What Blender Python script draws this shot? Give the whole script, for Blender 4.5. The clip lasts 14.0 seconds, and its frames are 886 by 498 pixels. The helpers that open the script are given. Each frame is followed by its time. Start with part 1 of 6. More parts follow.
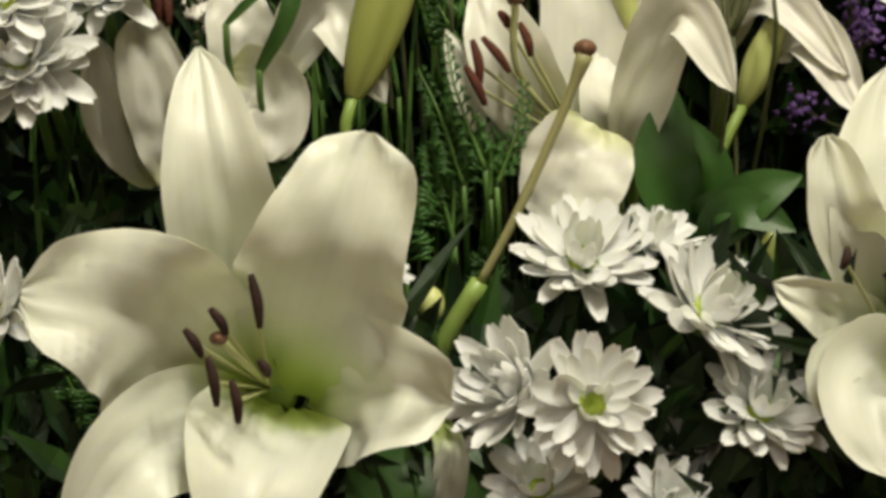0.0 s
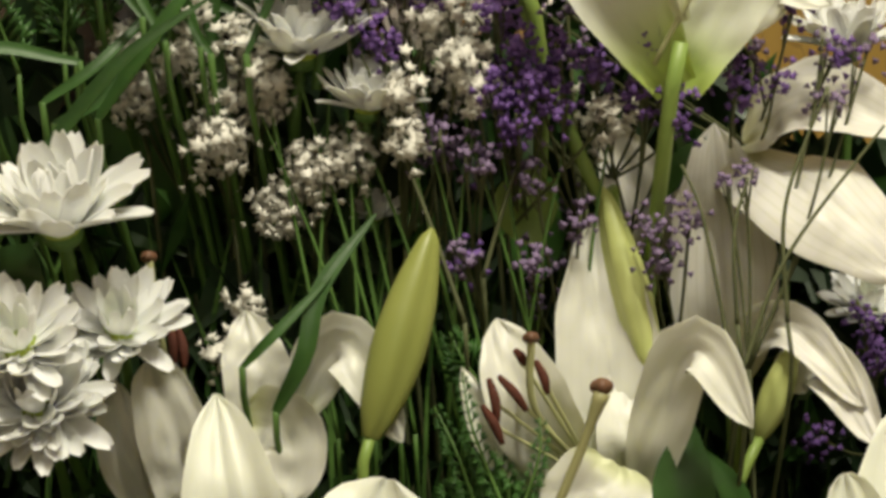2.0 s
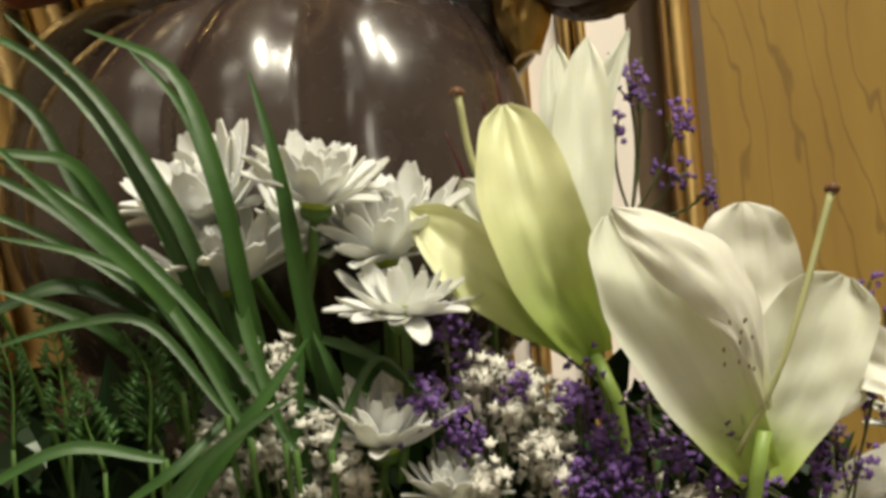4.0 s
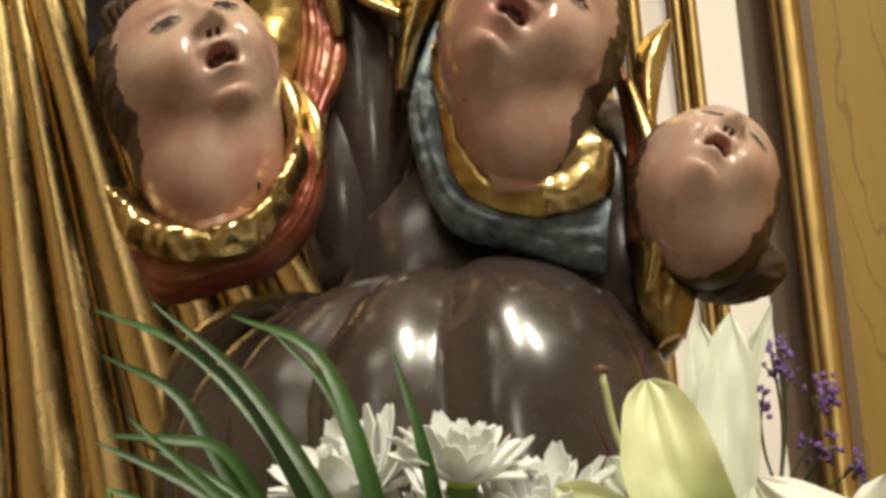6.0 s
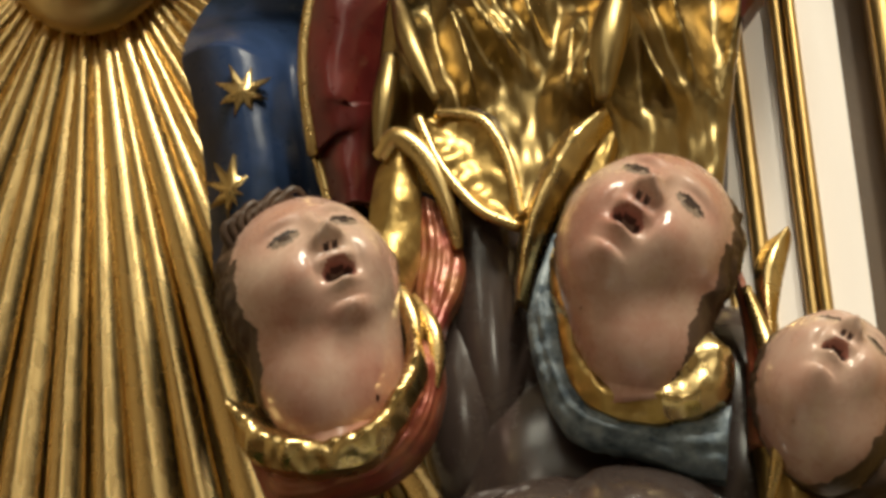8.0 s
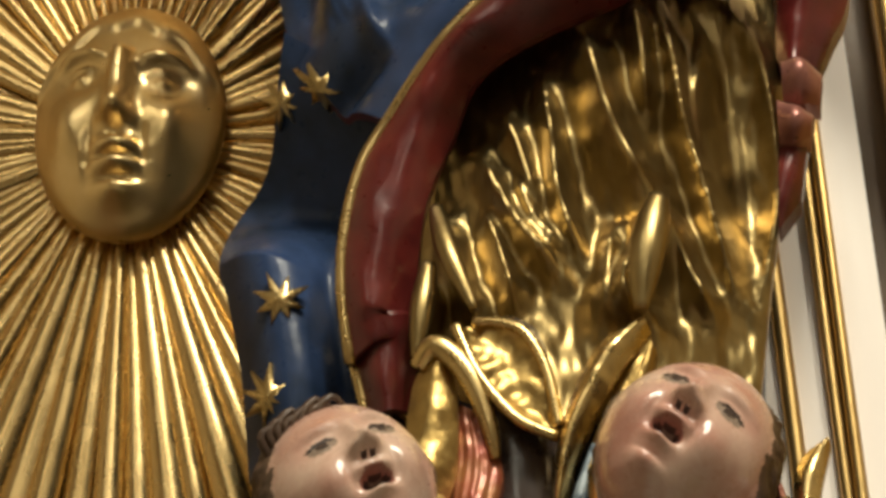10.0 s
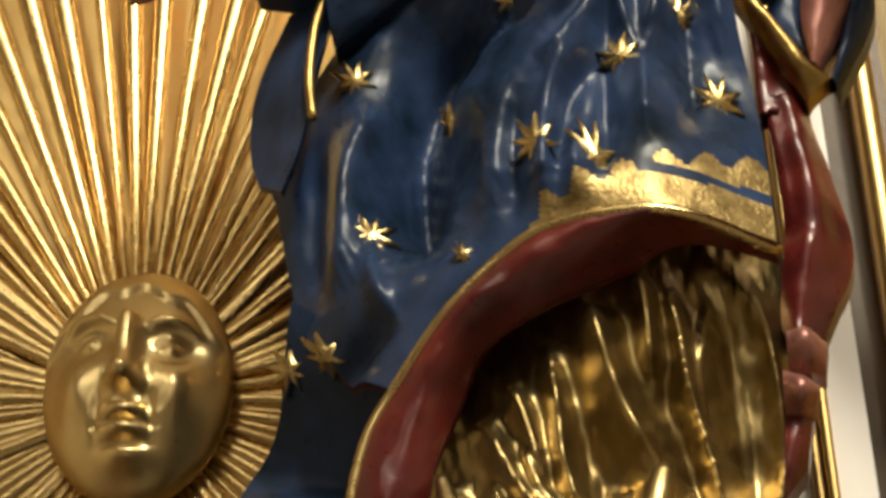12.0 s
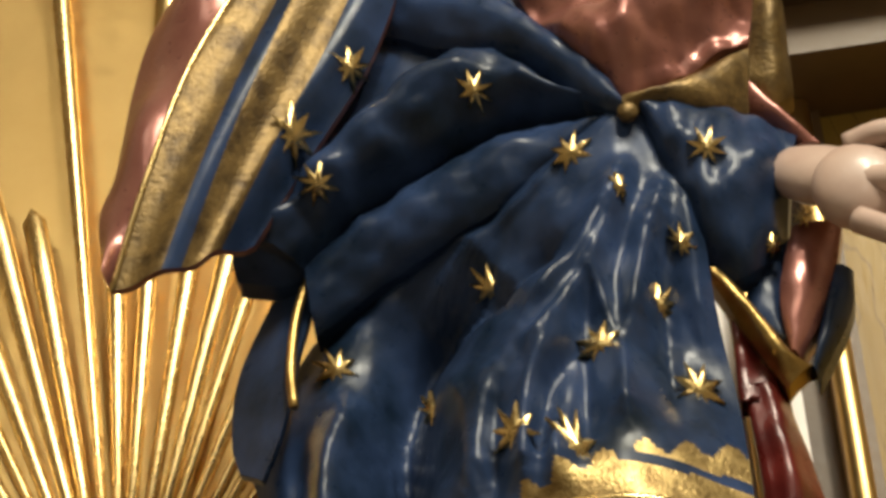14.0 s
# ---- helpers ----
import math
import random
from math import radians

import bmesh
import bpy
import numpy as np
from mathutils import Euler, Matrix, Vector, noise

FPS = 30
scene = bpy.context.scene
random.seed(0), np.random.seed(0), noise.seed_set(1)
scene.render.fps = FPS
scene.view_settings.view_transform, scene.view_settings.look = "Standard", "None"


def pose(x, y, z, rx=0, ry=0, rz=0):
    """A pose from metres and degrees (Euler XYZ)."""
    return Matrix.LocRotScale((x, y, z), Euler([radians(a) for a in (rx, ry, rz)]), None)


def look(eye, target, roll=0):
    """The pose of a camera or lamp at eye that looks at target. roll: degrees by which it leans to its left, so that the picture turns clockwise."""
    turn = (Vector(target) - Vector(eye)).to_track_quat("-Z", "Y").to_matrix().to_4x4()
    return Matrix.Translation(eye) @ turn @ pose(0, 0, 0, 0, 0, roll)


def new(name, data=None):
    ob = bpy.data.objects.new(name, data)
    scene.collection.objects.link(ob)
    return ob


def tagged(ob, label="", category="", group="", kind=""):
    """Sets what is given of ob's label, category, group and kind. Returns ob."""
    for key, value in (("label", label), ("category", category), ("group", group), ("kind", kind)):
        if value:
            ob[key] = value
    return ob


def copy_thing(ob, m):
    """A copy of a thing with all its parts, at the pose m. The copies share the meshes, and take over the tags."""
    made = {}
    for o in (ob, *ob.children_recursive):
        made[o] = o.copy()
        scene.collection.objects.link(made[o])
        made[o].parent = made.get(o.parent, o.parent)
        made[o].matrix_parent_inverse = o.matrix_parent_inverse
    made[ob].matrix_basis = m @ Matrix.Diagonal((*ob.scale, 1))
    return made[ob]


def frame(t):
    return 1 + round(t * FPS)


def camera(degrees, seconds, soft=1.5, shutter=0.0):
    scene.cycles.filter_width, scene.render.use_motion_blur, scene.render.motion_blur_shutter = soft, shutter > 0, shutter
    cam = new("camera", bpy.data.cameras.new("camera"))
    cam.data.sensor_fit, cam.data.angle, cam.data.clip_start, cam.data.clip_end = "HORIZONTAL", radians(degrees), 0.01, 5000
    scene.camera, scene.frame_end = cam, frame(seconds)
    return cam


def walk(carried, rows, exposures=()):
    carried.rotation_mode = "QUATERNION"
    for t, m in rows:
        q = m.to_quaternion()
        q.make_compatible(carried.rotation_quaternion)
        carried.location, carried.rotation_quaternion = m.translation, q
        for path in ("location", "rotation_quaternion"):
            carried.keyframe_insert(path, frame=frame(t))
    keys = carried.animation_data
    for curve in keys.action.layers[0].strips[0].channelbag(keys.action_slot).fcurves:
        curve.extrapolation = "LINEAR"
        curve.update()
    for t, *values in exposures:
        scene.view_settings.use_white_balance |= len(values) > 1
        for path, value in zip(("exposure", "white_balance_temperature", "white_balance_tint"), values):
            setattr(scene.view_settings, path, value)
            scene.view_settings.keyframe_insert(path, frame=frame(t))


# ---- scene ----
from mathutils.bvhtree import BVHTree


def stand(x, y, z, turn, tilt, lean):
    return pose(x, y, z, 0, 0, turn) @ pose(0, 0, 0, 90 + tilt) @ pose(0, 0, 0, 0, 0, lean)


# the camera stands before the altar and tilts up from the flowers to the figure
cam = camera(16.225, 14.0, soft=3.6)
walk(cam, [
    (0.0, stand(0.0000, 0.0000, 1.3000, 0.001, 0.713, -2.385)),
    (0.5, stand(-0.0007, 0.0003, 1.3104, -0.046, 1.646, -2.532)),
    (1.0, stand(-0.0021, 0.0001, 1.3221, -0.079, 2.804, -2.702)),
    (1.5, stand(-0.0040, 0.0002, 1.3326, -0.118, 4.008, -2.986)),
    (2.0, stand(-0.0070, -0.0007, 1.3409, -0.252, 5.466, -3.224)),
    (2.5, stand(-0.0105, -0.0019, 1.3486, -0.335, 6.967, -3.489)),
    (3.0, stand(-0.0146, -0.0035, 1.3570, -0.364, 8.593, -3.717)),
    (3.5, stand(-0.0198, -0.0072, 1.3640, -0.253, 10.082, -3.909)),
    (4.0, stand(-0.0258, -0.0122, 1.3680, 0.160, 11.764, -4.171)),
    (4.2, stand(-0.0280, -0.0140, 1.3688, 0.389, 12.406, -4.231)),
    (6.3, stand(-0.0138, -0.0037, 1.3137, 3.109, 19.583, -4.668)),
    (6.5, stand(-0.0104, -0.0021, 1.3108, 3.314, 20.078, -4.700)),
    (7.0, stand(-0.0019, 0.0017, 1.3044, 4.066, 21.308, -4.641)),
    (7.5, stand(0.0077, 0.0043, 1.2988, 5.003, 22.445, -4.485)),
    (8.0, stand(0.0171, 0.0044, 1.2936, 5.993, 23.649, -4.372)),
    (8.2, stand(0.0205, 0.0045, 1.2917, 6.323, 24.088, -4.337)),
    (10.3, stand(0.0058, 0.0097, 1.2914, 6.110, 28.216, -4.003)),
    (10.5, stand(0.0069, 0.0083, 1.2939, 6.098, 28.585, -4.100)),
    (11.0, stand(0.0103, 0.0041, 1.3006, 6.082, 29.686, -4.175)),
    (11.5, stand(0.0145, -0.0002, 1.3070, 6.110, 30.748, -4.188)),
    (12.0, stand(0.0179, -0.0048, 1.3120, 6.160, 31.929, -4.144)),
    (12.5, stand(0.0204, -0.0082, 1.3156, 6.081, 33.043, -4.190)),
    (13.0, stand(0.0225, -0.0102, 1.3188, 5.934, 34.190, -4.310)),
    (13.5, stand(0.0244, -0.0119, 1.3213, 5.736, 35.344, -4.466)),
    (14.0, stand(0.0265, -0.0133, 1.3244, 5.488, 36.794, -4.717)),
])

# ---- light: warm unseen lamps high behind and beside the viewer, some inferred, some added ----
world = bpy.data.worlds.new("world")
scene.world = world
world.use_nodes = True
world.node_tree.nodes["Background"].inputs[0].default_value = (1.0, 0.86, 0.68, 1)
world.node_tree.nodes["Background"].inputs[1].default_value = 0.03


def lamp(place, target, power, w, h, colour):
    data = bpy.data.lights.new("unseen_lamp", "AREA")
    data.shape, data.size, data.size_y, data.energy, data.color = "RECTANGLE", w, h, power, colour
    ob = new("unseen_lamp", data)
    ob.matrix_world = look(place, target)
    return ob


WARM = (1.0, 0.94, 0.75)
lamp((0.95, -1.2, 5.2), (-0.1, 1.7, 1.9), 92, 0.22, 0.9, WARM)
lamp((1.75, -0.9, 5.0), (-0.1, 1.7, 1.9), 84, 0.22, 0.9, WARM)
# wide left lamp, added to brighten the gilded back panel
lamp((-1.15, -1.6, 5.2), (-0.3, 1.8, 2.4), 13, 1.1, 0.7, WARM)
# lamp added overhead to light the flowers
lamp((0.55, -0.3, 5.0), (0.0, 1.6, 1.3), 52, 0.5, 0.5, WARM)
lamp((0.6, -3.4, 2.7), (-0.1, 1.7, 1.8), 13, 0.3, 0.8, WARM)
# two more added for the gold to mirror: sun face, then lower rays
lamp((-0.9, -4.4, 5.5), (-0.3, 1.8, 2.4), 10, 2.4, 1.2, WARM)
lamp((-1.6, -3.2, 3.9), (-0.2, 1.8, 1.9), 6, 0.7, 0.9, WARM)


# ---- materials ----
def node(tree, kind, **values):
    n = tree.nodes.new(kind)
    for k, v in values.items():
        n.inputs[k.replace("_", " ")].default_value = v
    return n


def material(name, colour, second=None, rough=0.5, metal=0.0, scale=30.0, fine=220.0, bump=0.15, spread=0.55, coat=0.0,
             through_light=0.0, stretch=(1, 1, 1), each=0.0, veins=None, shine=0.5, shift=False):
    m = bpy.data.materials.new(name)
    m.use_nodes = True
    t = m.node_tree
    b = t.nodes["Principled BSDF"]
    second = second or tuple(c * 0.72 for c in colour)
    co = t.nodes.new("ShaderNodeTexCoord")
    mp = t.nodes.new("ShaderNodeMapping")
    mp.inputs["Scale"].default_value = stretch
    t.links.new(co.outputs["Object"], mp.inputs["Vector"])
    if shift:
        own = t.nodes.new("ShaderNodeObjectInfo")
        far = t.nodes.new("ShaderNodeVectorMath")
        far.operation = "SCALE"
        far.inputs[0].default_value = (7.0, 3.0, 11.0)
        t.links.new(own.outputs["Random"], far.inputs["Scale"])
        t.links.new(far.outputs[0], mp.inputs["Location"])
    big = node(t, "ShaderNodeTexNoise", Scale=scale, Detail=5.0, Roughness=0.6)
    small = node(t, "ShaderNodeTexNoise", Scale=fine, Detail=3.0)
    for n in (big, small):
        t.links.new(mp.outputs[0], n.inputs["Vector"])
    ramp = t.nodes.new("ShaderNodeValToRGB")
    ramp.color_ramp.elements[0].position, ramp.color_ramp.elements[1].position = 0.5 - spread / 2, 0.5 + spread / 2
    ramp.color_ramp.elements[0].color, ramp.color_ramp.elements[1].color = (*second, 1), (*colour, 1)
    t.links.new(big.outputs[0], ramp.inputs[0])
    out = ramp.outputs[0]
    if veins:
        wv = node(t, "ShaderNodeTexWave", Scale=5.5, Distortion=10.0, Detail=3.0, Detail_Scale=1.4)
        wm = t.nodes.new("ShaderNodeMapping")
        wm.inputs["Scale"].default_value = (3.2, 1, 0.9)
        wm.inputs["Rotation"].default_value = (0, 0.45, 0)
        t.links.new(co.outputs["Object"], wm.inputs["Vector"])
        t.links.new(wm.outputs[0], wv.inputs["Vector"])
        line = t.nodes.new("ShaderNodeValToRGB")
        line.color_ramp.elements[0].position, line.color_ramp.elements[1].position = 0.0, 0.035
        line.color_ramp.elements[0].color, line.color_ramp.elements[1].color = (0.6, 0.6, 0.6, 1), (0, 0, 0, 1)
        t.links.new(wv.outputs["Fac"], line.inputs[0])
        mx = t.nodes.new("ShaderNodeMix")
        mx.data_type = "RGBA"
        mx.inputs[7].default_value = (*veins, 1)
        t.links.new(line.outputs[0], mx.inputs[0])
        t.links.new(out, mx.inputs[6])
        out = mx.outputs[2]
    if each:
        info = t.nodes.new("ShaderNodeObjectInfo")
        hsv = t.nodes.new("ShaderNodeHueSaturation")
        span = t.nodes.new("ShaderNodeMapRange")
        span.inputs["To Min"].default_value, span.inputs["To Max"].default_value = 1 - each, 1 + each
        t.links.new(info.outputs["Random"], span.inputs["Value"])
        t.links.new(span.outputs[0], hsv.inputs["Value"])
        t.links.new(out, hsv.inputs["Color"])
        out = hsv.outputs[0]
    t.links.new(out, b.inputs["Base Color"])
    rr = t.nodes.new("ShaderNodeMapRange")
    rr.inputs["To Min"].default_value, rr.inputs["To Max"].default_value = max(rough - 0.1, 0.05), min(rough + 0.12, 1)
    t.links.new(small.outputs[0], rr.inputs["Value"])
    t.links.new(rr.outputs[0], b.inputs["Roughness"])
    b.inputs["Metallic"].default_value = metal
    b.inputs["Specular IOR Level"].default_value = shine
    b.inputs["Coat Weight"].default_value = coat
    b.inputs["Coat Roughness"].default_value = 0.15
    if through_light:
        b.inputs["Subsurface Weight"].default_value = through_light
        b.inputs["Subsurface Radius"].default_value = (0.006, 0.006, 0.004)
        b.inputs["Subsurface Scale"].default_value = 0.6
    mixn = node(t, "ShaderNodeMix")
    mixn.inputs[0].default_value = 0.4
    t.links.new(big.outputs[0], mixn.inputs[2])
    t.links.new(small.outputs[0], mixn.inputs[3])
    bp = node(t, "ShaderNodeBump", Strength=bump, Distance=0.002)
    t.links.new(mixn.outputs[0], bp.inputs["Height"])
    t.links.new(bp.outputs[0], b.inputs["Normal"])
    return m


GOLD = material("gold_leaf", (0.74, 0.56, 0.27), (0.48, 0.335, 0.125), 0.27, 1.0, 14, 90, 0.09, 0.6)
GOLD_CLOTH = material("gilded_cloth", (0.42, 0.315, 0.14), (0.20, 0.135, 0.052), 0.34, 1.0, 30, 130, 0.25, 0.5, stretch=(1, 1, 0.5))
GOLD_PALE = material("pale_gold_leaf", (0.61, 0.42, 0.172), (0.50, 0.325, 0.118), 0.34, 1.0, 7, 60, 0.06, 0.5)
RAY_GOLD = material("burnished_gold", (0.68, 0.50, 0.235), (0.52, 0.355, 0.145), 0.26, 1.0, 30, 130, 0.12, 0.7, stretch=(1, 1, 0.3), shift=True)
SUN_GOLD = material("gilded_sun_face", (0.84, 0.65, 0.34), (0.68, 0.49, 0.21), 0.31, 0.92, 26, 90, 0.14, 0.6)
GOLD_OLD = material("worn_gold", (0.56, 0.39, 0.14), (0.24, 0.15, 0.05), 0.36, 1.0, 40, 240, 0.5, 0.5)
BROCADE = material("gold_brocade", (0.52, 0.375, 0.155), (0.20, 0.13, 0.05), 0.40, 0.9, 55, 360, 1.0, 0.3)
# darker copy of the brocade: the sleeve's shadow is put into its colour
SHADED_BROCADE = material("shaded_gold_brocade", (0.24, 0.155, 0.055), (0.06, 0.036, 0.014), 0.45, 0.55, 55, 360, 1.0, 0.35)
BLUE = material("blue_paint", (0.028, 0.050, 0.122), (0.004, 0.010, 0.020), 0.30, 0.0, 14, 90, 0.34, 0.38, 0.0, shine=0.22)
RED = material("red_lacquer", (0.145, 0.017, 0.013), (0.04, 0.005, 0.006), 0.30, 0.1, 20, 130, 0.4, 0.45, 0.15)
PINK = material("rose_lustre", (0.38, 0.165, 0.13), (0.20, 0.07, 0.06), 0.30, 0.5, 26, 160, 0.3, 0.6, 0.25)
SKIN = material("painted_skin", (0.55, 0.385, 0.305), (0.39, 0.18, 0.135), 0.27, 0.0, 17, 100, 0.24, 0.32, 0.45)
HAND = material("pale_painted_skin", (0.5, 0.37, 0.31), (0.4, 0.27, 0.22), 0.42, 0.0, 28, 180, 0.2, 0.6, 0.2)
HAIR = material("painted_brown_hair", (0.10, 0.058, 0.036), (0.04, 0.022, 0.014), 0.4, 0.0, 60, 300, 0.8, 0.5)
LIP = material("painted_lip", (0.30, 0.115, 0.085), None, 0.3)
EYE_WHITE = material("painted_eye_white", (0.27, 0.20, 0.155), None, 0.25)
MOUTH = material("dark_mouth", (0.05, 0.02, 0.015), None, 0.5)
EYE = material("painted_eye", (0.05, 0.035, 0.03), None, 0.2)
FEATHER_RED = material("worn_red_feathers", (0.26, 0.038, 0.03), (0.31, 0.13, 0.05), 0.36, 0.3, 45, 200, 0.5, 0.4, 0.2)
FEATHER_BLUE = material("worn_blue_feathers", (0.27, 0.33, 0.38), (0.045, 0.075, 0.11), 0.42, 0.0, 85, 300, 0.9, 0.35)
CLOUD = material("dark_brown_lacquer", (0.060, 0.042, 0.036), (0.032, 0.022, 0.02), 0.24, 0.0, 12, 90, 0.10, 0.6, 0.5)
WHITE_BOARD = material("pinkish_white_paint", (0.94, 0.87, 0.82), (0.89, 0.80, 0.74), 0.38, 0.0, 12, 120, 0.08, 0.6, stretch=(3, 3, 0.4))
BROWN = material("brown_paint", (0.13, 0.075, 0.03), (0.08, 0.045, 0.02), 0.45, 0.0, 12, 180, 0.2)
OCHRE = material("grained_ochre_paint", (0.31, 0.192, 0.034), (0.225, 0.13, 0.022), 0.42, 0.0, 16, 160, 0.12, 0.6, 0.0, shine=0.3, stretch=(2.6, 1, 0.35), veins=(0.13, 0.07, 0.015))
PLASTER = material("cream_plaster", (0.62, 0.54, 0.42), (0.5, 0.42, 0.3), 0.8, 0.0, 2, 60, 0.2)
STONE = material("stone_floor", (0.3, 0.27, 0.23), (0.2, 0.18, 0.15), 0.5, 0.0, 3, 60, 0.2)
SHELF = material("dark_altar_wood", (0.1, 0.05, 0.025), (0.05, 0.025, 0.012), 0.45, 0.0, 10, 120, 0.2)


# ---- mesh helpers ----
def spline(points, n):
    """n points along a smooth curve through the given ones."""
    p = np.array([tuple(q) for q in points], float)
    k = len(p)
    if k == 2:
        s = np.linspace(0, 1, n)[:, None]
        return p[0] * (1 - s) + p[1] * s
    p = np.vstack([2 * p[0] - p[1], p, 2 * p[-1] - p[-2]])
    out = []
    for s in np.linspace(0, k - 1 - 1e-9, n):
        i = int(s)
        f = s - i
        a, b, c, d = p[i:i + 4]
        out.append(0.5 * (2 * b + (c - a) * f + (2 * a - 5 * b + 4 * c - d) * f * f + (3 * b - a - 3 * c + d) * f ** 3))
    return np.array(out)


def even(points, n):
    """n evenly spaced points along a smooth curve."""
    fine = spline(points, 20 * len(points))
    d = np.concatenate([[0], np.cumsum(np.linalg.norm(np.diff(fine, axis=0), axis=1))])
    s = np.linspace(0, d[-1], n)
    return np.stack([np.interp(s, d, fine[:, i]) for i in range(3)], 1)


class Form:
    """Gathers the faces of one mesh."""

    def __init__(self):
        self.v, self.f, self.m, self.mats = [], [], [], []
        self.run, self.side = [], []

    def slot(self, mat):
        if mat not in self.mats:
            self.mats.append(mat)
        return self.mats.index(mat)

    def grid(self, g, mat, wrap=False, flip=False):
        """g: array (rows, columns, 3); mat: a material or a function of row and column fractions."""
        a, b = g.shape[:2]
        base = len(self.v)
        self.v.extend(map(tuple, g.reshape(-1, 3)))
        cols = b if wrap else b - 1
        for i in range(a - 1):
            for j in range(cols):
                q = (base + i * b + j, base + i * b + (j + 1) % b, base + (i + 1) * b + (j + 1) % b, base + (i + 1) * b + j)
                self.f.append(q[::-1] if flip else q)
                self.m.append(self.slot(mat if not callable(mat) else mat((i + 0.5) / (a - 1), (j + 0.5) / cols)))
        return base

    def slab(self, g, mat, thick, way=(0, 1, 0), back=None):
        """A sheet with thickness: its front, its back and a rim."""
        a, b = g.shape[:2]
        h = g + np.array(way) * thick
        self.grid(g, mat)
        self.grid(h, back or mat, flip=True)
        ring = [(i, 0) for i in range(a)] + [(a - 1, j) for j in range(1, b)] + [(i, b - 1) for i in range(a - 2, -1, -1)] + [(0, j) for j in range(b - 2, 0, -1)]
        r = np.array([[g[i, j] for i, j in ring], [h[i, j] for i, j in ring]])
        self.grid(r, (back or mat) if callable(mat) else mat, wrap=True)

    def tube(self, points, radius, mat, sides=8, n=None, flat=1.0, ends=True):
        c = even(points, n or 4 * len(points))
        k = len(c)
        t = np.gradient(c, axis=0)
        t /= np.linalg.norm(t, axis=1)[:, None] + 1e-12
        up = np.array([0.13, -1.0, 0.21])
        s = np.cross(t, up)
        s /= np.linalg.norm(s, axis=1)[:, None] + 1e-12
        w = np.cross(s, t)
        r = np.array([radius(q) if callable(radius) else radius for q in np.linspace(0, 1, k)])
        ang = np.linspace(0, 2 * math.pi, sides, endpoint=False)
        g = c[:, None] + r[:, None, None] * (np.cos(ang)[None, :, None] * s[:, None] + flat * np.sin(ang)[None, :, None] * w[:, None])
        if ends:
            g = np.concatenate([np.repeat(c[:1, None], sides, 1), g, np.repeat(c[-1:, None], sides, 1)])
        self.grid(g, mat, wrap=True)

    def blob(self, centre, radii, mat, turn=None, rows=14, cols=20, shape=None):
        th = np.linspace(0.02, math.pi - 0.02, rows)
        ph = np.linspace(0, 2 * math.pi, cols, endpoint=False)
        d = np.stack([np.sin(th)[:, None] * np.cos(ph), np.sin(th)[:, None] * np.sin(ph), np.repeat(np.cos(th)[:, None], cols, 1)], -1)
        g = d * np.array(radii)
        if shape:
            g = np.array([[shape(Vector(d[i, j]), Vector(g[i, j])) for j in range(cols)] for i in range(rows)])
        if turn is not None:
            g = g @ np.array(turn.to_3x3()).T
        self.grid(g + np.array(centre), mat, wrap=True, flip=True)

    def box(self, lo, hi, mat):
        base = len(self.v)
        (x0, y0, z0), (x1, y1, z1) = lo, hi
        self.v += [(x0, y0, z0), (x1, y0, z0), (x1, y1, z0), (x0, y1, z0), (x0, y0, z1), (x1, y0, z1), (x1, y1, z1), (x0, y1, z1)]
        for q in ((0, 3, 2, 1), (4, 5, 6, 7), (0, 1, 5, 4), (1, 2, 6, 5), (2, 3, 7, 6), (3, 0, 4, 7)):
            self.f.append(tuple(base + i for i in q))
            self.m.append(self.slot(mat))

    def mesh(self, name, smooth=True):
        me = bpy.data.meshes.new(name)
        me.from_pydata([tuple(map(float, p)) for p in self.v], [], self.f)
        for mat in self.mats:
            me.materials.append(mat)
        me.polygons.foreach_set("material_index", self.m)
        if smooth:
            me.polygons.foreach_set("use_smooth", [True] * len(self.f))
        me.update()
        return me

    def make(self, name, parent=None, label="", smooth=True):
        ob = new(name, self.mesh(name, smooth))
        if parent is not None:
            ob.parent = parent
        if label:
            ob["label"] = label
        return ob


def coons(top, bottom, left, right, rows, cols):
    """A smooth patch between four edge curves (rows run down, columns across)."""
    t, b, l, r = even(top, cols), even(bottom, cols), even(left, rows), even(right, rows)
    u, v = np.linspace(0, 1, cols)[None, :, None], np.linspace(0, 1, rows)[:, None, None]
    return ((1 - v) * t[None] + v * b[None] + (1 - u) * l[:, None] + u * r[:, None]
            - ((1 - u) * (1 - v) * t[0] + u * (1 - v) * t[-1] + (1 - u) * v * b[0] + u * v * b[-1]))


def press(g, ridges, sharp=1.5):
    """Lifts a sheet towards the viewer along drawn fold lines: each has a height, a half width and a few points."""
    high, low = np.zeros(g.shape[:2]), np.zeros(g.shape[:2])
    for h, w, line in ridges:
        c = even(line, 40)
        d2 = ((g[..., None, 0] - c[:, 0]) ** 2 + (g[..., None, 2] - c[:, 2]) ** 2)
        d, at = np.sqrt(d2.min(-1)), d2.argmin(-1) / 39.0
        end = 0.35 + 0.65 * np.clip(np.minimum(at, 1 - at) * 5, 0, 1)
        k = abs(h) * end * np.exp(-(d / w) ** sharp)
        if h > 0:
            high += k ** 3
        else:
            low += k
    return np.cbrt(high) - low


def uv(rows, cols):
    return np.meshgrid(np.linspace(0, 1, cols), np.linspace(0, 1, rows))


def board(name, lo, hi, mat, kind="structure", label="", edge=0.0):
    f = Form()
    f.box(lo, hi, mat)
    ob = f.make(name, smooth=False)
    if edge:
        mod = ob.modifiers.new("edge", "BEVEL")
        mod.width, mod.segments = edge, 2
    return tagged(ob, label, kind=kind)


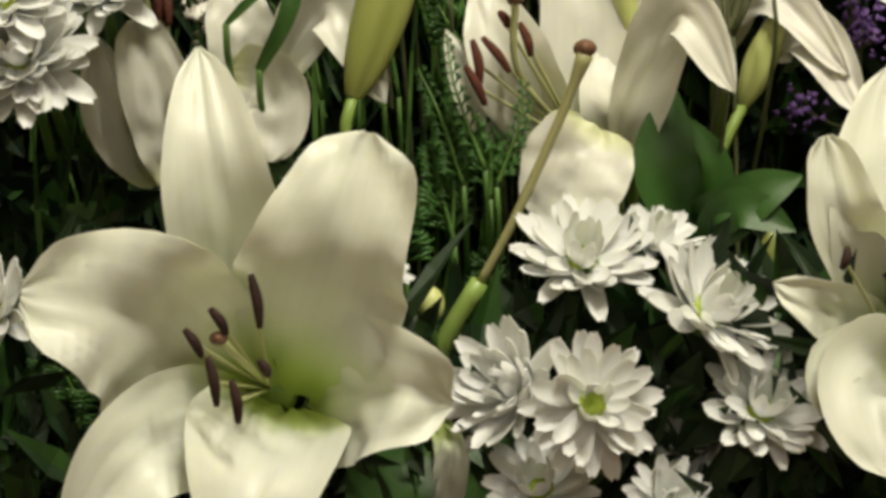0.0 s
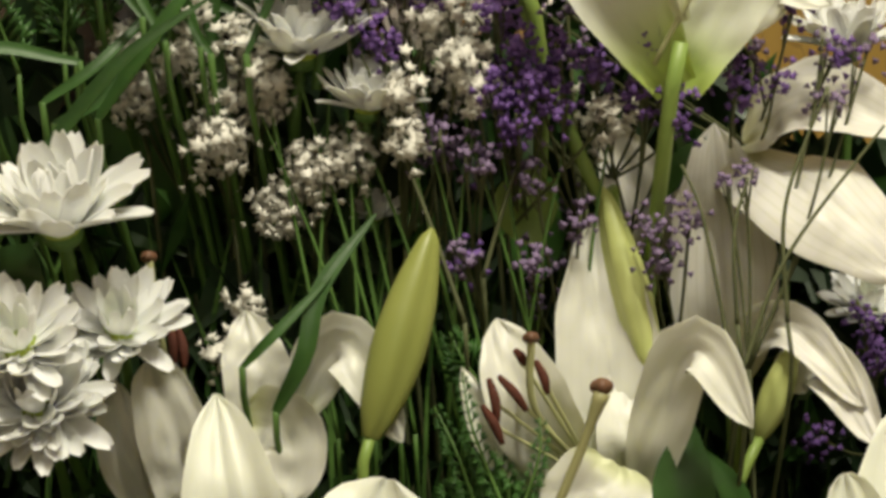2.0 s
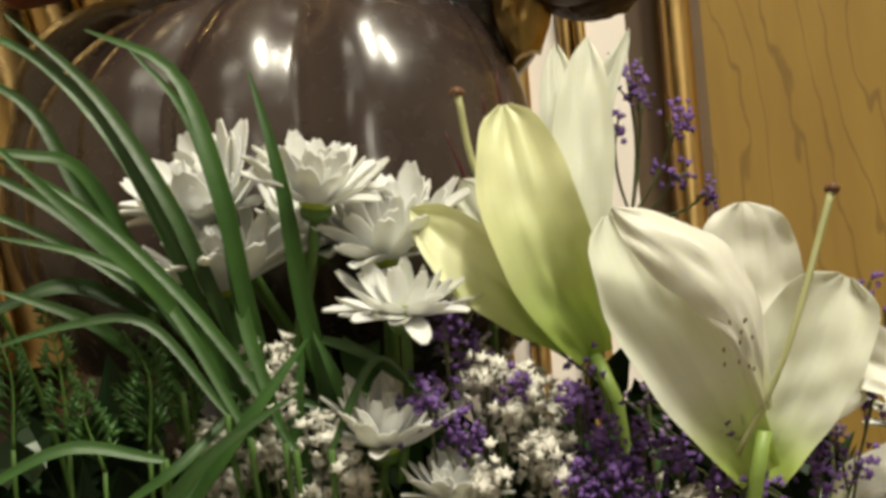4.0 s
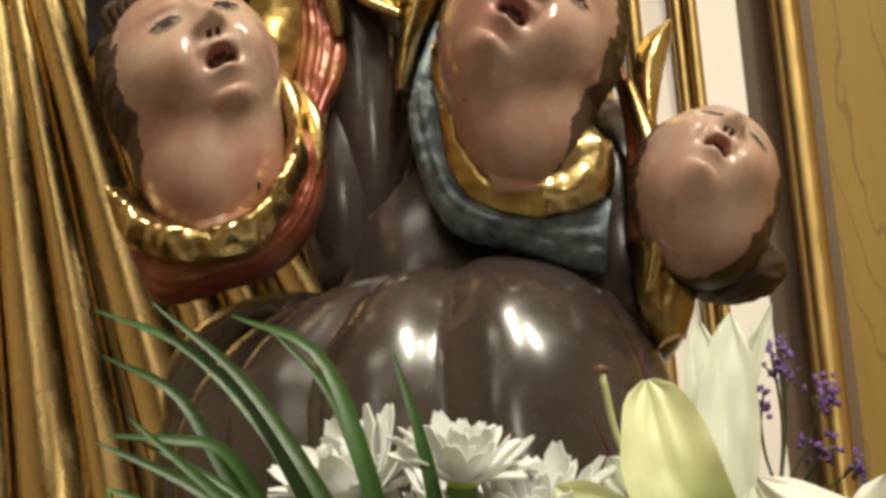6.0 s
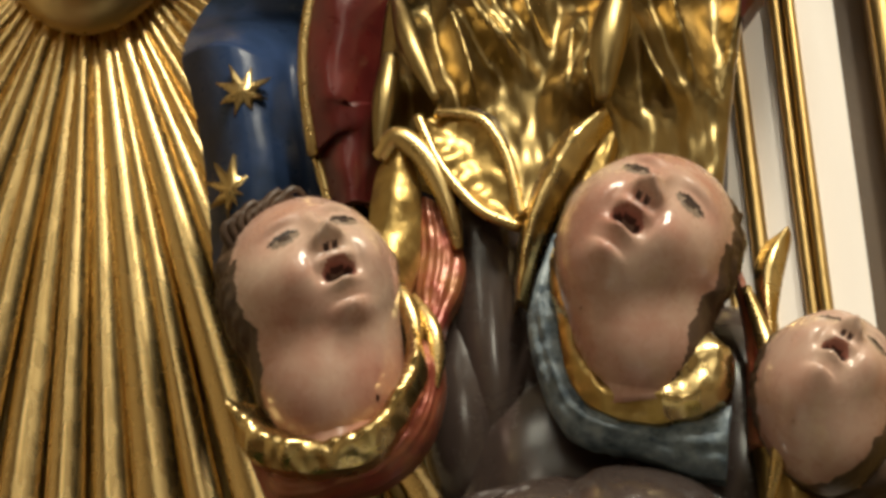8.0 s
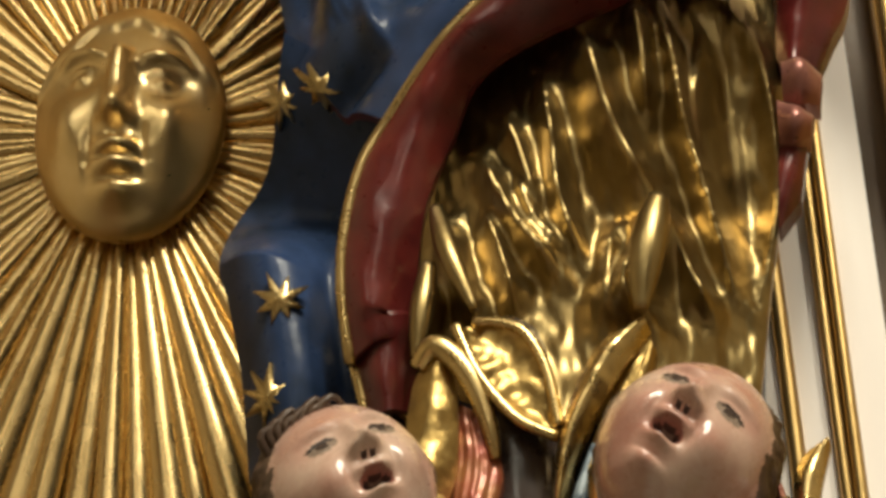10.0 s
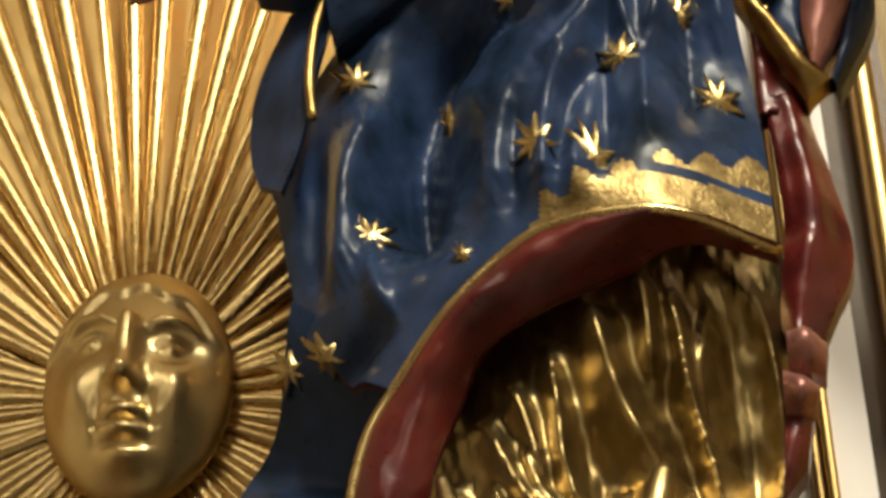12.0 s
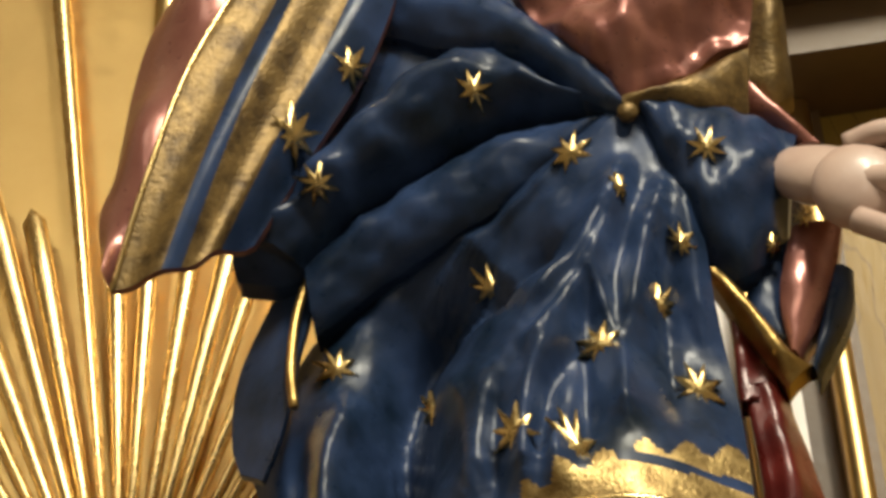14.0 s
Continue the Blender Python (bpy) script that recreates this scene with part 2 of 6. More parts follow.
# ---- the church round about ----
board("floor", (-4, -6, -0.1), (4, 2.6, 0), STONE)
board("ceiling", (-4, -6, 6.0), (4, 2.6, 6.1), PLASTER)
board("wall_north", (-4, 2.4, 0), (4, 2.6, 6), PLASTER)
board("wall_south", (-4, -6.2, 0), (4, -6, 6), PLASTER)
board("wall_west", (-4.2, -6, 0), (-4, 2.6, 6), PLASTER)
board("wall_east", (4, -6, 0), (4.2, 2.6, 6), PLASTER)
board("altar_ledge", (-1.6, 1.25, 0), (1.6, 2.4, 1.1), SHELF, label="dark stained wooden altar ledge under the flowers")
board("gilded_back_panel", (-1.3, 2.07, 1.74), (0.06, 2.4, 3.9), GOLD_PALE, label="pale gilded panel behind the rays of the sun")

board("dark_back_panel", (-1.3, 2.09, 1.1), (0.06, 2.4, 1.74), SHELF, label="dark wooden panel below the gilding")

# the framed edge of the niche: painted boards with gilded fillets
frame_edge = tagged(new("pilaster"), "pinkish white fluted pilaster with gilded fillets", kind="structure")
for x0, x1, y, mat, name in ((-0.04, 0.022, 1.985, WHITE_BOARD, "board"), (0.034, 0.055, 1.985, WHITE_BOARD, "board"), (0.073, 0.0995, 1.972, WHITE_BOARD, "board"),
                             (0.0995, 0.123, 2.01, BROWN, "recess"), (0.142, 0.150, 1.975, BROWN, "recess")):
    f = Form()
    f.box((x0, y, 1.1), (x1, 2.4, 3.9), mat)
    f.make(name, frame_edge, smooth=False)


def fillet(x0, x1, y):
    """A gilded half-round strip."""
    f = Form()
    a = np.linspace(0, math.pi, 9)
    prof = np.stack([(x0 + x1) / 2 - (x1 - x0) / 2 * np.cos(a), y - (x1 - x0) * 0.45 * np.sin(a)], 1)
    prof = np.vstack([[x0, y + 0.06], prof, [x1, y + 0.06]])
    zs = np.linspace(1.1, 3.9, 40)
    g = np.array([[(px + 0.0006 * math.sin(9 * z + x0 * 70), py, z) for px, py in prof] for z in zs])
    f.grid(g, GOLD_PALE)
    return f.make("fillet", frame_edge, "gilded half-round strip")


for x0, x1, y in ((0.004, 0.010, 1.984), (0.022, 0.034, 1.98), (0.055, 0.0635, 1.975), (0.0645, 0.073, 1.97), (0.123, 0.142, 1.965)):
    fillet(x0, x1, y)
board("ochre_panel", (0.150, 1.985, 1.1), (1.5, 2.4, 3.9), OCHRE, label="ochre wood-grained painted panel beside the niche")


# stepped moulding that crosses above the panel
moulding = tagged(new("cornice"), "brown and gilded stepped moulding above the panel", kind="structure")
for x0, y0, z0, z1, mat in ((0.10, 1.90, 2.905, 2.955, BROWN), (0.10, 1.86, 2.955, 3.02, BROWN), (0.10, 1.81, 3.02, 3.04, GOLD_OLD), (0.10, 1.76, 3.04, 3.16, BROWN)):
    f = Form()
    f.box((x0, y0, z0), (1.5, 2.4, z1), mat)
    f.make("step", moulding, smooth=False)

# ---- the gilded sun relief ----
SUN = Vector((-0.447, 2.030, 2.490))
sun = tagged(new("sun_relief"), "gilded carved sun with radiating rays on the niche wall", "sun ornament")
sun.location = SUN


def ray_mesh(length, w0, w1):
    f = Form()
    prof = [(-1, 0.0), (-0.96, 0.3), (-0.86, 0.5), (-0.66, 0.72), (-0.4, 0.9), (-0.14, 0.99), (0.14, 0.99), (0.4, 0.9), (0.66, 0.72), (0.86, 0.5), (0.96, 0.3), (1, 0.0)]
    rows = []
    for s in np.linspace(0, 1, 9):
        w = w0 + (w1 - w0) * s
        rows.append([(px * w, -0.004 - (0.010 + 0.003 * s) * py, 0.05 + s * (length - 0.05)) for px, py in prof])
    rows.append([(px * w1 * 0.25, -0.003 - 0.008 * py, length + w1 * 1.4) for px, py in prof])
    f.grid(np.array(rows), RAY_GOLD)
    return f.mesh("ray", smooth=True)


rng = random.Random(4)
shapes = [ray_mesh(L, 0.0035, w) for L, w in ((0.42, 0.0085), (0.50, 0.0095), (0.64, 0.0105), (0.66, 0.014), (0.715, 0.0155), (0.86, 0.011))]
count = 84
for i in range(count):
    a = 2 * math.pi * i / count + rng.uniform(-0.008, 0.008)
    down = math.cos(a) < -0.55
    k = rng.choice((3, 4, 4)) if down else (rng.choice((1, 2, 5, 5)) if math.cos(a) > 0.8 else rng.choice((0, 1, 2, 2, 5)))
    ob = new("ray", shapes[k])
    ob.parent = sun
    ob.matrix_local = pose(0, 0.018 - 0.004 * (i % 2) + rng.uniform(-0.003, 0.003), 0, 0, math.degrees(a)) @ Matrix.Diagonal((rng.uniform(0.8, 1.25) * (1.0 if math.cos(a) > 0.75 else 1.6), 0.62 if math.cos(a) > 0.2 else 1, rng.uniform(0.92, 1.08), 1))

f = Form()


def sun_face(d, p):
    x, z, front = d.x, d.z, -d.y
    out = 0.0
    if front > 0:
        k = lambda cx, cz, sx, sz: math.exp(-(((x - cx) / sx) ** 2 + ((z - cz) / sz) ** 2))
        # a broad raised mask, then nose, brows, eyes, mouth and chin
        out += 0.010 * math.exp(-((x / 0.62) ** 4 + ((z + 0.05) / 0.75) ** 4))
        out += 0.018 * math.exp(-((x - 0.02) / (0.10 + 0.09 * max(0, 0.2 - z))) ** 4) * (1 if -0.2 < z < 0.36 else math.exp(-(((z - 0.36) if z > 0 else (z + 0.2)) / 0.05) ** 2))
        out += 0.009 * k(0.03, -0.15, 0.11, 0.1) + 0.006 * k(-0.13, -0.19, 0.07, 0.06) + 0.006 * k(0.18, -0.19, 0.07, 0.06)
        for sg, ez in ((-1, 0.23), (1, 0.16)):
            cx = sg * 0.44
            out -= 0.017 * k(cx, ez, 0.22, 0.13)
            out += 0.015 * k(cx, ez - 0.01, 0.125, 0.075)
            arc = ez + 0.21 - 0.9 * (x - cx) ** 2
            out += 0.008 * math.exp(-((x - cx) / 0.24) ** 4 - ((z - arc) / 0.04) ** 2)
            lid = ez + 0.085 - 1.9 * (x - cx) ** 2
            out += 0.005 * math.exp(-((x - cx) / 0.17) ** 4 - ((z - lid) / 0.022) ** 2)
            out += 0.009 * k(sg * 0.56, -0.22, 0.2, 0.24)
            out -= 0.007 * math.exp(-((x - sg * (0.27 - 0.12 * (z + 0.35))) / 0.035) ** 2 - ((z + 0.4) / 0.16) ** 2)
        out += 0.010 * k(0.02, -0.46, 0.24, 0.14)
        out -= 0.005 * k(0.02, -0.33, 0.05, 0.05)
        out += 0.007 * k(0.02, -0.425, 0.20, 0.032) - 0.011 * k(0.02, -0.50, 0.22, 0.022) + 0.008 * k(0.02, -0.565, 0.18, 0.042)
        out -= 0.006 * k(0.02, -0.645, 0.2, 0.03)
        out += 0.011 * k(0.02, -0.74, 0.22, 0.09)
        # the wavy hair line over the forehead
        crown = 0.70 - 0.55 * x * x + 0.03 * math.sin(14 * x)
        out += 0.006 / (1 + math.exp(-(z - crown) / 0.02)) * math.exp(-((z - crown) / 0.3) ** 2)
    return p + Vector((0, -out, 0))


f.blob((0.006, -0.012, -0.001), (0.074, 0.036, 0.100), SUN_GOLD, turn=pose(0, 0, 0, 0, 5), rows=110, cols=130, shape=sun_face)
f.make("face", sun, "smooth gilded face disc")

# ---- the dark cloud pedestal with its rounded lobes ----
cloud = tagged(new("cloud_pedestal"), "dark brown lacquered carved cloud with rounded lobes", "pedestal")


def lobe(centre, radii):
    f = Form()
    f.blob(centre, radii, CLOUD, rows=34, cols=48, shape=lambda d, p: Vector((p.x * (1 + 0.10 * d.z * d.z), p.y, p.z)) * (1 + 0.014 * noise.noise(d * 2.3 + Vector(centre) * 9)))
    f.make("lobe", cloud)




def gores(d, p):
    """Vertical grooves part the dome into broad swelling gores."""
    a = math.atan2(d.x, -d.y)
    groove = sum(depth * math.exp(-abs((a - at) / wide) ** 1.2) for at, depth, wide in ((-0.12, 0.14, 0.15), (-0.62, 0.14, 0.15), (-1.12, 0.12, 0.14), (1.12, 0.07, 0.10)))
    lean = 1.62 if d.x < 0 else 1.0
    swell = (1 - abs(d.z) ** 2.5) ** (1 / 2.5) / max(1e-3, math.sqrt(max(1e-6, 1 - d.z * d.z)))
    q = Vector((p.x * lean * swell, p.y * swell, p.z)) * (1 - groove * min(1, 1.6 * (1 - d.z * d.z) + 0.25) + 0.012 * noise.noise(d * 2.6))
    return q


f = Form()
f.blob((-0.088, 1.770, 1.784), (0.116, 0.105, 0.124), CLOUD, rows=60, cols=150, shape=gores)
f.make("lobe", cloud)
for centre, radii in (((-0.11, 1.80, 1.90), (0.07, 0.05, 0.10)), ((-0.09, 1.805, 2.00), (0.028, 0.045, 0.13)), ((-0.125, 1.805, 1.99), (0.024, 0.04, 0.12)), ((-0.12, 1.80, 1.75), (0.15, 0.08, 0.12)),
                      ((0.0, 1.80, 1.93), (0.05, 0.05, 0.09)), ((-0.143, 1.790, 2.047), (0.034, 0.04, 0.13)), ((-0.127, 1.800, 2.015), (0.026, 0.035, 0.11)), ((-0.164, 1.790, 1.978), (0.03, 0.035, 0.08)), ((-0.205, 1.81, 1.855), (0.080, 0.05, 0.062)), ((-0.235, 1.82, 1.80), (0.06, 0.05, 0.09)), ((-0.15, 1.82, 1.6), (0.13, 0.08, 0.16)), ((-0.12, 1.84, 1.35), (0.12, 0.09, 0.26))):
    lobe(centre, radii)

# ---- the carved figure: one mesh, draped in a starred mantle ----
fig = Form()
# inner core behind the drapery
fig.blob((-0.10, 1.90, 2.28), (0.12, 0.07, 0.36), BLUE, rows=20, cols=24)

# gilded underskirt
R_, C_ = 110, 180
g = coons([(-0.177, 1.800, 2.389), (-0.053, 1.770, 2.441), (0.049, 1.795, 2.438)], [(-0.209, 1.800, 2.152), (-0.149, 1.765, 2.100), (-0.111, 1.760, 2.085), (-0.060, 1.765, 2.090), (0.004, 1.800, 2.090)],
          [(-0.177, 1.800, 2.389), (-0.209, 1.810, 2.262), (-0.210, 1.815, 2.197), (-0.209, 1.800, 2.152)],
          [(0.049, 1.795, 2.438), (0.046, 1.820, 2.310), (0.038, 1.830, 2.250), (0.020, 1.820, 2.175), (0.004, 1.800, 2.090)], R_, C_)
U, V = uv(R_, C_)
skirt_folds = (
    (0.034, 0.011, [(-0.155, 1.778, 2.293), (-0.146, 1.778, 2.262), (-0.131, 1.778, 2.227), (-0.108, 1.778, 2.190)]),
    (0.024, 0.009, [(-0.133, 1.784, 2.272), (-0.123, 1.784, 2.237), (-0.104, 1.784, 2.206)]),
    (0.027, 0.009, [(-0.109, 1.782, 2.340), (-0.106, 1.782, 2.293), (-0.104, 1.782, 2.246), (-0.093, 1.782, 2.199)]),
    (0.044, 0.015, [(-0.078, 1.770, 2.364), (-0.072, 1.770, 2.320), (-0.064, 1.770, 2.284), (-0.052, 1.770, 2.253), (-0.042, 1.770, 2.231)]),
    (0.036, 0.010, [(-0.043, 1.776, 2.384), (-0.041, 1.776, 2.336), (-0.043, 1.776, 2.302)]),
    (0.037, 0.010, [(-0.029, 1.776, 2.382), (-0.022, 1.776, 2.337), (-0.019, 1.776, 2.294), (-0.010, 1.776, 2.242), (0.000, 1.776, 2.188), (0.011, 1.776, 2.172)]),
    (0.050, 0.014, [(-0.040, 1.766, 2.241), (-0.047, 1.766, 2.209), (-0.060, 1.766, 2.187), (-0.068, 1.766, 2.164), (-0.052, 1.766, 2.146)]),
    (0.030, 0.010, [(-0.037, 1.780, 2.232), (-0.028, 1.780, 2.194), (-0.014, 1.780, 2.159)]),
    (0.038, 0.009, [(-0.182, 1.774, 2.253), (-0.178, 1.774, 2.223), (-0.170, 1.774, 2.189), (-0.163, 1.774, 2.164)]),
    (0.036, 0.009, [(-0.192, 1.776, 2.210), (-0.201, 1.776, 2.170), (-0.206, 1.776, 2.143)]),
    (0.030, 0.009, [(-0.155, 1.780, 2.252), (-0.144, 1.780, 2.205), (-0.137, 1.780, 2.168)]),
    (0.030, 0.015, [(0.013, 1.780, 2.392), (0.033, 1.780, 2.353), (0.039, 1.780, 2.296), (0.034, 1.780, 2.238), (0.018, 1.780, 2.187)]),
    (0.028, 0.009, [(-0.072, 1.782, 2.221), (-0.080, 1.782, 2.173), (-0.087, 1.782, 2.150)]),
    (0.024, 0.009, [(-0.136, 1.784, 2.319), (-0.127, 1.784, 2.280), (-0.119, 1.784, 2.245)]),
    (0.022, 0.010, [(-0.004, 1.786, 2.358), (-0.011, 1.786, 2.307), (-0.007, 1.786, 2.264), (0.003, 1.786, 2.221)]),
)
fine = np.array([[noise.noise(Vector((p[0] * 60, p[2] * 34, 3.0))) + 0.6 * noise.noise(Vector((p[0] * 150, p[2] * 60, 1.0))) for p in row] for row in g])
g[..., 1] += 0.012
g[..., 1] -= press(g, skirt_folds, 1.3) + 0.0032 * fine + 0.012 * np.sin(math.pi * U)
fig.slab(g, GOLD_CLOTH, 0.012)


def mantle_mat(v, u):
    if u > 0.45 and v > 0.80 + 0.33 * (0.98 - u) + 0.018 * math.sin(70 * u):
        return BLUE if abs(v - 0.895 + 0.05 * (u - 0.8)) < 0.012 and u > 0.72 else BROCADE
    return BLUE


# starred mantle, gathered at the waist
hem = [(-0.212, 1.760, 2.314), (-0.173, 1.740, 2.355), (-0.132, 1.730, 2.387), (-0.098, 1.720, 2.400), (-0.050, 1.710, 2.399), (-0.007, 1.715, 2.393), (0.049, 1.750, 2.377)]
R_, C_ = 110, 140
g = coons([(-0.026, 1.760, 2.753), (-0.001, 1.755, 2.750), (0.031, 1.760, 2.743)], hem,
          [(-0.026, 1.760, 2.753), (-0.131, 1.800, 2.705), (-0.239, 1.850, 2.671), (-0.307, 1.880, 2.591), (-0.303, 1.870, 2.535), (-0.287, 1.850, 2.430), (-0.260, 1.810, 2.371), (-0.213, 1.765, 2.317)],
          [(0.031, 1.760, 2.743), (0.041, 1.770, 2.653), (0.043, 1.780, 2.580), (0.049, 1.775, 2.499), (0.050, 1.760, 2.442), (0.049, 1.750, 2.377)], R_, C_)
U, V = uv(R_, C_)
rough_ = np.array([[noise.noise(Vector((u * 7, v * 4, 8.0))) for u in np.linspace(0, 1, C_)] for v in np.linspace(0, 1, R_)])
g[..., 1] -= (0.055 * np.sin(math.pi * U) + 0.012 * rough_ * np.sin(math.pi * np.clip(U * 1.15, 0, 1))) * np.clip(0.25 + 1.2 * V, 0, 1) * (1 - V ** 5)
mantle_folds = (
    (0.022, 0.011, [(-0.010, 1.720, 2.696), (-0.025, 1.720, 2.643), (-0.037, 1.720, 2.610), (-0.031, 1.720, 2.565), (-0.028, 1.720, 2.545)]),
    (0.026, 0.013, [(-0.013, 1.718, 2.689), (-0.042, 1.718, 2.629), (-0.067, 1.718, 2.599), (-0.093, 1.718, 2.567)]),
    (0.024, 0.012, [(-0.031, 1.720, 2.629), (-0.064, 1.720, 2.571), (-0.095, 1.720, 2.526)]),
    (0.022, 0.011, [(-0.061, 1.722, 2.562), (-0.084, 1.722, 2.523), (-0.092, 1.722, 2.492), (-0.097, 1.722, 2.447), (-0.099, 1.722, 2.407)]),
    (0.017, 0.009, [(-0.023, 1.724, 2.547), (-0.024, 1.724, 2.510), (-0.026, 1.724, 2.464)]),
    (0.024, 0.014, [(0.019, 1.720, 2.683), (0.000, 1.720, 2.623), (-0.012, 1.720, 2.576), (-0.024, 1.720, 2.540)]),
    (0.018, 0.016, [(0.033, 1.726, 2.693), (0.033, 1.726, 2.617), (0.031, 1.726, 2.549)]),
    (0.014, 0.014, [(-0.154, 1.726, 2.523), (-0.161, 1.726, 2.469), (-0.168, 1.726, 2.429)]),
    (0.014, 0.009, [(-0.072, 1.728, 2.483), (-0.077, 1.728, 2.430), (-0.082, 1.728, 2.409)]),
    (0.036, 0.026, [(-0.213, 1.720, 2.586), (-0.239, 1.720, 2.533), (-0.249, 1.720, 2.479), (-0.255, 1.720, 2.417)]),
    (0.022, 0.030, [(-0.103, 1.710, 2.551), (-0.127, 1.710, 2.490), (-0.135, 1.710, 2.428)]),
    (-0.095, 0.036, [(-0.111, 1.740, 2.662), (-0.166, 1.740, 2.622), (-0.189, 1.740, 2.567), (-0.193, 1.740, 2.501), (-0.185, 1.740, 2.427)]),
    (-0.022, 0.013, [(-0.055, 1.740, 2.653), (-0.101, 1.740, 2.631), (-0.126, 1.740, 2.620)]),
    (-0.014, 0.008, [(-0.057, 1.740, 2.540), (-0.078, 1.740, 2.502), (-0.089, 1.740, 2.439)]),
    (0.016, 0.010, [(-0.222, 1.740, 2.480), (-0.226, 1.740, 2.430), (-0.215, 1.740, 2.380)]),
    (0.016, 0.010, [(-0.150, 1.740, 2.560), (-0.137, 1.740, 2.500), (-0.140, 1.740, 2.420)]),
    (-0.022, 0.012, [(-0.262, 1.740, 2.560), (-0.272, 1.740, 2.500), (-0.268, 1.740, 2.430)]),
    (-0.016, 0.010, [(-0.112, 1.740, 2.520), (-0.118, 1.740, 2.460), (-0.120, 1.740, 2.400)]),
    (-0.012, 0.008, [(-0.046, 1.740, 2.600), (-0.050, 1.740, 2.540), (-0.056, 1.740, 2.440)]),
    (-0.012, 0.008, [(0.008, 1.740, 2.650), (0.006, 1.740, 2.580), (0.006, 1.740, 2.480)]),
    (-0.030, 0.014, [(-0.207, 1.770, 2.375), (-0.230, 1.770, 2.365), (-0.262, 1.770, 2.345)]),
)
g[..., 1] -= press(g, mantle_folds, 1.35) * np.clip(V * 9, 0, 1) * np.clip((1 - V) * 9, 0, 1)
lump = np.array([[noise.noise(Vector((p[0] * 40 + p[2] * 10, p[2] * 14, 5.0))) for p in row] for row in g])
g[..., 1] -= 0.005 * lump * (1 - V ** 5)
fig.slab(g, mantle_mat, 0.010, back=RED)

# turned-up red lining along the hem, with a gilded cord
outer = hem[::-1] + [(-0.233, 1.765, 2.282), (-0.247, 1.770, 2.232), (-0.250, 1.775, 2.194), (-0.248, 1.785, 2.152), (-0.248, 1.790, 2.161), (-0.241, 1.800, 2.116)]
inner = [(0.049, 1.765, 2.380), (-0.013, 1.745, 2.392), (-0.056, 1.745, 2.375), (-0.107, 1.750, 2.356), (-0.150, 1.755, 2.335), (-0.173, 1.770, 2.297), (-0.192, 1.775, 2.252),
         (-0.203, 1.780, 2.199), (-0.207, 1.785, 2.171), (-0.200, 1.790, 2.186), (-0.211, 1.800, 2.120)]
a, b = even(outer, 110), even(inner, 110)
s = np.linspace(0, 1, 22)[None, :, None]
g = a[:, None] * (1 - s) + b[:, None] * s
g[..., 1] -= 0.016 * np.sin(math.pi * s[..., 0]) + 0.004 * np.sin(np.linspace(0, 22, 110))[:, None] * s[..., 0]
g[..., 1] -= np.array([[0.004 * noise.noise(Vector((p[0] * 35, p[2] * 35, 4.0))) + 0.001 * noise.noise(Vector((p[0] * 110, p[2] * 110, 6.0))) for p in row] for row in g]) * np.sin(math.pi * s[..., 0])
fig.slab(g, RED, 0.008)
fig.tube(outer, 0.0042, GOLD, 6, 70)

# mantle falling behind
R_, C_ = 40, 24
g = coons([(-0.289, 1.830, 2.437), (-0.215, 1.820, 2.374)], [(-0.327, 1.840, 2.104), (-0.246, 1.830, 2.118)],
          [(-0.289, 1.830, 2.437), (-0.309, 1.840, 2.372), (-0.338, 1.840, 2.328), (-0.345, 1.840, 2.276), (-0.340, 1.840, 2.248), (-0.342, 1.840, 2.269), (-0.330, 1.840, 2.183), (-0.327, 1.840, 2.104)],
          [(-0.215, 1.820, 2.374), (-0.237, 1.820, 2.316), (-0.250, 1.820, 2.258), (-0.249, 1.820, 2.189), (-0.246, 1.820, 2.162), (-0.246, 1.830, 2.118)], R_, C_)
U, V = uv(R_, C_)
g[..., 1] -= 0.03 * np.sin(math.pi * np.clip(U * 1.2, 0, 1)) * (V > 0) * np.clip((V - 0.32) * 6, 0, 1) - 0.06 * np.exp(-((V - 0.27) / 0.15) ** 2)
fig.slab(g, BLUE, 0.010)

# dark turned edge under the sleeve
g = coons([(-0.274, 1.840, 2.707), (-0.243, 1.830, 2.694)], [(-0.311, 1.840, 2.542), (-0.291, 1.820, 2.521)], [(-0.274, 1.840, 2.707), (-0.310, 1.850, 2.637), (-0.318, 1.850, 2.579), (-0.311, 1.840, 2.542)],
          [(-0.243, 1.830, 2.694), (-0.260, 1.820, 2.629), (-0.274, 1.810, 2.555), (-0.291, 1.820, 2.521)], 24, 12)
fig.slab(g, BLUE, 0.008)
fig.tube([(-0.251, 1.820, 2.694), (-0.260, 1.810, 2.652), (-0.265, 1.805, 2.604), (-0.263, 1.800, 2.566)], 0.0035, GOLD_OLD, 6, 20)


def roll(top, bottom, depth, mat, rows=18, cols=40, wave=0.0, thick=0.02):
    a, b = even(top, cols), even(bottom, cols)
    s = np.linspace(0, 1, rows)[:, None, None]
    g = a[None] * (1 - s) + b[None] * s
    u = np.linspace(0, 1, cols)[None, :]
    g[..., 1] -= depth * np.sin(math.pi * s[..., 0]) ** 0.7 * (0.5 + 0.5 * np.sin(math.pi * u)) + wave * np.sin(9 * s[..., 0] + 5 * u)
    lump = np.array([[noise.noise(Vector((p[0] * 34, p[2] * 34, 5.0))) + 0.5 * noise.noise(Vector((p[0] * 80, p[2] * 80, 2.0))) for p in row] for row in g])
    g[..., 1] -= 0.30 * depth * lump
    fig.slab(g, mat, thick)


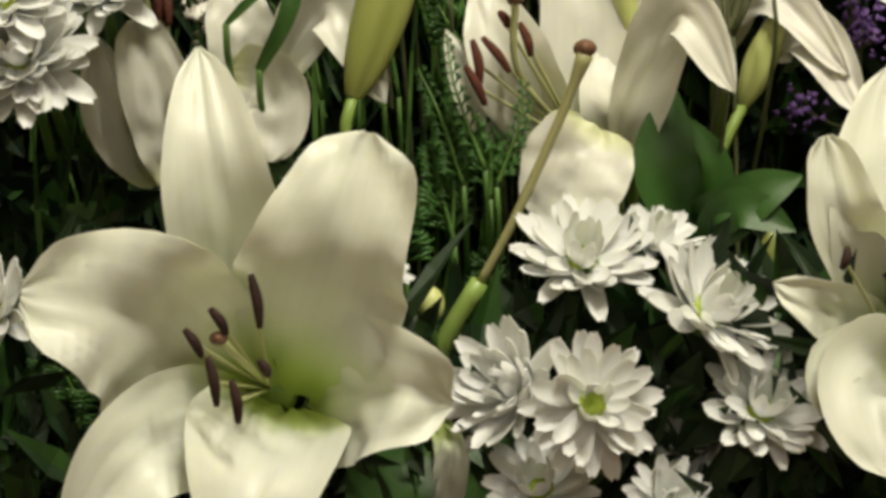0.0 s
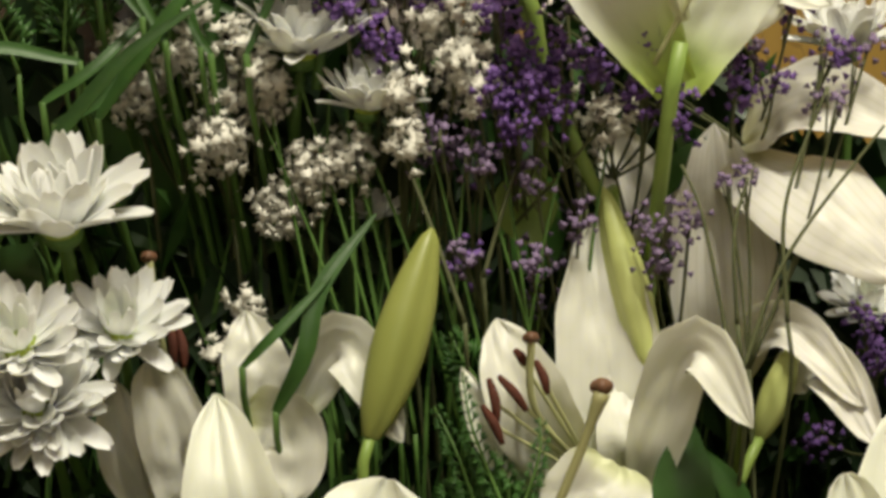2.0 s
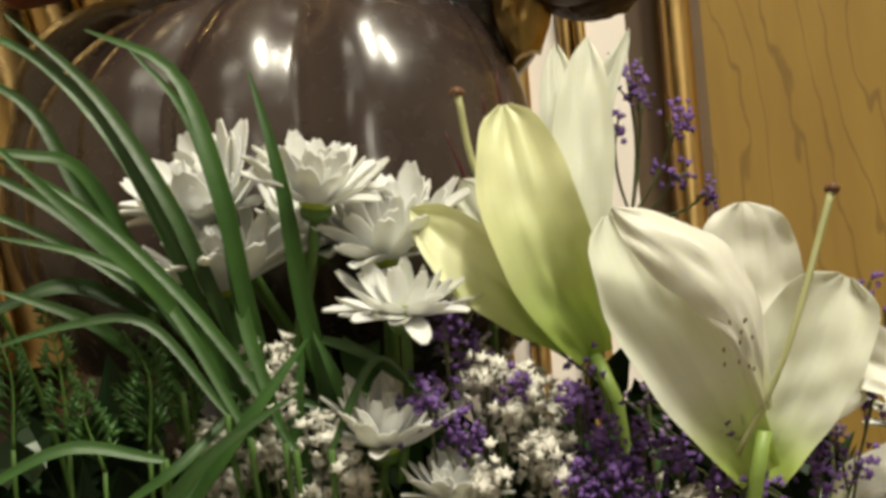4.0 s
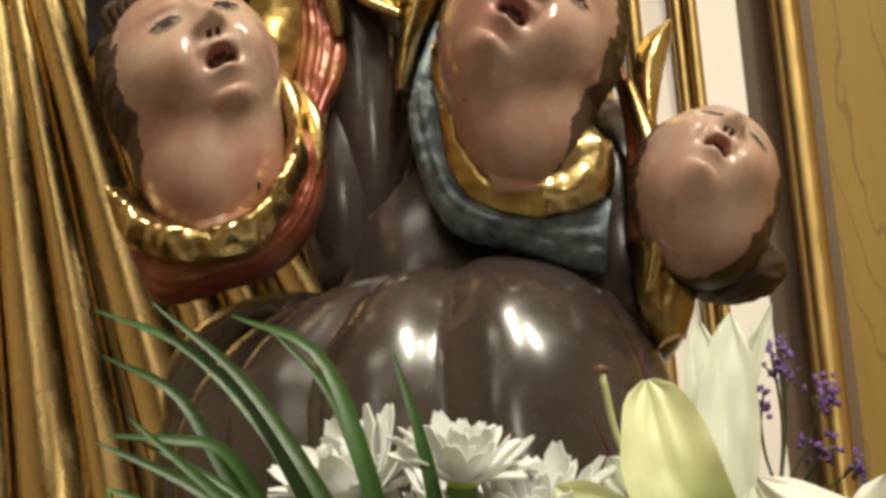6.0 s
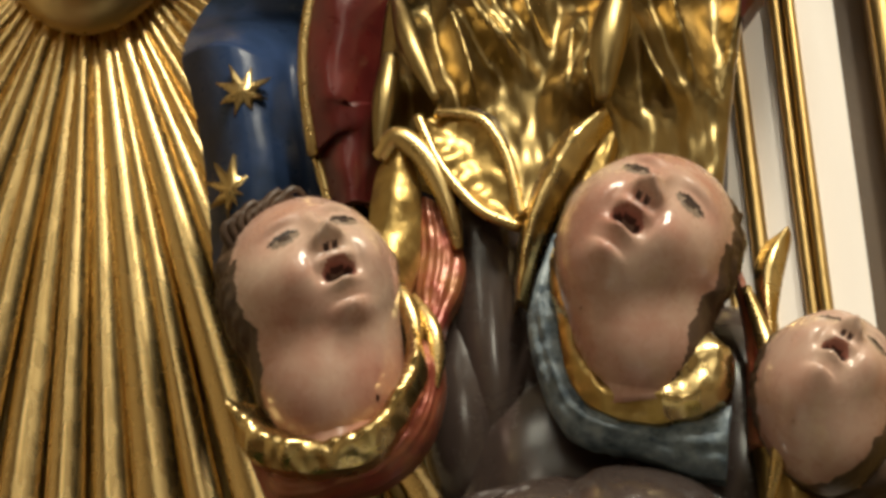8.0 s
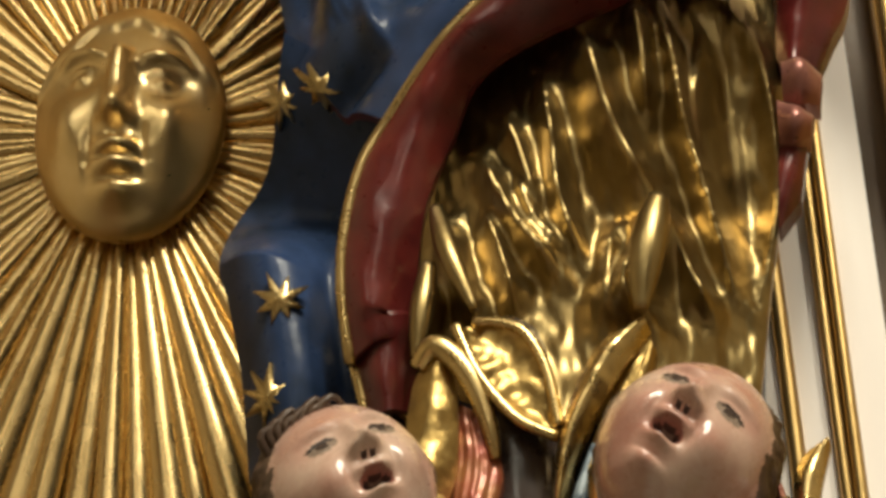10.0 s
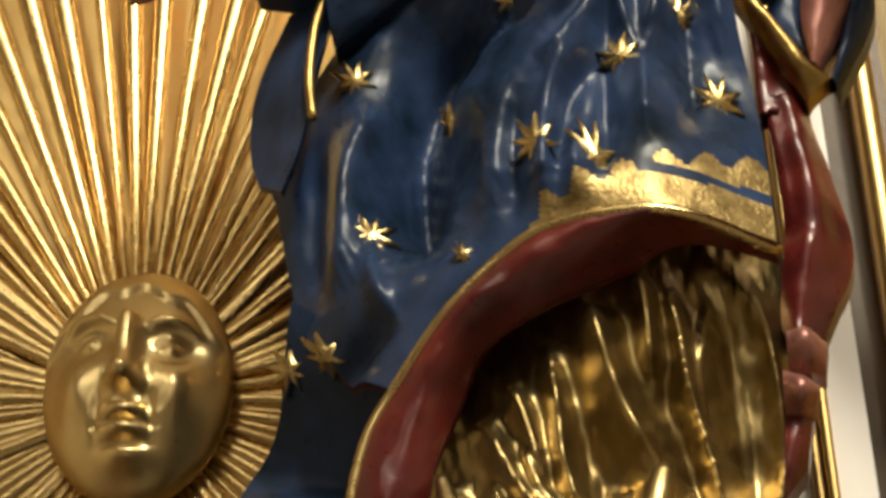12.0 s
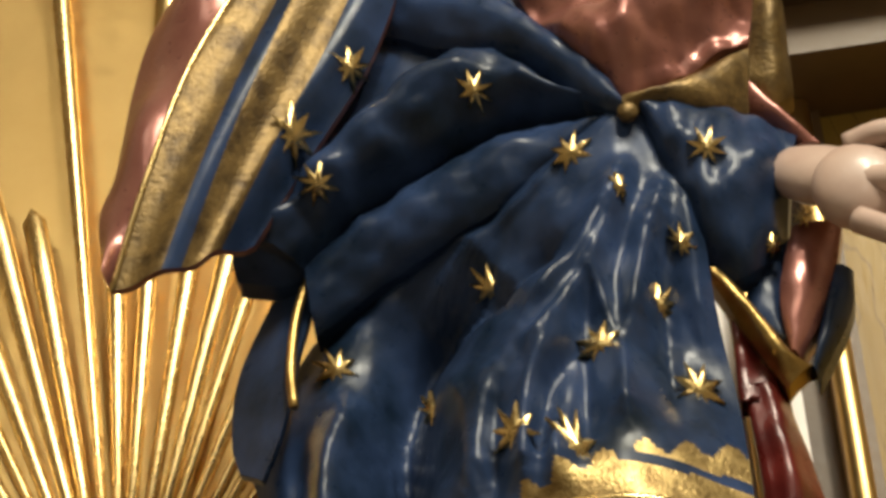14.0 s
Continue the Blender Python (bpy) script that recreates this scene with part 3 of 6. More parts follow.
# blue folds drawn up over the hips
roll([(-0.290, 1.790, 2.710), (-0.215, 1.770, 2.783), (-0.152, 1.765, 2.827), (-0.100, 1.765, 2.838), (-0.053, 1.765, 2.789), (-0.005, 1.755, 2.753)],
     [(-0.252, 1.810, 2.692), (-0.206, 1.800, 2.729), (-0.152, 1.790, 2.754), (-0.099, 1.785, 2.773), (-0.047, 1.775, 2.769), (-0.006, 1.758, 2.749)], 0.035, BLUE)
roll([(-0.252, 1.810, 2.697), (-0.197, 1.800, 2.733), (-0.135, 1.790, 2.757), (-0.077, 1.780, 2.771), (-0.007, 1.760, 2.752)],
     [(-0.249, 1.830, 2.644), (-0.204, 1.820, 2.670), (-0.149, 1.800, 2.688), (-0.095, 1.780, 2.705), (-0.014, 1.762, 2.747)], 0.022, BLUE)
roll([(0.003, 1.755, 2.752), (0.037, 1.755, 2.754), (0.077, 1.765, 2.746), (0.120, 1.790, 2.737)],
     [(0.010, 1.760, 2.739), (0.037, 1.780, 2.626), (0.071, 1.780, 2.612), (0.102, 1.800, 2.659)], 0.035, BLUE)
# knot
fig.blob((-0.000, 1.735, 2.737), (0.008, 0.007, 0.008), SHADED_BROCADE)


def cuff(v, u):
    if 0.30 < u < 0.42:
        return BLUE
    if u > 0.74:
        return BLUE
    return SHADED_BROCADE


# wide brocade sleeve with a rose lining
g = coons([(-0.272, 1.730, 2.928), (-0.154, 1.760, 2.931)], [(-0.380, 1.730, 2.639), (-0.330, 1.735, 2.646), (-0.282, 1.770, 2.691)],
          [(-0.272, 1.730, 2.928), (-0.320, 1.720, 2.821), (-0.353, 1.720, 2.721), (-0.380, 1.730, 2.639)], [(-0.154, 1.760, 2.931), (-0.189, 1.760, 2.841), (-0.236, 1.765, 2.766), (-0.282, 1.770, 2.691)], 40, 36)
U, V = uv(40, 36)
g[..., 1] -= 0.012 * np.sin(math.pi * U) + 0.004 * np.sin(16 * U + 3 * V)
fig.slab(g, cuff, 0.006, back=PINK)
g = coons([(-0.321, 1.760, 2.964), (-0.272, 1.732, 2.930)], [(-0.385, 1.735, 2.651), (-0.381, 1.732, 2.640)], [(-0.321, 1.760, 2.964), (-0.356, 1.770, 2.909), (-0.372, 1.770, 2.850), (-0.383, 1.760, 2.767), (-0.393, 1.750, 2.719), (-0.385, 1.735, 2.651)],
          [(-0.272, 1.732, 2.930), (-0.320, 1.722, 2.823), (-0.353, 1.722, 2.722), (-0.381, 1.732, 2.640)], 40, 12)
U, V = uv(40, 12)
g[..., 1] -= 0.012 * np.sin(math.pi * U) * (1 + 0.6 * np.sin(14 * V))
fig.slab(g, PINK, 0.008)
fig.tube([(-0.276, 1.725, 2.913), (-0.319, 1.715, 2.817), (-0.352, 1.715, 2.717), (-0.379, 1.727, 2.636)], 0.0022, GOLD, 6, 30)
# inside of the sleeve, in shade
roll([(-0.304, 1.800, 2.715), (-0.272, 1.790, 2.723), (-0.236, 1.800, 2.724)], [(-0.305, 1.820, 2.698), (-0.271, 1.820, 2.689), (-0.241, 1.820, 2.697)], 0.012, BLUE, 10, 16)

roll([(-0.229, 1.800, 2.982), (-0.140, 1.800, 2.964), (-0.037, 1.800, 2.909)], [(-0.276, 1.810, 2.738), (-0.177, 1.800, 2.788), (-0.046, 1.790, 2.806)], 0.01, BLUE, 14, 24)
# bodice, scarf and the far sleeve
roll([(-0.094, 1.770, 2.928), (-0.033, 1.760, 2.908), (0.031, 1.750, 2.886), (0.110, 1.760, 2.879)], [(-0.042, 1.765, 2.817), (-0.009, 1.745, 2.763), (0.023, 1.750, 2.771), (0.094, 1.765, 2.804)], 0.03, PINK, 24, 60, 0.011)
roll([(-0.164, 1.765, 2.926), (-0.095, 1.755, 2.887), (-0.047, 1.750, 2.834), (-0.013, 1.740, 2.780), (-0.003, 1.735, 2.750)], [(-0.186, 1.785, 2.890), (-0.126, 1.775, 2.853), (-0.072, 1.765, 2.817), (-0.028, 1.745, 2.760), (-0.003, 1.738, 2.737)], 0.015, BLUE, 12, 40)
roll([(-0.003, 1.735, 2.752), (0.022, 1.735, 2.754), (0.057, 1.745, 2.774), (0.094, 1.760, 2.802)], [(-0.003, 1.738, 2.737), (0.024, 1.742, 2.744), (0.056, 1.750, 2.738), (0.086, 1.775, 2.745)], 0.012, SHADED_BROCADE, 12, 30)
roll([(0.103, 1.770, 2.890), (0.124, 1.775, 2.890), (0.126, 1.790, 2.868)], [(0.091, 1.780, 2.783), (0.107, 1.785, 2.768), (0.123, 1.800, 2.783)], 0.02, SHADED_BROCADE, 18, 14)
roll([(0.089, 1.770, 2.781), (0.110, 1.775, 2.754), (0.135, 1.785, 2.725)], [(0.085, 1.785, 2.756), (0.104, 1.785, 2.744), (0.118, 1.790, 2.727)], 0.006, PINK, 8, 16)

# outstretched hand, plainly shaped
fig.tube([(0.109, 1.780, 2.700), (0.129, 1.765, 2.679), (0.151, 1.750, 2.659)], lambda s: 0.022 + 0.006 * math.sin(3 * s), HAND, 14, 12, 0.7)
fig.blob((0.156, 1.745, 2.649), (0.036, 0.022, 0.036), HAND)
fig.tube([(0.151, 1.740, 2.682), (0.175, 1.730, 2.682), (0.198, 1.725, 2.674)], 0.010, HAND, 10, 10)
fig.tube([(0.158, 1.735, 2.646), (0.184, 1.725, 2.634), (0.205, 1.720, 2.616)], 0.011, HAND, 10, 10)
fig.tube([(0.149, 1.735, 2.613), (0.170, 1.725, 2.592), (0.191, 1.720, 2.577)], 0.010, HAND, 10, 10)

# red drapery falling at the far side
roll([(0.041, 1.790, 2.632), (0.051, 1.800, 2.593), (0.050, 1.800, 2.515), (0.054, 1.800, 2.529), (0.057, 1.800, 2.435), (0.046, 1.800, 2.360), (0.049, 1.800, 2.338)],
     [(0.059, 1.800, 2.621), (0.080, 1.820, 2.577), (0.087, 1.820, 2.504), (0.083, 1.820, 2.533), (0.096, 1.820, 2.460), (0.100, 1.820, 2.404), (0.073, 1.820, 2.343)], 0.02, RED, 14, 50, 0.003)
roll([(0.038, 1.775, 2.619), (0.055, 1.785, 2.581), (0.070, 1.790, 2.548), (0.084, 1.800, 2.524)], [(0.052, 1.780, 2.618), (0.071, 1.780, 2.582), (0.090, 1.785, 2.546), (0.104, 1.800, 2.540)], 0.012, GOLD_OLD, 10, 30)
roll([(0.105, 1.790, 2.656), (0.089, 1.790, 2.599), (0.090, 1.790, 2.550)], [(0.141, 1.800, 2.657), (0.125, 1.800, 2.600), (0.097, 1.800, 2.546)], 0.012, PINK, 12, 20)
roll([(0.130, 1.800, 2.624), (0.119, 1.800, 2.591), (0.104, 1.800, 2.540)], [(0.144, 1.810, 2.624), (0.138, 1.810, 2.590), (0.107, 1.810, 2.532)], 0.01, BLUE, 10, 16)
roll([(0.068, 1.800, 2.630), (0.067, 1.800, 2.590), (0.088, 1.800, 2.567)], [(0.104, 1.810, 2.661), (0.098, 1.810, 2.612), (0.092, 1.810, 2.573)], 0.008, BLUE, 10, 16)
# curled end of the red lining
roll([(0.048, 1.790, 2.339), (0.061, 1.790, 2.339), (0.074, 1.800, 2.330)], [(0.046, 1.790, 2.311), (0.057, 1.790, 2.307), (0.070, 1.800, 2.309)], 0.015, PINK, 10, 14)
roll([(0.042, 1.785, 2.308), (0.053, 1.785, 2.303), (0.065, 1.790, 2.295)], [(0.040, 1.790, 2.278), (0.051, 1.790, 2.276), (0.061, 1.795, 2.282)], 0.015, PINK, 10, 14)
roll([(0.041, 1.800, 2.291), (0.063, 1.810, 2.302)], [(0.033, 1.800, 2.221), (0.050, 1.810, 2.245)], 0.012, RED, 12, 10)
# gilded hem ends over the cloud
for pts, r in (([(-0.185, 1.770, 2.250), (-0.177, 1.755, 2.208), (-0.163, 1.750, 2.164)], 0.008), 
               ([(-0.040, 1.730, 2.217), (-0.051, 1.725, 2.176), (-0.058, 1.725, 2.138)], 0.012), 
                ([(-0.192, 1.770, 2.210), (-0.198, 1.765, 2.176), (-0.204, 1.765, 2.141)], 0.008)):
    fig.tube(pts, lambda s, r=r: r * (0.35 + 0.65 * math.sin(math.pi * min(1, 0.12 + 0.88 * s))), GOLD_CLOTH, 10, 20)

# leaf-shaped hem end with a raised rim
a, b = even([(-0.174, 1.735, 2.147), (-0.162, 1.732, 2.111), (-0.140, 1.730, 2.077), (-0.117, 1.735, 2.064)], 40), even([(-0.163, 1.740, 2.150), (-0.136, 1.735, 2.141), (-0.121, 1.735, 2.113), (-0.115, 1.735, 2.071)], 40)
s = np.linspace(0, 1, 16)[None, :, None]
g = a[:, None] * (1 - s) + b[:, None] * s
g[..., 1] += 0.006 * np.sin(math.pi * s[..., 0]) + np.array([[0.004 * noise.noise(Vector((p[0] * 90, p[2] * 90, 2.0))) for p in row] for row in g])
fig.slab(g, GOLD_OLD, 0.01)
for line in ([tuple(p) for p in a[::6]] + [tuple(a[-1])], [tuple(p) for p in b[::6]] + [tuple(b[-1])]):
    fig.tube(line, lambda s: 0.0038, GOLD, 8, 40)

# applied gilded stars and fleurons
tree = BVHTree.FromPolygons([tuple(map(float, p)) for p in fig.v], fig.f)


def star(p, r, points=8, squash=1.0, spin=0.0):
    d = (Vector(p) - Vector((0, 0, 1.3))).normalized()
    hit, normal, _, _ = tree.ray_cast(Vector(p) - d * 0.3, d)
    if hit is None:
        hit, normal = Vector(p), -d
    if normal.dot(d) > 0:
        normal = -normal
    normal = (normal - d * 0.9).normalized()
    m = Matrix.Translation(hit - d * 0.0016) @ normal.to_track_quat("Z", "Y").to_matrix().to_4x4() @ pose(0, 0, 0, 0, 0, spin)
    ring = []
    for i in range(points * 2):
        a = math.pi * i / points
        q = r * (1.08 if i % 2 == 0 else 0.44) * rng.uniform(0.86, 1.14)
        ring.append((q * math.cos(a) * squash, q * math.sin(a), 0.0))
    rows = [[m @ Vector((x, y, -0.003)) for x, y, _ in ring], [m @ Vector((x, y, 0.0006)) for x, y, _ in ring],
            [m @ Vector((x * 0.55, y * 0.55, 0.0036 if i % 2 == 0 else 0.0008)) for i, (x, y, _) in enumerate(ring)], [m @ Vector((0, 0, 0.0030)) for _ in ring]]
    fig.grid(np.array([[tuple(v) for v in row] for row in rows]), GOLD, wrap=True)


for p, r, q in (((-0.112, 1.740, 2.600), 0.0175, 0.75), ((0.005, 1.740, 2.567), 0.017, 0.95), ((-0.040, 1.730, 2.535), 0.018, 1), ((-0.229, 1.780, 2.579), 0.018, 0.85),
                ((-0.160, 1.750, 2.510), 0.019, 0.55), ((-0.103, 1.730, 2.474), 0.02, 0.9), ((-0.045, 1.750, 2.720), 0.016, 1), ((-0.013, 1.750, 2.683), 0.011, 0.6),
                ((0.053, 1.750, 2.707), 0.015, 0.9), ((-0.110, 1.750, 2.790), 0.017, 0.75), ((-0.234, 1.770, 2.740), 0.016, 0.9), ((0.025, 1.750, 2.626), 0.016, 0.6),
                ((0.088, 1.770, 2.628), 0.009, 0.9), ((-0.222, 1.770, 2.442), 0.021, 0.85), ((-0.259, 1.780, 2.356), 0.02, 0.7), ((-0.293, 1.830, 2.379), 0.018, 0.9),
                ((-0.298, 1.820, 2.223), 0.018, 1), ((-0.311, 1.830, 2.157), 0.022, 0.8), ((-0.062, 1.720, 2.449), 0.03, 0.45), ((-0.201, 1.750, 2.829), 0.017, 1),
                ((-0.245, 1.740, 2.764), 0.022, 0.9), ((0.023, 1.740, 2.494), 0.022, 0.75), ((-0.157, 1.740, 2.399), 0.014, 0.5), ((0.113, 1.780, 2.655), 0.008, 1)):
    star(p, r, 8, q, 22)
tagged(fig.make("statue"), "carved draped figure, blue mantle with gilded stars", "statue")


# ---- winged heads on the cloud, each one plain carved mesh ----
def head_shape(d, p):
    x, z, front = d.x, d.z, -d.y
    o = Vector((0, 0, 0))
    if front > -0.2:
        k = lambda cx, cz, sx, sz: math.exp(-(((x - cx) / sx) ** 2 + ((z - cz) / sz) ** 2))
        out = 0.10 * k(0, 0.12, 0.085, 0.17) + 0.27 * k(0, -0.07, 0.125, 0.10) - 0.05 * k(0, -0.225, 0.1, 0.03)
        for s in (-1, 1):
            out += 0.11 * k(s * 0.50, -0.33, 0.24, 0.24)
            out -= 0.13 * k(s * 0.36, 0.17, 0.21, 0.13)
            out += 0.095 * k(s * 0.37, 0.14, 0.14, 0.085)
            lid = 0.245 - 1.5 * (x - s * 0.37) ** 2
            out += 0.030 * math.exp(-((x - s * 0.37) / 0.17) ** 4 - ((z - lid) / 0.022) ** 2)
            out += 0.05 * k(s * 0.36, 0.37, 0.24, 0.07)
            out += 0.12 * k(s * 0.14, -0.11, 0.065, 0.06)
            out -= 0.08 * k(s * 0.055, -0.185, 0.03, 0.025)
            out -= 0.045 * k(s * 0.29, -0.33, 0.05, 0.14)
        out += 0.085 * k(0, -0.31, 0.20, 0.045) + 0.13 * k(0, -0.56, 0.17, 0.055) - 0.32 * k(0, -0.43, 0.165, 0.065)
        out += 0.17 * k(0, -0.80, 0.24, 0.11) - 0.05 * k(0, -0.69, 0.18, 0.03)
        o = Vector((0, -out, 0)) * max(0, min(1, front * 3 + 0.4))
    if d.z < -0.1:
        p = Vector((p.x * (1 - 0.14 * (-d.z - 0.1)), p.y, p.z * 0.97))
    if d.y > 0:
        p = Vector((p.x, p.y * 1.1, p.z))
    hair = max(0.0, d.y * 0.8 + abs(d.x) * 0.55 + d.z * 0.45 - 0.26)
    if hair > 0:
        o += d * min(1, hair * 4) * (0.05 + 0.07 * noise.noise(Vector((d.x * 9, d.y * 3, d.z * 9))) + 0.03 * noise.noise(d * 22))
    return p + o * 0.05


def head_mat(th_row, ph_col):
    th, ph = th_row * math.pi, ph_col * 2 * math.pi
    d = Vector((math.sin(th) * math.cos(ph), math.sin(th) * math.sin(ph), math.cos(th)))
    if d.y * 0.8 + abs(d.x) * 0.55 + d.z * 0.45 > 0.29 + 0.14 * noise.noise(d * 6):
        return HAIR
    if d.y < 0:
        if (d.x / 0.175) ** 2 + ((d.z + 0.43) / 0.065) ** 2 < 1:
            return EYE_WHITE if -0.40 < d.z < -0.382 and abs(d.x) < 0.10 else MOUTH
        if (d.x / 0.215) ** 2 + ((d.z + 0.43) / 0.115) ** 2 < 1:
            return LIP
        for s in (-1, 1):
            if ((d.x - s * 0.055) / 0.03) ** 2 + ((d.z + 0.195) / 0.02) ** 2 < 1:
                return MOUTH
            e = (d.x - s * 0.37, d.z - 0.135)
            if (e[0] / 0.066) ** 2 + ((e[1] - 0.016) / 0.06) ** 2 < 1 or (abs(e[0]) < 0.18 and abs(e[1] - 0.085 + 1.7 * e[0] ** 2) < 0.02):
                return EYE
            if (e[0] / 0.17) ** 2 + (e[1] / 0.075) ** 2 < 1:
                return EYE_WHITE
    return SKIN


def head(form, centre, face, crown, size, throat, girth):
    """A head whose skin swells smoothly into the throat below it."""
    f_ = Vector(face).normalized()
    y = -f_
    z = (Vector(crown) - f_ * Vector(crown).dot(f_)).normalized()
    x = y.cross(z)
    turn = Matrix((x, y, z)).transposed() * size
    base = len(form.v)
    form.blob(centre, (0.05, 0.053, 0.057), head_mat, turn=turn, rows=140, cols=170, shape=head_shape)
    o, q, g = np.array(centre), np.array(form.v[base:]), np.array(girth)
    w = q - o
    r = np.linalg.norm(w, axis=1)
    d = w / r[:, None]
    a, b, c = ((d / g) ** 2).sum(1), ((o - np.array(throat)) * d / g ** 2).sum(1), ((((o - np.array(throat)) / g) ** 2).sum() - 1)
    reach = (-b + np.sqrt(np.maximum(b * b - a * c, 0))) / a
    soft = 0.012
    full = np.maximum(r, reach) + soft / 4 * np.clip(1 - np.abs(r - reach) / soft, 0, 1) ** 2
    form.v[base:] = [tuple(p) for p in o + d * full[:, None]]


def feather(form, left, right, depth, mat, rows=24, cols=14, ribs=5, thick=0.01, uneven=0.0035):
    a, b = even(left, rows), even(right, rows)
    s = np.linspace(0, 1, cols)[None, :, None]
    g = a[:, None] * (1 - s) + b[:, None] * s
    g[..., 1] -= depth * np.sin(math.pi * s[..., 0]) + 0.0022 * np.abs(np.sin(math.pi * ribs * s[..., 0]))
    lump = np.array([[noise.noise(Vector((p[0] * 60, p[2] * 60, 3.0))) + 0.5 * noise.noise(Vector((p[0] * 140, p[2] * 140, 7.0))) for p in row] for row in g])
    g[..., 1] -= uneven * lump
    form.slab(g, mat, thick)


c = Form()
head(c, (-0.241, 1.700, 2.022), (0.27, -0.92, 0.27), (-0.42, 0.12, 0.90), 1.05, (-0.236, 1.712, 1.978), (0.046, 0.047, 0.062))
c.tube([(-0.236, 1.725, 1.985), (-0.234, 1.722, 1.950), (-0.232, 1.722, 1.915)], lambda s: 0.044 - 0.008 * s, SKIN, 20, 18)
# forelock
for k in range(8):
    x0, z0 = -0.282 + 0.005 * k, 2.056 + 0.0018 * k
    c.tube([(x0, 1.680, z0 - 0.012), (x0 - 0.006, 1.670, z0), (x0 + 0.003, 1.670, z0 + 0.006 + 0.003 * (k % 3)), (x0 + 0.009, 1.676, z0 + 0.004)], lambda s: 0.0042 * (1 - 0.6 * s), HAIR, 7, 12)
# gilded collar wing, red underside, tall wing with its rim
feather(c, [(-0.295, 1.695, 1.949), (-0.287, 1.695, 1.925), (-0.264, 1.692, 1.909), (-0.238, 1.690, 1.904), (-0.207, 1.692, 1.911), (-0.186, 1.695, 1.939), (-0.176, 1.700, 1.962), (-0.179, 1.705, 1.988)],
        [(-0.293, 1.715, 1.962), (-0.279, 1.708, 1.957), (-0.263, 1.704, 1.940), (-0.241, 1.702, 1.929), (-0.217, 1.702, 1.934), (-0.199, 1.704, 1.953), (-0.187, 1.708, 1.980), (-0.186, 1.712, 2.002)], 0.013, GOLD, 90, 22, 1, 0.016, 0.006)
feather(c, [(-0.289, 1.720, 1.930), (-0.272, 1.720, 1.893), (-0.232, 1.720, 1.898), (-0.204, 1.720, 1.905), (-0.179, 1.720, 1.929), (-0.169, 1.720, 1.960), (-0.169, 1.725, 1.982)],
        [(-0.284, 1.712, 1.926), (-0.262, 1.708, 1.914), (-0.236, 1.706, 1.912), (-0.209, 1.706, 1.918), (-0.190, 1.708, 1.941), (-0.180, 1.712, 1.963), (-0.182, 1.716, 1.990)], 0.008, FEATHER_RED, 60, 18, 5, 0.012, 0.003)
feather(c, [(-0.185, 1.745, 2.133), (-0.200, 1.745, 2.123), (-0.207, 1.742, 2.101), (-0.210, 1.738, 2.071), (-0.205, 1.730, 2.044), (-0.192, 1.722, 2.009)],
        [(-0.180, 1.745, 2.130), (-0.178, 1.742, 2.119), (-0.177, 1.740, 2.088), (-0.180, 1.738, 2.051), (-0.185, 1.730, 2.029), (-0.187, 1.722, 2.006)], 0.007, GOLD_OLD, 44, 18, 1, 0.012, 0.002)
feather(c, [(-0.180, 1.752, 2.100), (-0.181, 1.748, 2.066), (-0.186, 1.742, 2.030), (-0.184, 1.732, 1.995), (-0.187, 1.726, 1.969)],
        [(-0.160, 1.752, 2.085), (-0.153, 1.748, 2.053), (-0.156, 1.742, 2.031), (-0.167, 1.735, 2.006), (-0.171, 1.728, 1.978)], 0.008, FEATHER_RED, 44, 22, 5, 0.012, 0.003)
c.tube([(-0.200, 1.742, 2.124), (-0.188, 1.735, 2.134), (-0.174, 1.735, 2.122), (-0.164, 1.736, 2.102), (-0.158, 1.738, 2.078), (-0.156, 1.742, 2.057)], lambda s: 0.0030 + 0.0052 * math.sin(math.pi * min(1, 0.25 + 0.72 * s)), GOLD, 10, 40)
for line, r in (([(-0.199, 1.728, 2.040), (-0.188, 1.716, 2.017), (-0.183, 1.712, 1.991), (-0.188, 1.712, 1.969)], 0.0062), ([(-0.184, 1.724, 2.022), (-0.173, 1.716, 1.997), (-0.171, 1.714, 1.975), (-0.174, 1.714, 1.958)], 0.0055)):
    c.tube(line, lambda s, r=r: r * (0.35 + 0.65 * math.sin(math.pi * min(1, 0.1 + 0.8 * s))), GOLD, 10, 30)
tagged(c.make("winged_head"), "carved winged head, painted, gilded and red wings", "statue", "winged heads on the cloud")

c = Form()
head(c, (-0.041, 1.700, 2.025), (0.20, -0.94, 0.26), (0.66, 0.28, 0.69), 1.06, (-0.048, 1.712, 1.986), (0.042, 0.044, 0.056))
c.tube([(-0.046, 1.725, 2.000), (-0.051, 1.722, 1.965), (-0.053, 1.725, 1.932)], lambda s: 0.042 - 0.012 * s, SKIN, 20, 18)
# arching gilded wing with pale blue feathers beneath
feather(c, [(-0.060, 1.745, 2.141), (-0.088, 1.740, 2.124), (-0.109, 1.740, 2.087), (-0.120, 1.740, 2.051), (-0.125, 1.742, 2.014)],
        [(-0.054, 1.742, 2.129), (-0.072, 1.735, 2.106), (-0.092, 1.733, 2.076), (-0.107, 1.733, 2.046), (-0.117, 1.737, 2.013)], 0.011, GOLD, 50, 18, 1, 0.012, 0.002)
feather(c, [(-0.058, 1.752, 2.134), (-0.078, 1.748, 2.102), (-0.094, 1.745, 2.068), (-0.106, 1.742, 2.040)],
        [(-0.052, 1.752, 2.120), (-0.062, 1.748, 2.088), (-0.080, 1.745, 2.054), (-0.093, 1.742, 2.032)], 0.005, GOLD_OLD, 40, 14, 2, 0.010, 0.002)
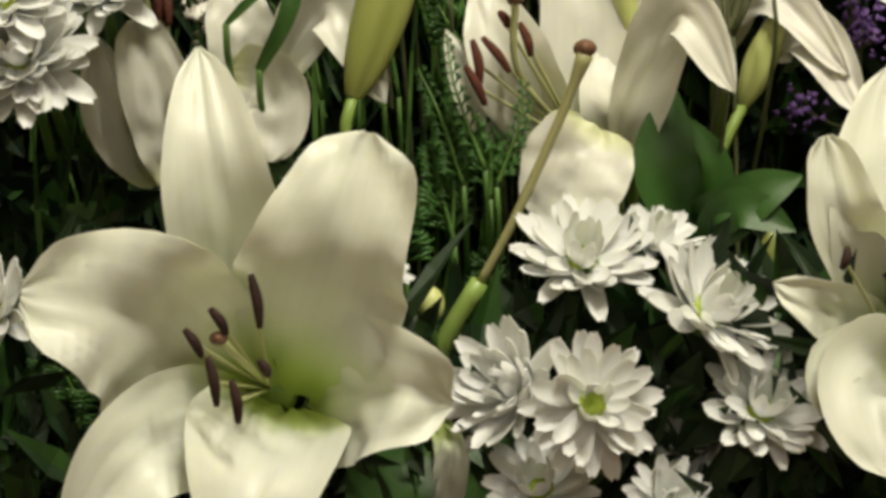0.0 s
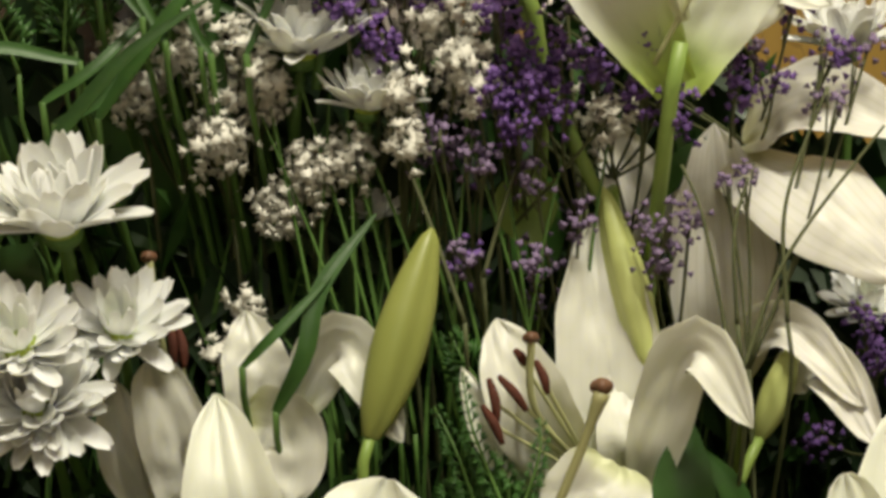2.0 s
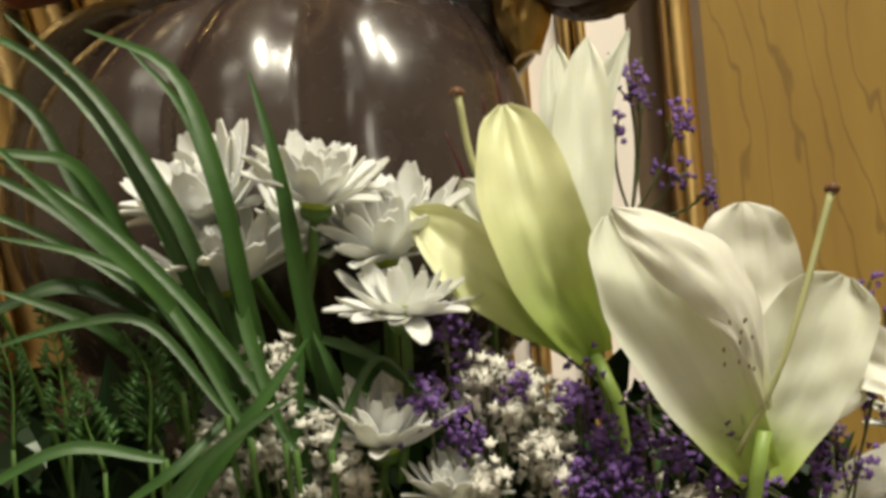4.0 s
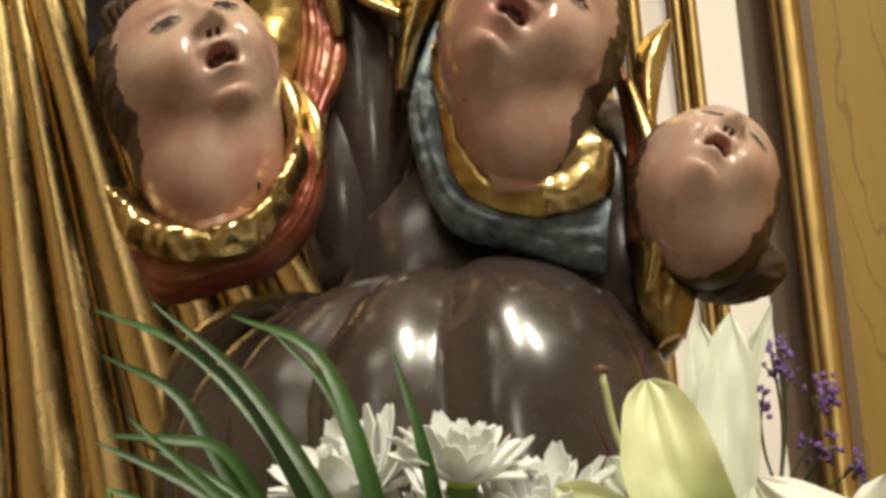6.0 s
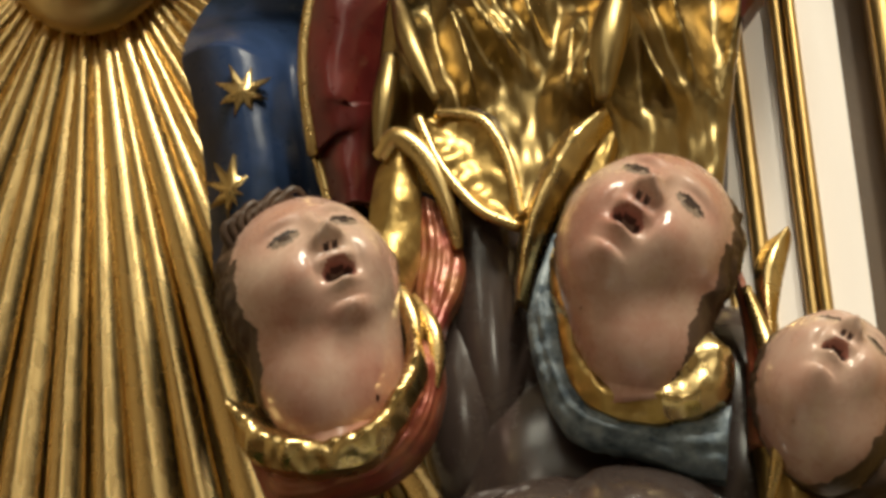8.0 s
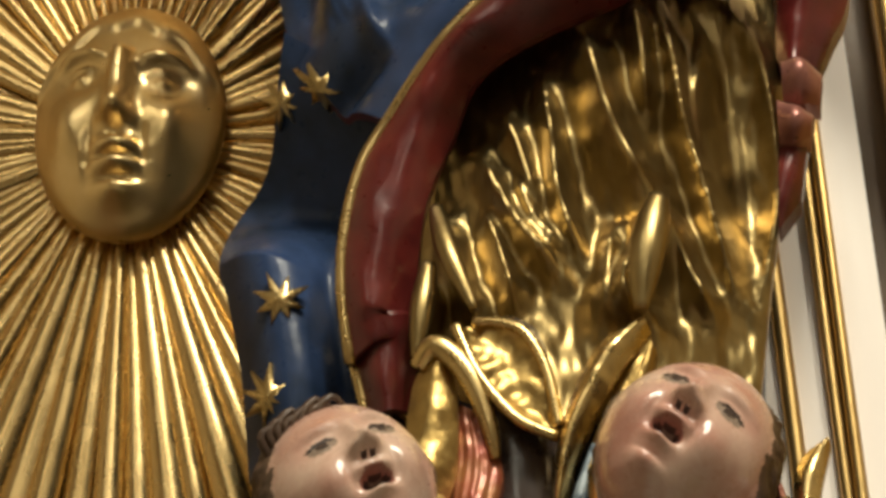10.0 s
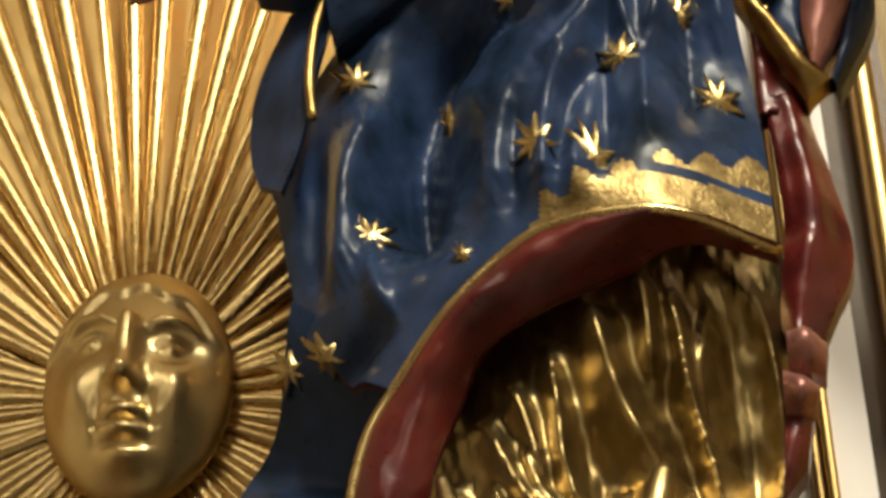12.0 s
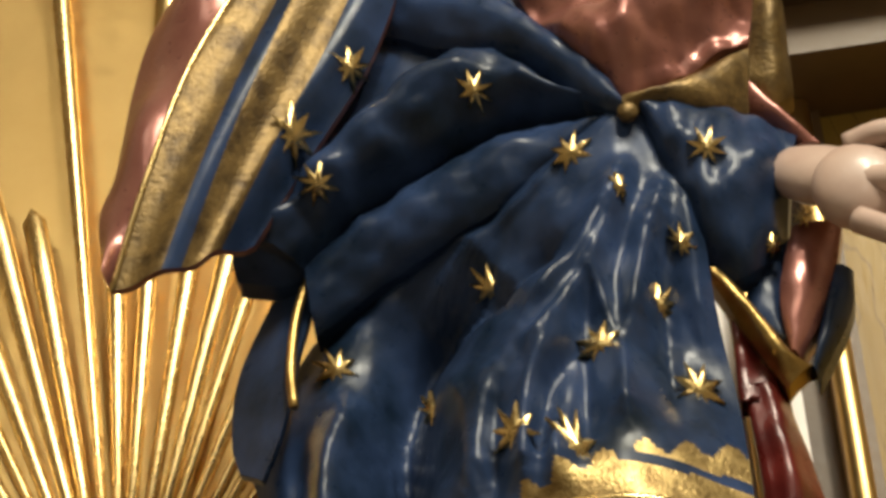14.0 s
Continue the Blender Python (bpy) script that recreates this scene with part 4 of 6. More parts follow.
feather(c, [(-0.098, 1.742, 2.058), (-0.108, 1.738, 2.032), (-0.117, 1.730, 2.002)], [(-0.086, 1.744, 2.060), (-0.090, 1.740, 2.036), (-0.098, 1.730, 2.006)], 0.004, FEATHER_BLUE, 24, 14, 3, 0.010, 0.003)
feather(c, [(-0.100, 1.722, 2.034), (-0.099, 1.712, 2.004), (-0.092, 1.708, 1.984)], [(-0.084, 1.724, 2.040), (-0.083, 1.714, 2.008), (-0.084, 1.710, 1.988)], 0.010, GOLD, 24, 12, 1, 0.010, 0.002)
feather(c, [(-0.098, 1.718, 2.021), (-0.097, 1.710, 1.984), (-0.093, 1.706, 1.951), (-0.078, 1.704, 1.928), (-0.049, 1.704, 1.917), (-0.034, 1.706, 1.918)],
        [(-0.085, 1.720, 2.021), (-0.081, 1.715, 1.984), (-0.073, 1.712, 1.960), (-0.056, 1.710, 1.947), (-0.041, 1.710, 1.950), (-0.036, 1.712, 1.952)], 0.007, GOLD_OLD, 60, 20, 1, 0.014, 0.004)
feather(c, [(-0.040, 1.706, 1.918), (-0.022, 1.704, 1.918), (-0.002, 1.706, 1.929), (0.004, 1.712, 1.950)], [(-0.040, 1.708, 1.950), (-0.027, 1.706, 1.964), (-0.012, 1.708, 1.974), (0.001, 1.714, 1.960)], 0.010, GOLD, 36, 18, 2, 0.014, 0.003)
feather(c, [(-0.117, 1.732, 2.006), (-0.115, 1.728, 1.972), (-0.106, 1.724, 1.938), (-0.090, 1.722, 1.917), (-0.057, 1.724, 1.905), (-0.032, 1.728, 1.893), (-0.009, 1.730, 1.887)],
        [(-0.098, 1.724, 2.016), (-0.095, 1.718, 1.979), (-0.090, 1.714, 1.950), (-0.072, 1.712, 1.928), (-0.046, 1.712, 1.920), (-0.023, 1.714, 1.919), (-0.001, 1.716, 1.926)], 0.006, FEATHER_BLUE, 90, 16, 3, 0.012, 0.006)
tagged(c.make("winged_head"), "carved winged head, painted, gilded and blue wings", "statue", "winged heads on the cloud")

c = Form()
head(c, (0.055, 1.715, 1.931), (0.42, -0.78, 0.46), (0.48, 0.6, 0.64), 0.83, (0.054, 1.722, 1.908), (0.036, 0.036, 0.040))
c.tube([(0.053, 1.735, 1.935), (0.052, 1.735, 1.906), (0.044, 1.740, 1.882)], lambda s: 0.037 - 0.006 * s, SKIN, 18, 14)
c.blob((0.066, 1.742, 1.884), (0.032, 0.024, 0.020), HAIR, rows=24, cols=32, shape=lambda d, p: p * (1 + 0.14 * noise.noise(d * 5)))
c.tube([(0.016, 1.728, 2.004), (0.024, 1.716, 1.961), (0.027, 1.712, 1.929), (0.024, 1.712, 1.894), (0.015, 1.718, 1.866)], lambda s: 0.0028 + 0.004 * math.sin(math.pi * s), GOLD, 10, 40)
feather(c, [(0.044, 1.757, 2.052), (0.028, 1.755, 2.040), (0.021, 1.752, 2.014), (0.027, 1.745, 1.970)], [(0.047, 1.755, 2.047), (0.037, 1.750, 2.014), (0.031, 1.748, 1.985), (0.031, 1.745, 1.966)], 0.005, GOLD, 30, 12, 1, 0.010, 0.001)
feather(c, [(0.006, 1.742, 2.030), (0.011, 1.738, 1.986), (0.010, 1.734, 1.950), (0.006, 1.734, 1.906)], [(0.014, 1.736, 2.020), (0.023, 1.728, 1.976), (0.024, 1.724, 1.940), (0.020, 1.726, 1.900)], 0.006, FEATHER_RED, 40, 14, 3, 0.010, 0.002)
feather(c, [(0.008, 1.738, 1.904), (0.010, 1.740, 1.868), (0.018, 1.745, 1.842)], [(0.030, 1.730, 1.910), (0.043, 1.735, 1.875), (0.035, 1.745, 1.848)], 0.010, GOLD_OLD, 24, 14, 2, 0.010, 0.003)
tagged(c.make("winged_head"), "smaller carved winged head, gilded wing beside it", "statue", "winged heads on the cloud")

# ---- flowers ----
def lily_material(name, colour, throat, reach, vein=0.05):
    """Petal skin: green at the root, paling outwards, with fine veins along it."""
    m = material(name, colour, tuple(q * 0.93 for q in colour), 0.42, 0.0, 24, 150, 0.08, 0.8, 0.0, 0.45)
    t = m.node_tree
    b = t.nodes["Principled BSDF"]
    base = b.inputs["Base Color"].links[0].from_socket
    run, side = t.nodes.new("ShaderNodeAttribute"), t.nodes.new("ShaderNodeAttribute")
    run.attribute_name, side.attribute_name = "run", "side"
    span = t.nodes.new("ShaderNodeMapRange")
    span.interpolation_type = "SMOOTHSTEP"
    span.inputs["From Min"].default_value, span.inputs["From Max"].default_value = 0.04, reach
    span.inputs["To Min"].default_value, span.inputs["To Max"].default_value = 1.0, 0.0
    t.links.new(run.outputs["Fac"], span.inputs["Value"])
    mx = t.nodes.new("ShaderNodeMix")
    mx.data_type = "RGBA"
    mx.inputs[7].default_value = (*throat, 1)
    t.links.new(span.outputs[0], mx.inputs[0])
    t.links.new(base, mx.inputs[6])
    wave = t.nodes.new("ShaderNodeMath")
    wave.operation = "MULTIPLY"
    wave.inputs[1].default_value = 34.0
    t.links.new(side.outputs["Fac"], wave.inputs[0])
    sine = t.nodes.new("ShaderNodeMath")
    sine.operation = "SINE"
    t.links.new(wave.outputs[0], sine.inputs[0])
    lines = t.nodes.new("ShaderNodeMapRange")
    lines.inputs["From Min"].default_value, lines.inputs["From Max"].default_value = 0.55, 1.0
    lines.inputs["To Min"].default_value, lines.inputs["To Max"].default_value = 0.0, vein
    t.links.new(sine.outputs[0], lines.inputs["Value"])
    mv = t.nodes.new("ShaderNodeMix")
    mv.data_type = "RGBA"
    mv.inputs[7].default_value = (0.52, 0.52, 0.30, 1)
    t.links.new(lines.outputs[0], mv.inputs[0])
    t.links.new(mx.outputs[2], mv.inputs[6])
    t.links.new(mv.outputs[2], b.inputs["Base Color"])
    return m


PETAL = lily_material("lily_petal", (0.80, 0.83, 0.69), (0.46, 0.60, 0.14), 0.40)
PETAL_GREEN = lily_material("greenish_lily_petal", (0.76, 0.79, 0.46), (0.36, 0.52, 0.10), 0.75)
PETAL_OLD = lily_material("veined_lily_petal", (0.86, 0.84, 0.75), (0.68, 0.68, 0.44), 0.3, 0.22)
DAISY = material("daisy_petal", (0.90, 0.91, 0.89), (0.82, 0.84, 0.81), 0.5, 0.0, 40, 300, 0.12, 0.6, 0.0, 0.35, each=0.05)
DISC = material("green_daisy_heart", (0.5, 0.6, 0.08), (0.3, 0.42, 0.04), 0.6, 0.0, 200, 600, 0.8)
STEM = material("green_stem", (0.12, 0.24, 0.05), (0.07, 0.15, 0.03), 0.45, 0.0, 40, 240, 0.2)
STEM_PALE = material("pale_green_stem", (0.30, 0.42, 0.10), (0.22, 0.34, 0.07), 0.42, 0.0, 40, 240, 0.2)
LEAF = material("green_leaf", (0.06, 0.15, 0.03), (0.03, 0.09, 0.018), 0.36, 0.0, 30, 200, 0.25, 0.6, 0.0, 0.0, each=0.25)
LEAF_FRESH = material("fresh_green_leaf", (0.040, 0.112, 0.016), (0.020, 0.062, 0.009), 0.46, 0.0, 30, 200, 0.25, 0.6, 0.0, 0.0, each=0.25)
# dark green taken near black: holds the shade deep between the flowers
LEAF_SHADED = material("shaded_foliage", (0.020, 0.050, 0.014), (0.008, 0.024, 0.007), 0.55, 0.0, 40, 200, 0.25)
BUD = material("lily_bud", (0.33, 0.36, 0.10), (0.24, 0.28, 0.06), 0.4, 0.0, 14, 160, 0.15, 0.7, 0.0, 0.1)
BUD_PALE = material("pale_lily_bud", (0.66, 0.70, 0.30), (0.46, 0.54, 0.14), 0.4, 0.0, 14, 160, 0.15, 0.7, 0.0, 0.1)
STYLE = material("pale_style_skin", (0.52, 0.53, 0.28), (0.42, 0.44, 0.2), 0.45)
THROAT_GREEN = material("green_throat", (0.30, 0.44, 0.07), (0.2, 0.34, 0.04), 0.5)
PETAL_PLAIN = lily_material("white_lily_petal", (0.82, 0.82, 0.71), (0.70, 0.74, 0.44), 0.28)
ANTHER = material("dark_brown_pollen", (0.045, 0.016, 0.010), (0.02, 0.008, 0.006), 0.8, 0.0, 200, 600, 0.6)
RUST = material("rust_pollen", (0.12, 0.03, 0.014), (0.06, 0.014, 0.008), 0.8, 0.0, 200, 600, 0.6)
STIGMA = material("pinkish_stigma", (0.20, 0.10, 0.055), (0.12, 0.055, 0.03), 0.5)
PURPLE = material("purple_statice", (0.25, 0.125, 0.44), (0.11, 0.055, 0.23), 0.6, 0.0, 300, 900, 0.4)
MAUVE = material("faded_mauve_statice", (0.30, 0.22, 0.38), (0.17, 0.12, 0.21), 0.7, 0.0, 300, 900, 0.4)
STATICE = material("white_statice", (0.88, 0.86, 0.79), (0.70, 0.68, 0.60), 0.65, 0.0, 300, 900, 0.4)
TWIG = material("dry_green_twig", (0.13, 0.15, 0.06), (0.08, 0.09, 0.04), 0.6)
SPIKE = material("dark_red_spike", (0.11, 0.015, 0.03), (0.06, 0.01, 0.02), 0.4)
SPOT = material("brown_speck", (0.16, 0.09, 0.04), None, 0.6)
FLOOR_Z = 1.1


def petal_form(base, mid, tip, width, face=(0, -1, 0), cup=0.25, ruffle=0.0, mat=PETAL, blunt=0.5, late=0.85, rows=24, cols=15, seed=0):
    """A tepal along a bowed spine, cupped across, with a raised midrib, thin but with two sides."""
    sp = even([base, mid, tip], rows)
    t = np.gradient(sp, axis=0)
    t /= np.linalg.norm(t, axis=1)[:, None]
    fc = np.array(face, float)
    across = np.cross(t, fc)
    across /= np.linalg.norm(across, axis=1)[:, None] + 1e-9
    nrm = np.cross(across, t)
    s = np.linspace(0, 1, rows)
    w = width * 0.5 * np.clip(np.sin(math.pi * np.clip(s, 0, 1) ** late * 0.93 + 0.12), 0.03, 1) ** (0.9 - 0.48 * blunt)
    w[-1] *= 0.10 + 0.32 * blunt * blunt
    w[-2] *= 0.72 + 0.2 * blunt
    u = np.linspace(-1, 1, cols)
    wob = np.array([[ruffle * (math.sin(11 * a + 2 * b + seed) + 0.7 * math.sin(23 * a + seed * 2 + 3 * b)) * abs(b) ** 2 * min(1, 2.2 * a) for b in u] for a in s])
    h = -cup * w[:, None] * (u[None] ** 2) + 0.06 * w[:, None] * np.exp(-(u[None] / 0.14) ** 2) + wob + 0.010 * w[:, None] * np.sin(17 * u[None] + 3 * s[:, None])
    rim = np.array([[1 + (0.10 + 14 * ruffle) * noise.noise(Vector((q * 4.5, 3 * np.sign(k) + seed, 0.5))) * abs(k) for k in u] for q in s])
    g = sp[:, None] + across[:, None] * (u[None, :, None] * w[:, None, None] * rim[..., None]) + nrm[:, None] * h[..., None] * -1.0
    edge = np.array([[(0.003 + 0.05 * ruffle) * noise.noise(Vector((a * 7, b * 3, seed))) for b in u] for a in s])
    g = g + nrm[:, None] * edge[..., None]
    f = Form()
    f.slab(g, mat, 0.0011)
    ring = [(i, 0) for i in range(rows)] + [(rows - 1, j) for j in range(1, cols)] + [(i, cols - 1) for i in range(rows - 2, -1, -1)] + [(0, j) for j in range(cols - 2, 0, -1)]
    order = [(i, j) for i in range(rows) for j in range(cols)] * 2 + ring * 2
    f.run = [i / (rows - 1) for i, j in order]
    f.side = [u[j] for i, j in order]
    return f


def part(name, form, parent, label=""):
    ob = form.make(name, parent, label)
    if form.run:
        ob.data.attributes.new("run", "FLOAT", "POINT").data.foreach_set("value", form.run)
        ob.data.attributes.new("side", "FLOAT", "POINT").data.foreach_set("value", form.side)
    ob.matrix_parent_inverse = parent.matrix_world.inverted() if parent.parent is None else Matrix()
    return ob


def thing(name, label, category, group=""):
    return tagged(new(name), label, category, group)


def stem_to(form, p, way, mat=STEM, r=0.0032, deep=0.10, ground=FLOOR_Z):
    """A stem from p that leads away, bends back among the leaves and runs down to the ledge."""
    p, way = Vector(p), Vector(way)
    q = p + way
    back = Vector((q.x * 0.85, max(q.y + deep, 1.62), max(ground + 0.12, q.z - 0.15)))
    if back.z > q.z - 0.02:
        back.z = q.z - 0.05
    foot = Vector((back.x * 0.8, back.y + 0.03, ground))
    form.tube([p, q, back, foot], r, mat, 7, 22)


def lily(label, petals, stamens=(), pistil=None, stem=None, group="lilies", stem_mat=STEM_PALE):
    ob = thing("lily", label, "lily", group)
    for i, p in enumerate(petals):
        part("petal", petal_form(*p[:4], **(p[4] if len(p) > 4 else {}), seed=i * 3.1), ob)
    for root, knee, tip, size, mat in stamens:
        f = Form()
        f.tube([root, knee, tip[0]], 0.0010, STYLE, 6, 14)
        part("filament", f, ob)
        f = Form()
        f.tube([tip[1], ((Vector(tip[1]) + Vector(tip[2])) / 2 + Vector((0.001, -0.0015, 0))), tip[2]], lambda s: size * (0.55 + 0.45 * math.sin(math.pi * s)), mat, 8, 12)
        part("anther", f, ob, "dark pollen-covered anther")
    if pistil:
        f = Form()
        f.tube(pistil, lambda s: 0.0014 + 0.0007 * s, STYLE, 8, 18)
        part("style", f, ob)
        f = Form()
        f.blob(Vector(pistil[-1]), (0.0040, 0.0036, 0.0028), STIGMA, shape=lambda n, p: p * (1 + 0.18 * math.sin(3 * math.atan2(n.y, n.x))))
        part("stigma", f, ob, "three-lobed pinkish brown stigma")
    if stem:
        f = Form()
        stem_to(f, stem[0], stem[1], stem_mat, 0.0042)
        part("stem", f, ob)
    return ob


def up_stamens(root, tips, mat, size=0.0026, lean=(0.0, 0.0, 0.012)):
    """Filaments from the throat to anthers, each given by its two ends."""
    out = []
    for a, b in tips:
        m = (Vector(a) + Vector(b)) / 2
        knee = (Vector(root) + m) / 2 + Vector((0, -0.004, 0))
        out.append((root, knee, (m + Vector((0, 0.0015, 0)), a, b), size, mat))
    return out


# the wide open lily at the front
root = (-0.087, 1.525, 1.254)
open_lily = lily("wide open white lily with a green throat", [
    ((-0.094, 1.525, 1.254), (-0.104, 1.455, 1.352), (-0.112, 1.475, 1.419), 0.056, dict(cup=0.35)),
    ((-0.103, 1.520, 1.252), (-0.147, 1.445, 1.294), (-0.195, 1.430, 1.305), 0.088, dict(cup=0.25, ruffle=0.007, blunt=1)),
    ((-0.098, 1.520, 1.246), (-0.143, 1.445, 1.230), (-0.179, 1.440, 1.190), 0.058, dict(cup=0.3)),
    ((-0.071, 1.525, 1.250), (-0.028, 1.465, 1.253), (0.001, 1.470, 1.244), 0.076, dict(cup=0.3, ruffle=0.003)),
    ((-0.079, 1.520, 1.253), (-0.052, 1.447, 1.320), (-0.033, 1.450, 1.374), 0.080, dict(cup=0.25, ruffle=0.008, blunt=1)),
    ((-0.081, 1.515, 1.245), (-0.089, 1.440, 1.220), (-0.099, 1.425, 1.174), 0.078, dict(cup=0.35)),
], up_stamens(root, [((-0.089, 1.430, 1.310), (-0.086, 1.435, 1.285)), ((-0.108, 1.425, 1.295), (-0.101, 1.430, 1.283)), ((-0.120, 1.425, 1.286), (-0.113, 1.430, 1.273)),
                     ((-0.110, 1.425, 1.273), (-0.107, 1.430, 1.250)), ((-0.099, 1.420, 1.262), (-0.097, 1.425, 1.242)), ((-0.088, 1.450, 1.270), (-0.084, 1.452, 1.262))], ANTHER),
     [root, (-0.096, 1.460, 1.269), (-0.105, 1.430, 1.281)], ((-0.086, 1.530, 1.251), (0.005, 0.05, -0.03)))
f = Form()
f.blob((-0.086, 1.527, 1.252), (0.012, 0.006, 0.012), THROAT_GREEN)
part("throat", f, open_lily)
# the tall lily behind it with rust red anthers
root = (0.074, 1.600, 1.368)
lily("white lily with rust red anthers seen from the side", [
    ((0.080, 1.605, 1.365), (0.081, 1.600, 1.432), (0.080, 1.610, 1.505), 0.054, dict(mat=PETAL_PLAIN, cup=0.3)),
    ((0.058, 1.600, 1.369), (0.038, 1.570, 1.412), (0.025, 1.580, 1.455), 0.044, dict(mat=PETAL_PLAIN, cup=0.25)),
    ((0.046, 1.600, 1.367), (0.021, 1.575, 1.390), (0.006, 1.575, 1.431), 0.018, dict(mat=PETAL_PLAIN, cup=0.2)),
    ((0.093, 1.600, 1.358), (0.121, 1.560, 1.433), (0.149, 1.550, 1.391), 0.034, dict(mat=PETAL_PLAIN, cup=0.45)),
    ((0.080, 1.565, 1.378), (0.069, 1.555, 1.359), (0.053, 1.555, 1.329), 0.055, dict(mat=PETAL_PLAIN, cup=0.35, blunt=1)),
    ((0.090, 1.600, 1.370), (0.091, 1.590, 1.393), (0.094, 1.610, 1.429), 0.04, dict(mat=PETAL_PLAIN, cup=0.3)),
], up_stamens(root, [((0.033, 1.555, 1.437), (0.037, 1.555, 1.429)), ((0.043, 1.555, 1.431), (0.048, 1.555, 1.414)), ((0.024, 1.550, 1.424), (0.037, 1.550, 1.406)),
                     ((0.019, 1.550, 1.423), (0.022, 1.550, 1.401)), ((0.015, 1.550, 1.410), (0.024, 1.550, 1.390))], RUST),
     [root, (0.042, 1.560, 1.406), (0.041, 1.545, 1.442)], ((0.085, 1.610, 1.365), (0.01, 0.05, -0.06)))
# the lily half hidden behind the open one
root = (-0.115, 1.600, 1.398)
lily("white lily half hidden among the stems", [
    ((-0.094, 1.600, 1.403), (-0.098, 1.585, 1.432), (-0.103, 1.590, 1.467), 0.036, dict(mat=PETAL_PLAIN, cup=0.3)),
    ((-0.086, 1.600, 1.406), (-0.054, 1.575, 1.446), (-0.026, 1.565, 1.394), 0.032, dict(mat=PETAL_PLAIN, cup=0.4)),
    ((-0.105, 1.585, 1.412), (-0.084, 1.565, 1.398), (-0.086, 1.565, 1.367), 0.040, dict(mat=PETAL_PLAIN, cup=0.5, blunt=1)),
    ((-0.131, 1.600, 1.359), (-0.141, 1.575, 1.407), (-0.153, 1.580, 1.443), 0.040, dict(mat=PETAL_PLAIN, cup=0.3, blunt=1)),
    ((-0.147, 1.610, 1.359), (-0.166, 1.585, 1.395), (-0.173, 1.585, 1.436), 0.03, dict(mat=PETAL_PLAIN, cup=0.3)),
], up_stamens((-0.135, 1.600, 1.417), [((-0.142, 1.580, 1.464), (-0.140, 1.580, 1.439)), ((-0.137, 1.580, 1.459), (-0.135, 1.580, 1.439))], RUST),
     [(-0.135, 1.600, 1.417), (-0.146, 1.580, 1.454), (-0.150, 1.575, 1.496)], ((-0.115, 1.600, 1.393), (-0.01, 0.04, -0.06)))
# the lily cut by the edge of the group
root = (0.223, 1.540, 1.254)
lily("white lily with a bright green throat", [
    ((0.216, 1.540, 1.288), (0.194, 1.490, 1.322), (0.185, 1.485, 1.365), 0.038, dict(cup=0.4, blunt=1)),
    ((0.218, 1.540, 1.263), (0.179, 1.490, 1.284), (0.157, 1.485, 1.296), 0.034, dict(cup=0.3)),
    ((0.217, 1.540, 1.254), (0.185, 1.485, 1.257), (0.177, 1.480, 1.231), 0.034, dict(cup=0.4)),
    ((0.221, 1.540, 1.265), (0.214, 1.495, 1.326), (0.222, 1.520, 1.399), 0.060, dict(cup=0.3)),
    ((0.225, 1.535, 1.251), (0.200, 1.475, 1.241), (0.209, 1.460, 1.201), 0.060, dict(cup=0.4)),
    ((0.232, 1.540, 1.259), (0.254, 1.500, 1.276), (0.274, 1.490, 1.280), 0.060, dict(cup=0.3)),
], up_stamens(root, [((0.191, 1.470, 1.311), (0.188, 1.470, 1.301)), ((0.214, 1.470, 1.278), (0.216, 1.470, 1.261))], ANTHER), None, ((0.227, 1.550, 1.251), (0.01, 0.05, -0.03)))
# the veined lily hanging over to the side
lily("fading white lily with veined and speckled petals", [
    ((0.147, 1.660, 1.415), (0.147, 1.635, 1.474), (0.149, 1.650, 1.558), 0.055, dict(mat=PETAL_OLD, cup=0.15, ruffle=0.003)),
    ((0.162, 1.660, 1.545), (0.192, 1.600, 1.515), (0.240, 1.590, 1.464), 0.068, dict(mat=PETAL_OLD, cup=-0.2, face=(0.2, -1, 0.3))),
    ((0.165, 1.660, 1.548), (0.198, 1.620, 1.562), (0.247, 1.600, 1.541), 0.050, dict(mat=PETAL_OLD, cup=0.3, face=(0.1, -1, 0.5))),
    ((0.141, 1.650, 1.433), (0.175, 1.600, 1.444), (0.211, 1.585, 1.399), 0.026, dict(mat=PETAL_OLD, cup=0.4)),
    ((0.117, 1.680, 1.491), (0.108, 1.660, 1.521), (0.094, 1.660, 1.561), 0.040, dict(mat=PETAL_OLD, cup=0.2)),
    ((0.172, 1.640, 1.419), (0.194, 1.600, 1.422), (0.215, 1.580, 1.379), 0.030, dict(mat=PETAL_OLD, cup=0.4)),
], (), None, ((0.150, 1.660, 1.421), (0.0, 0.03, -0.05)))
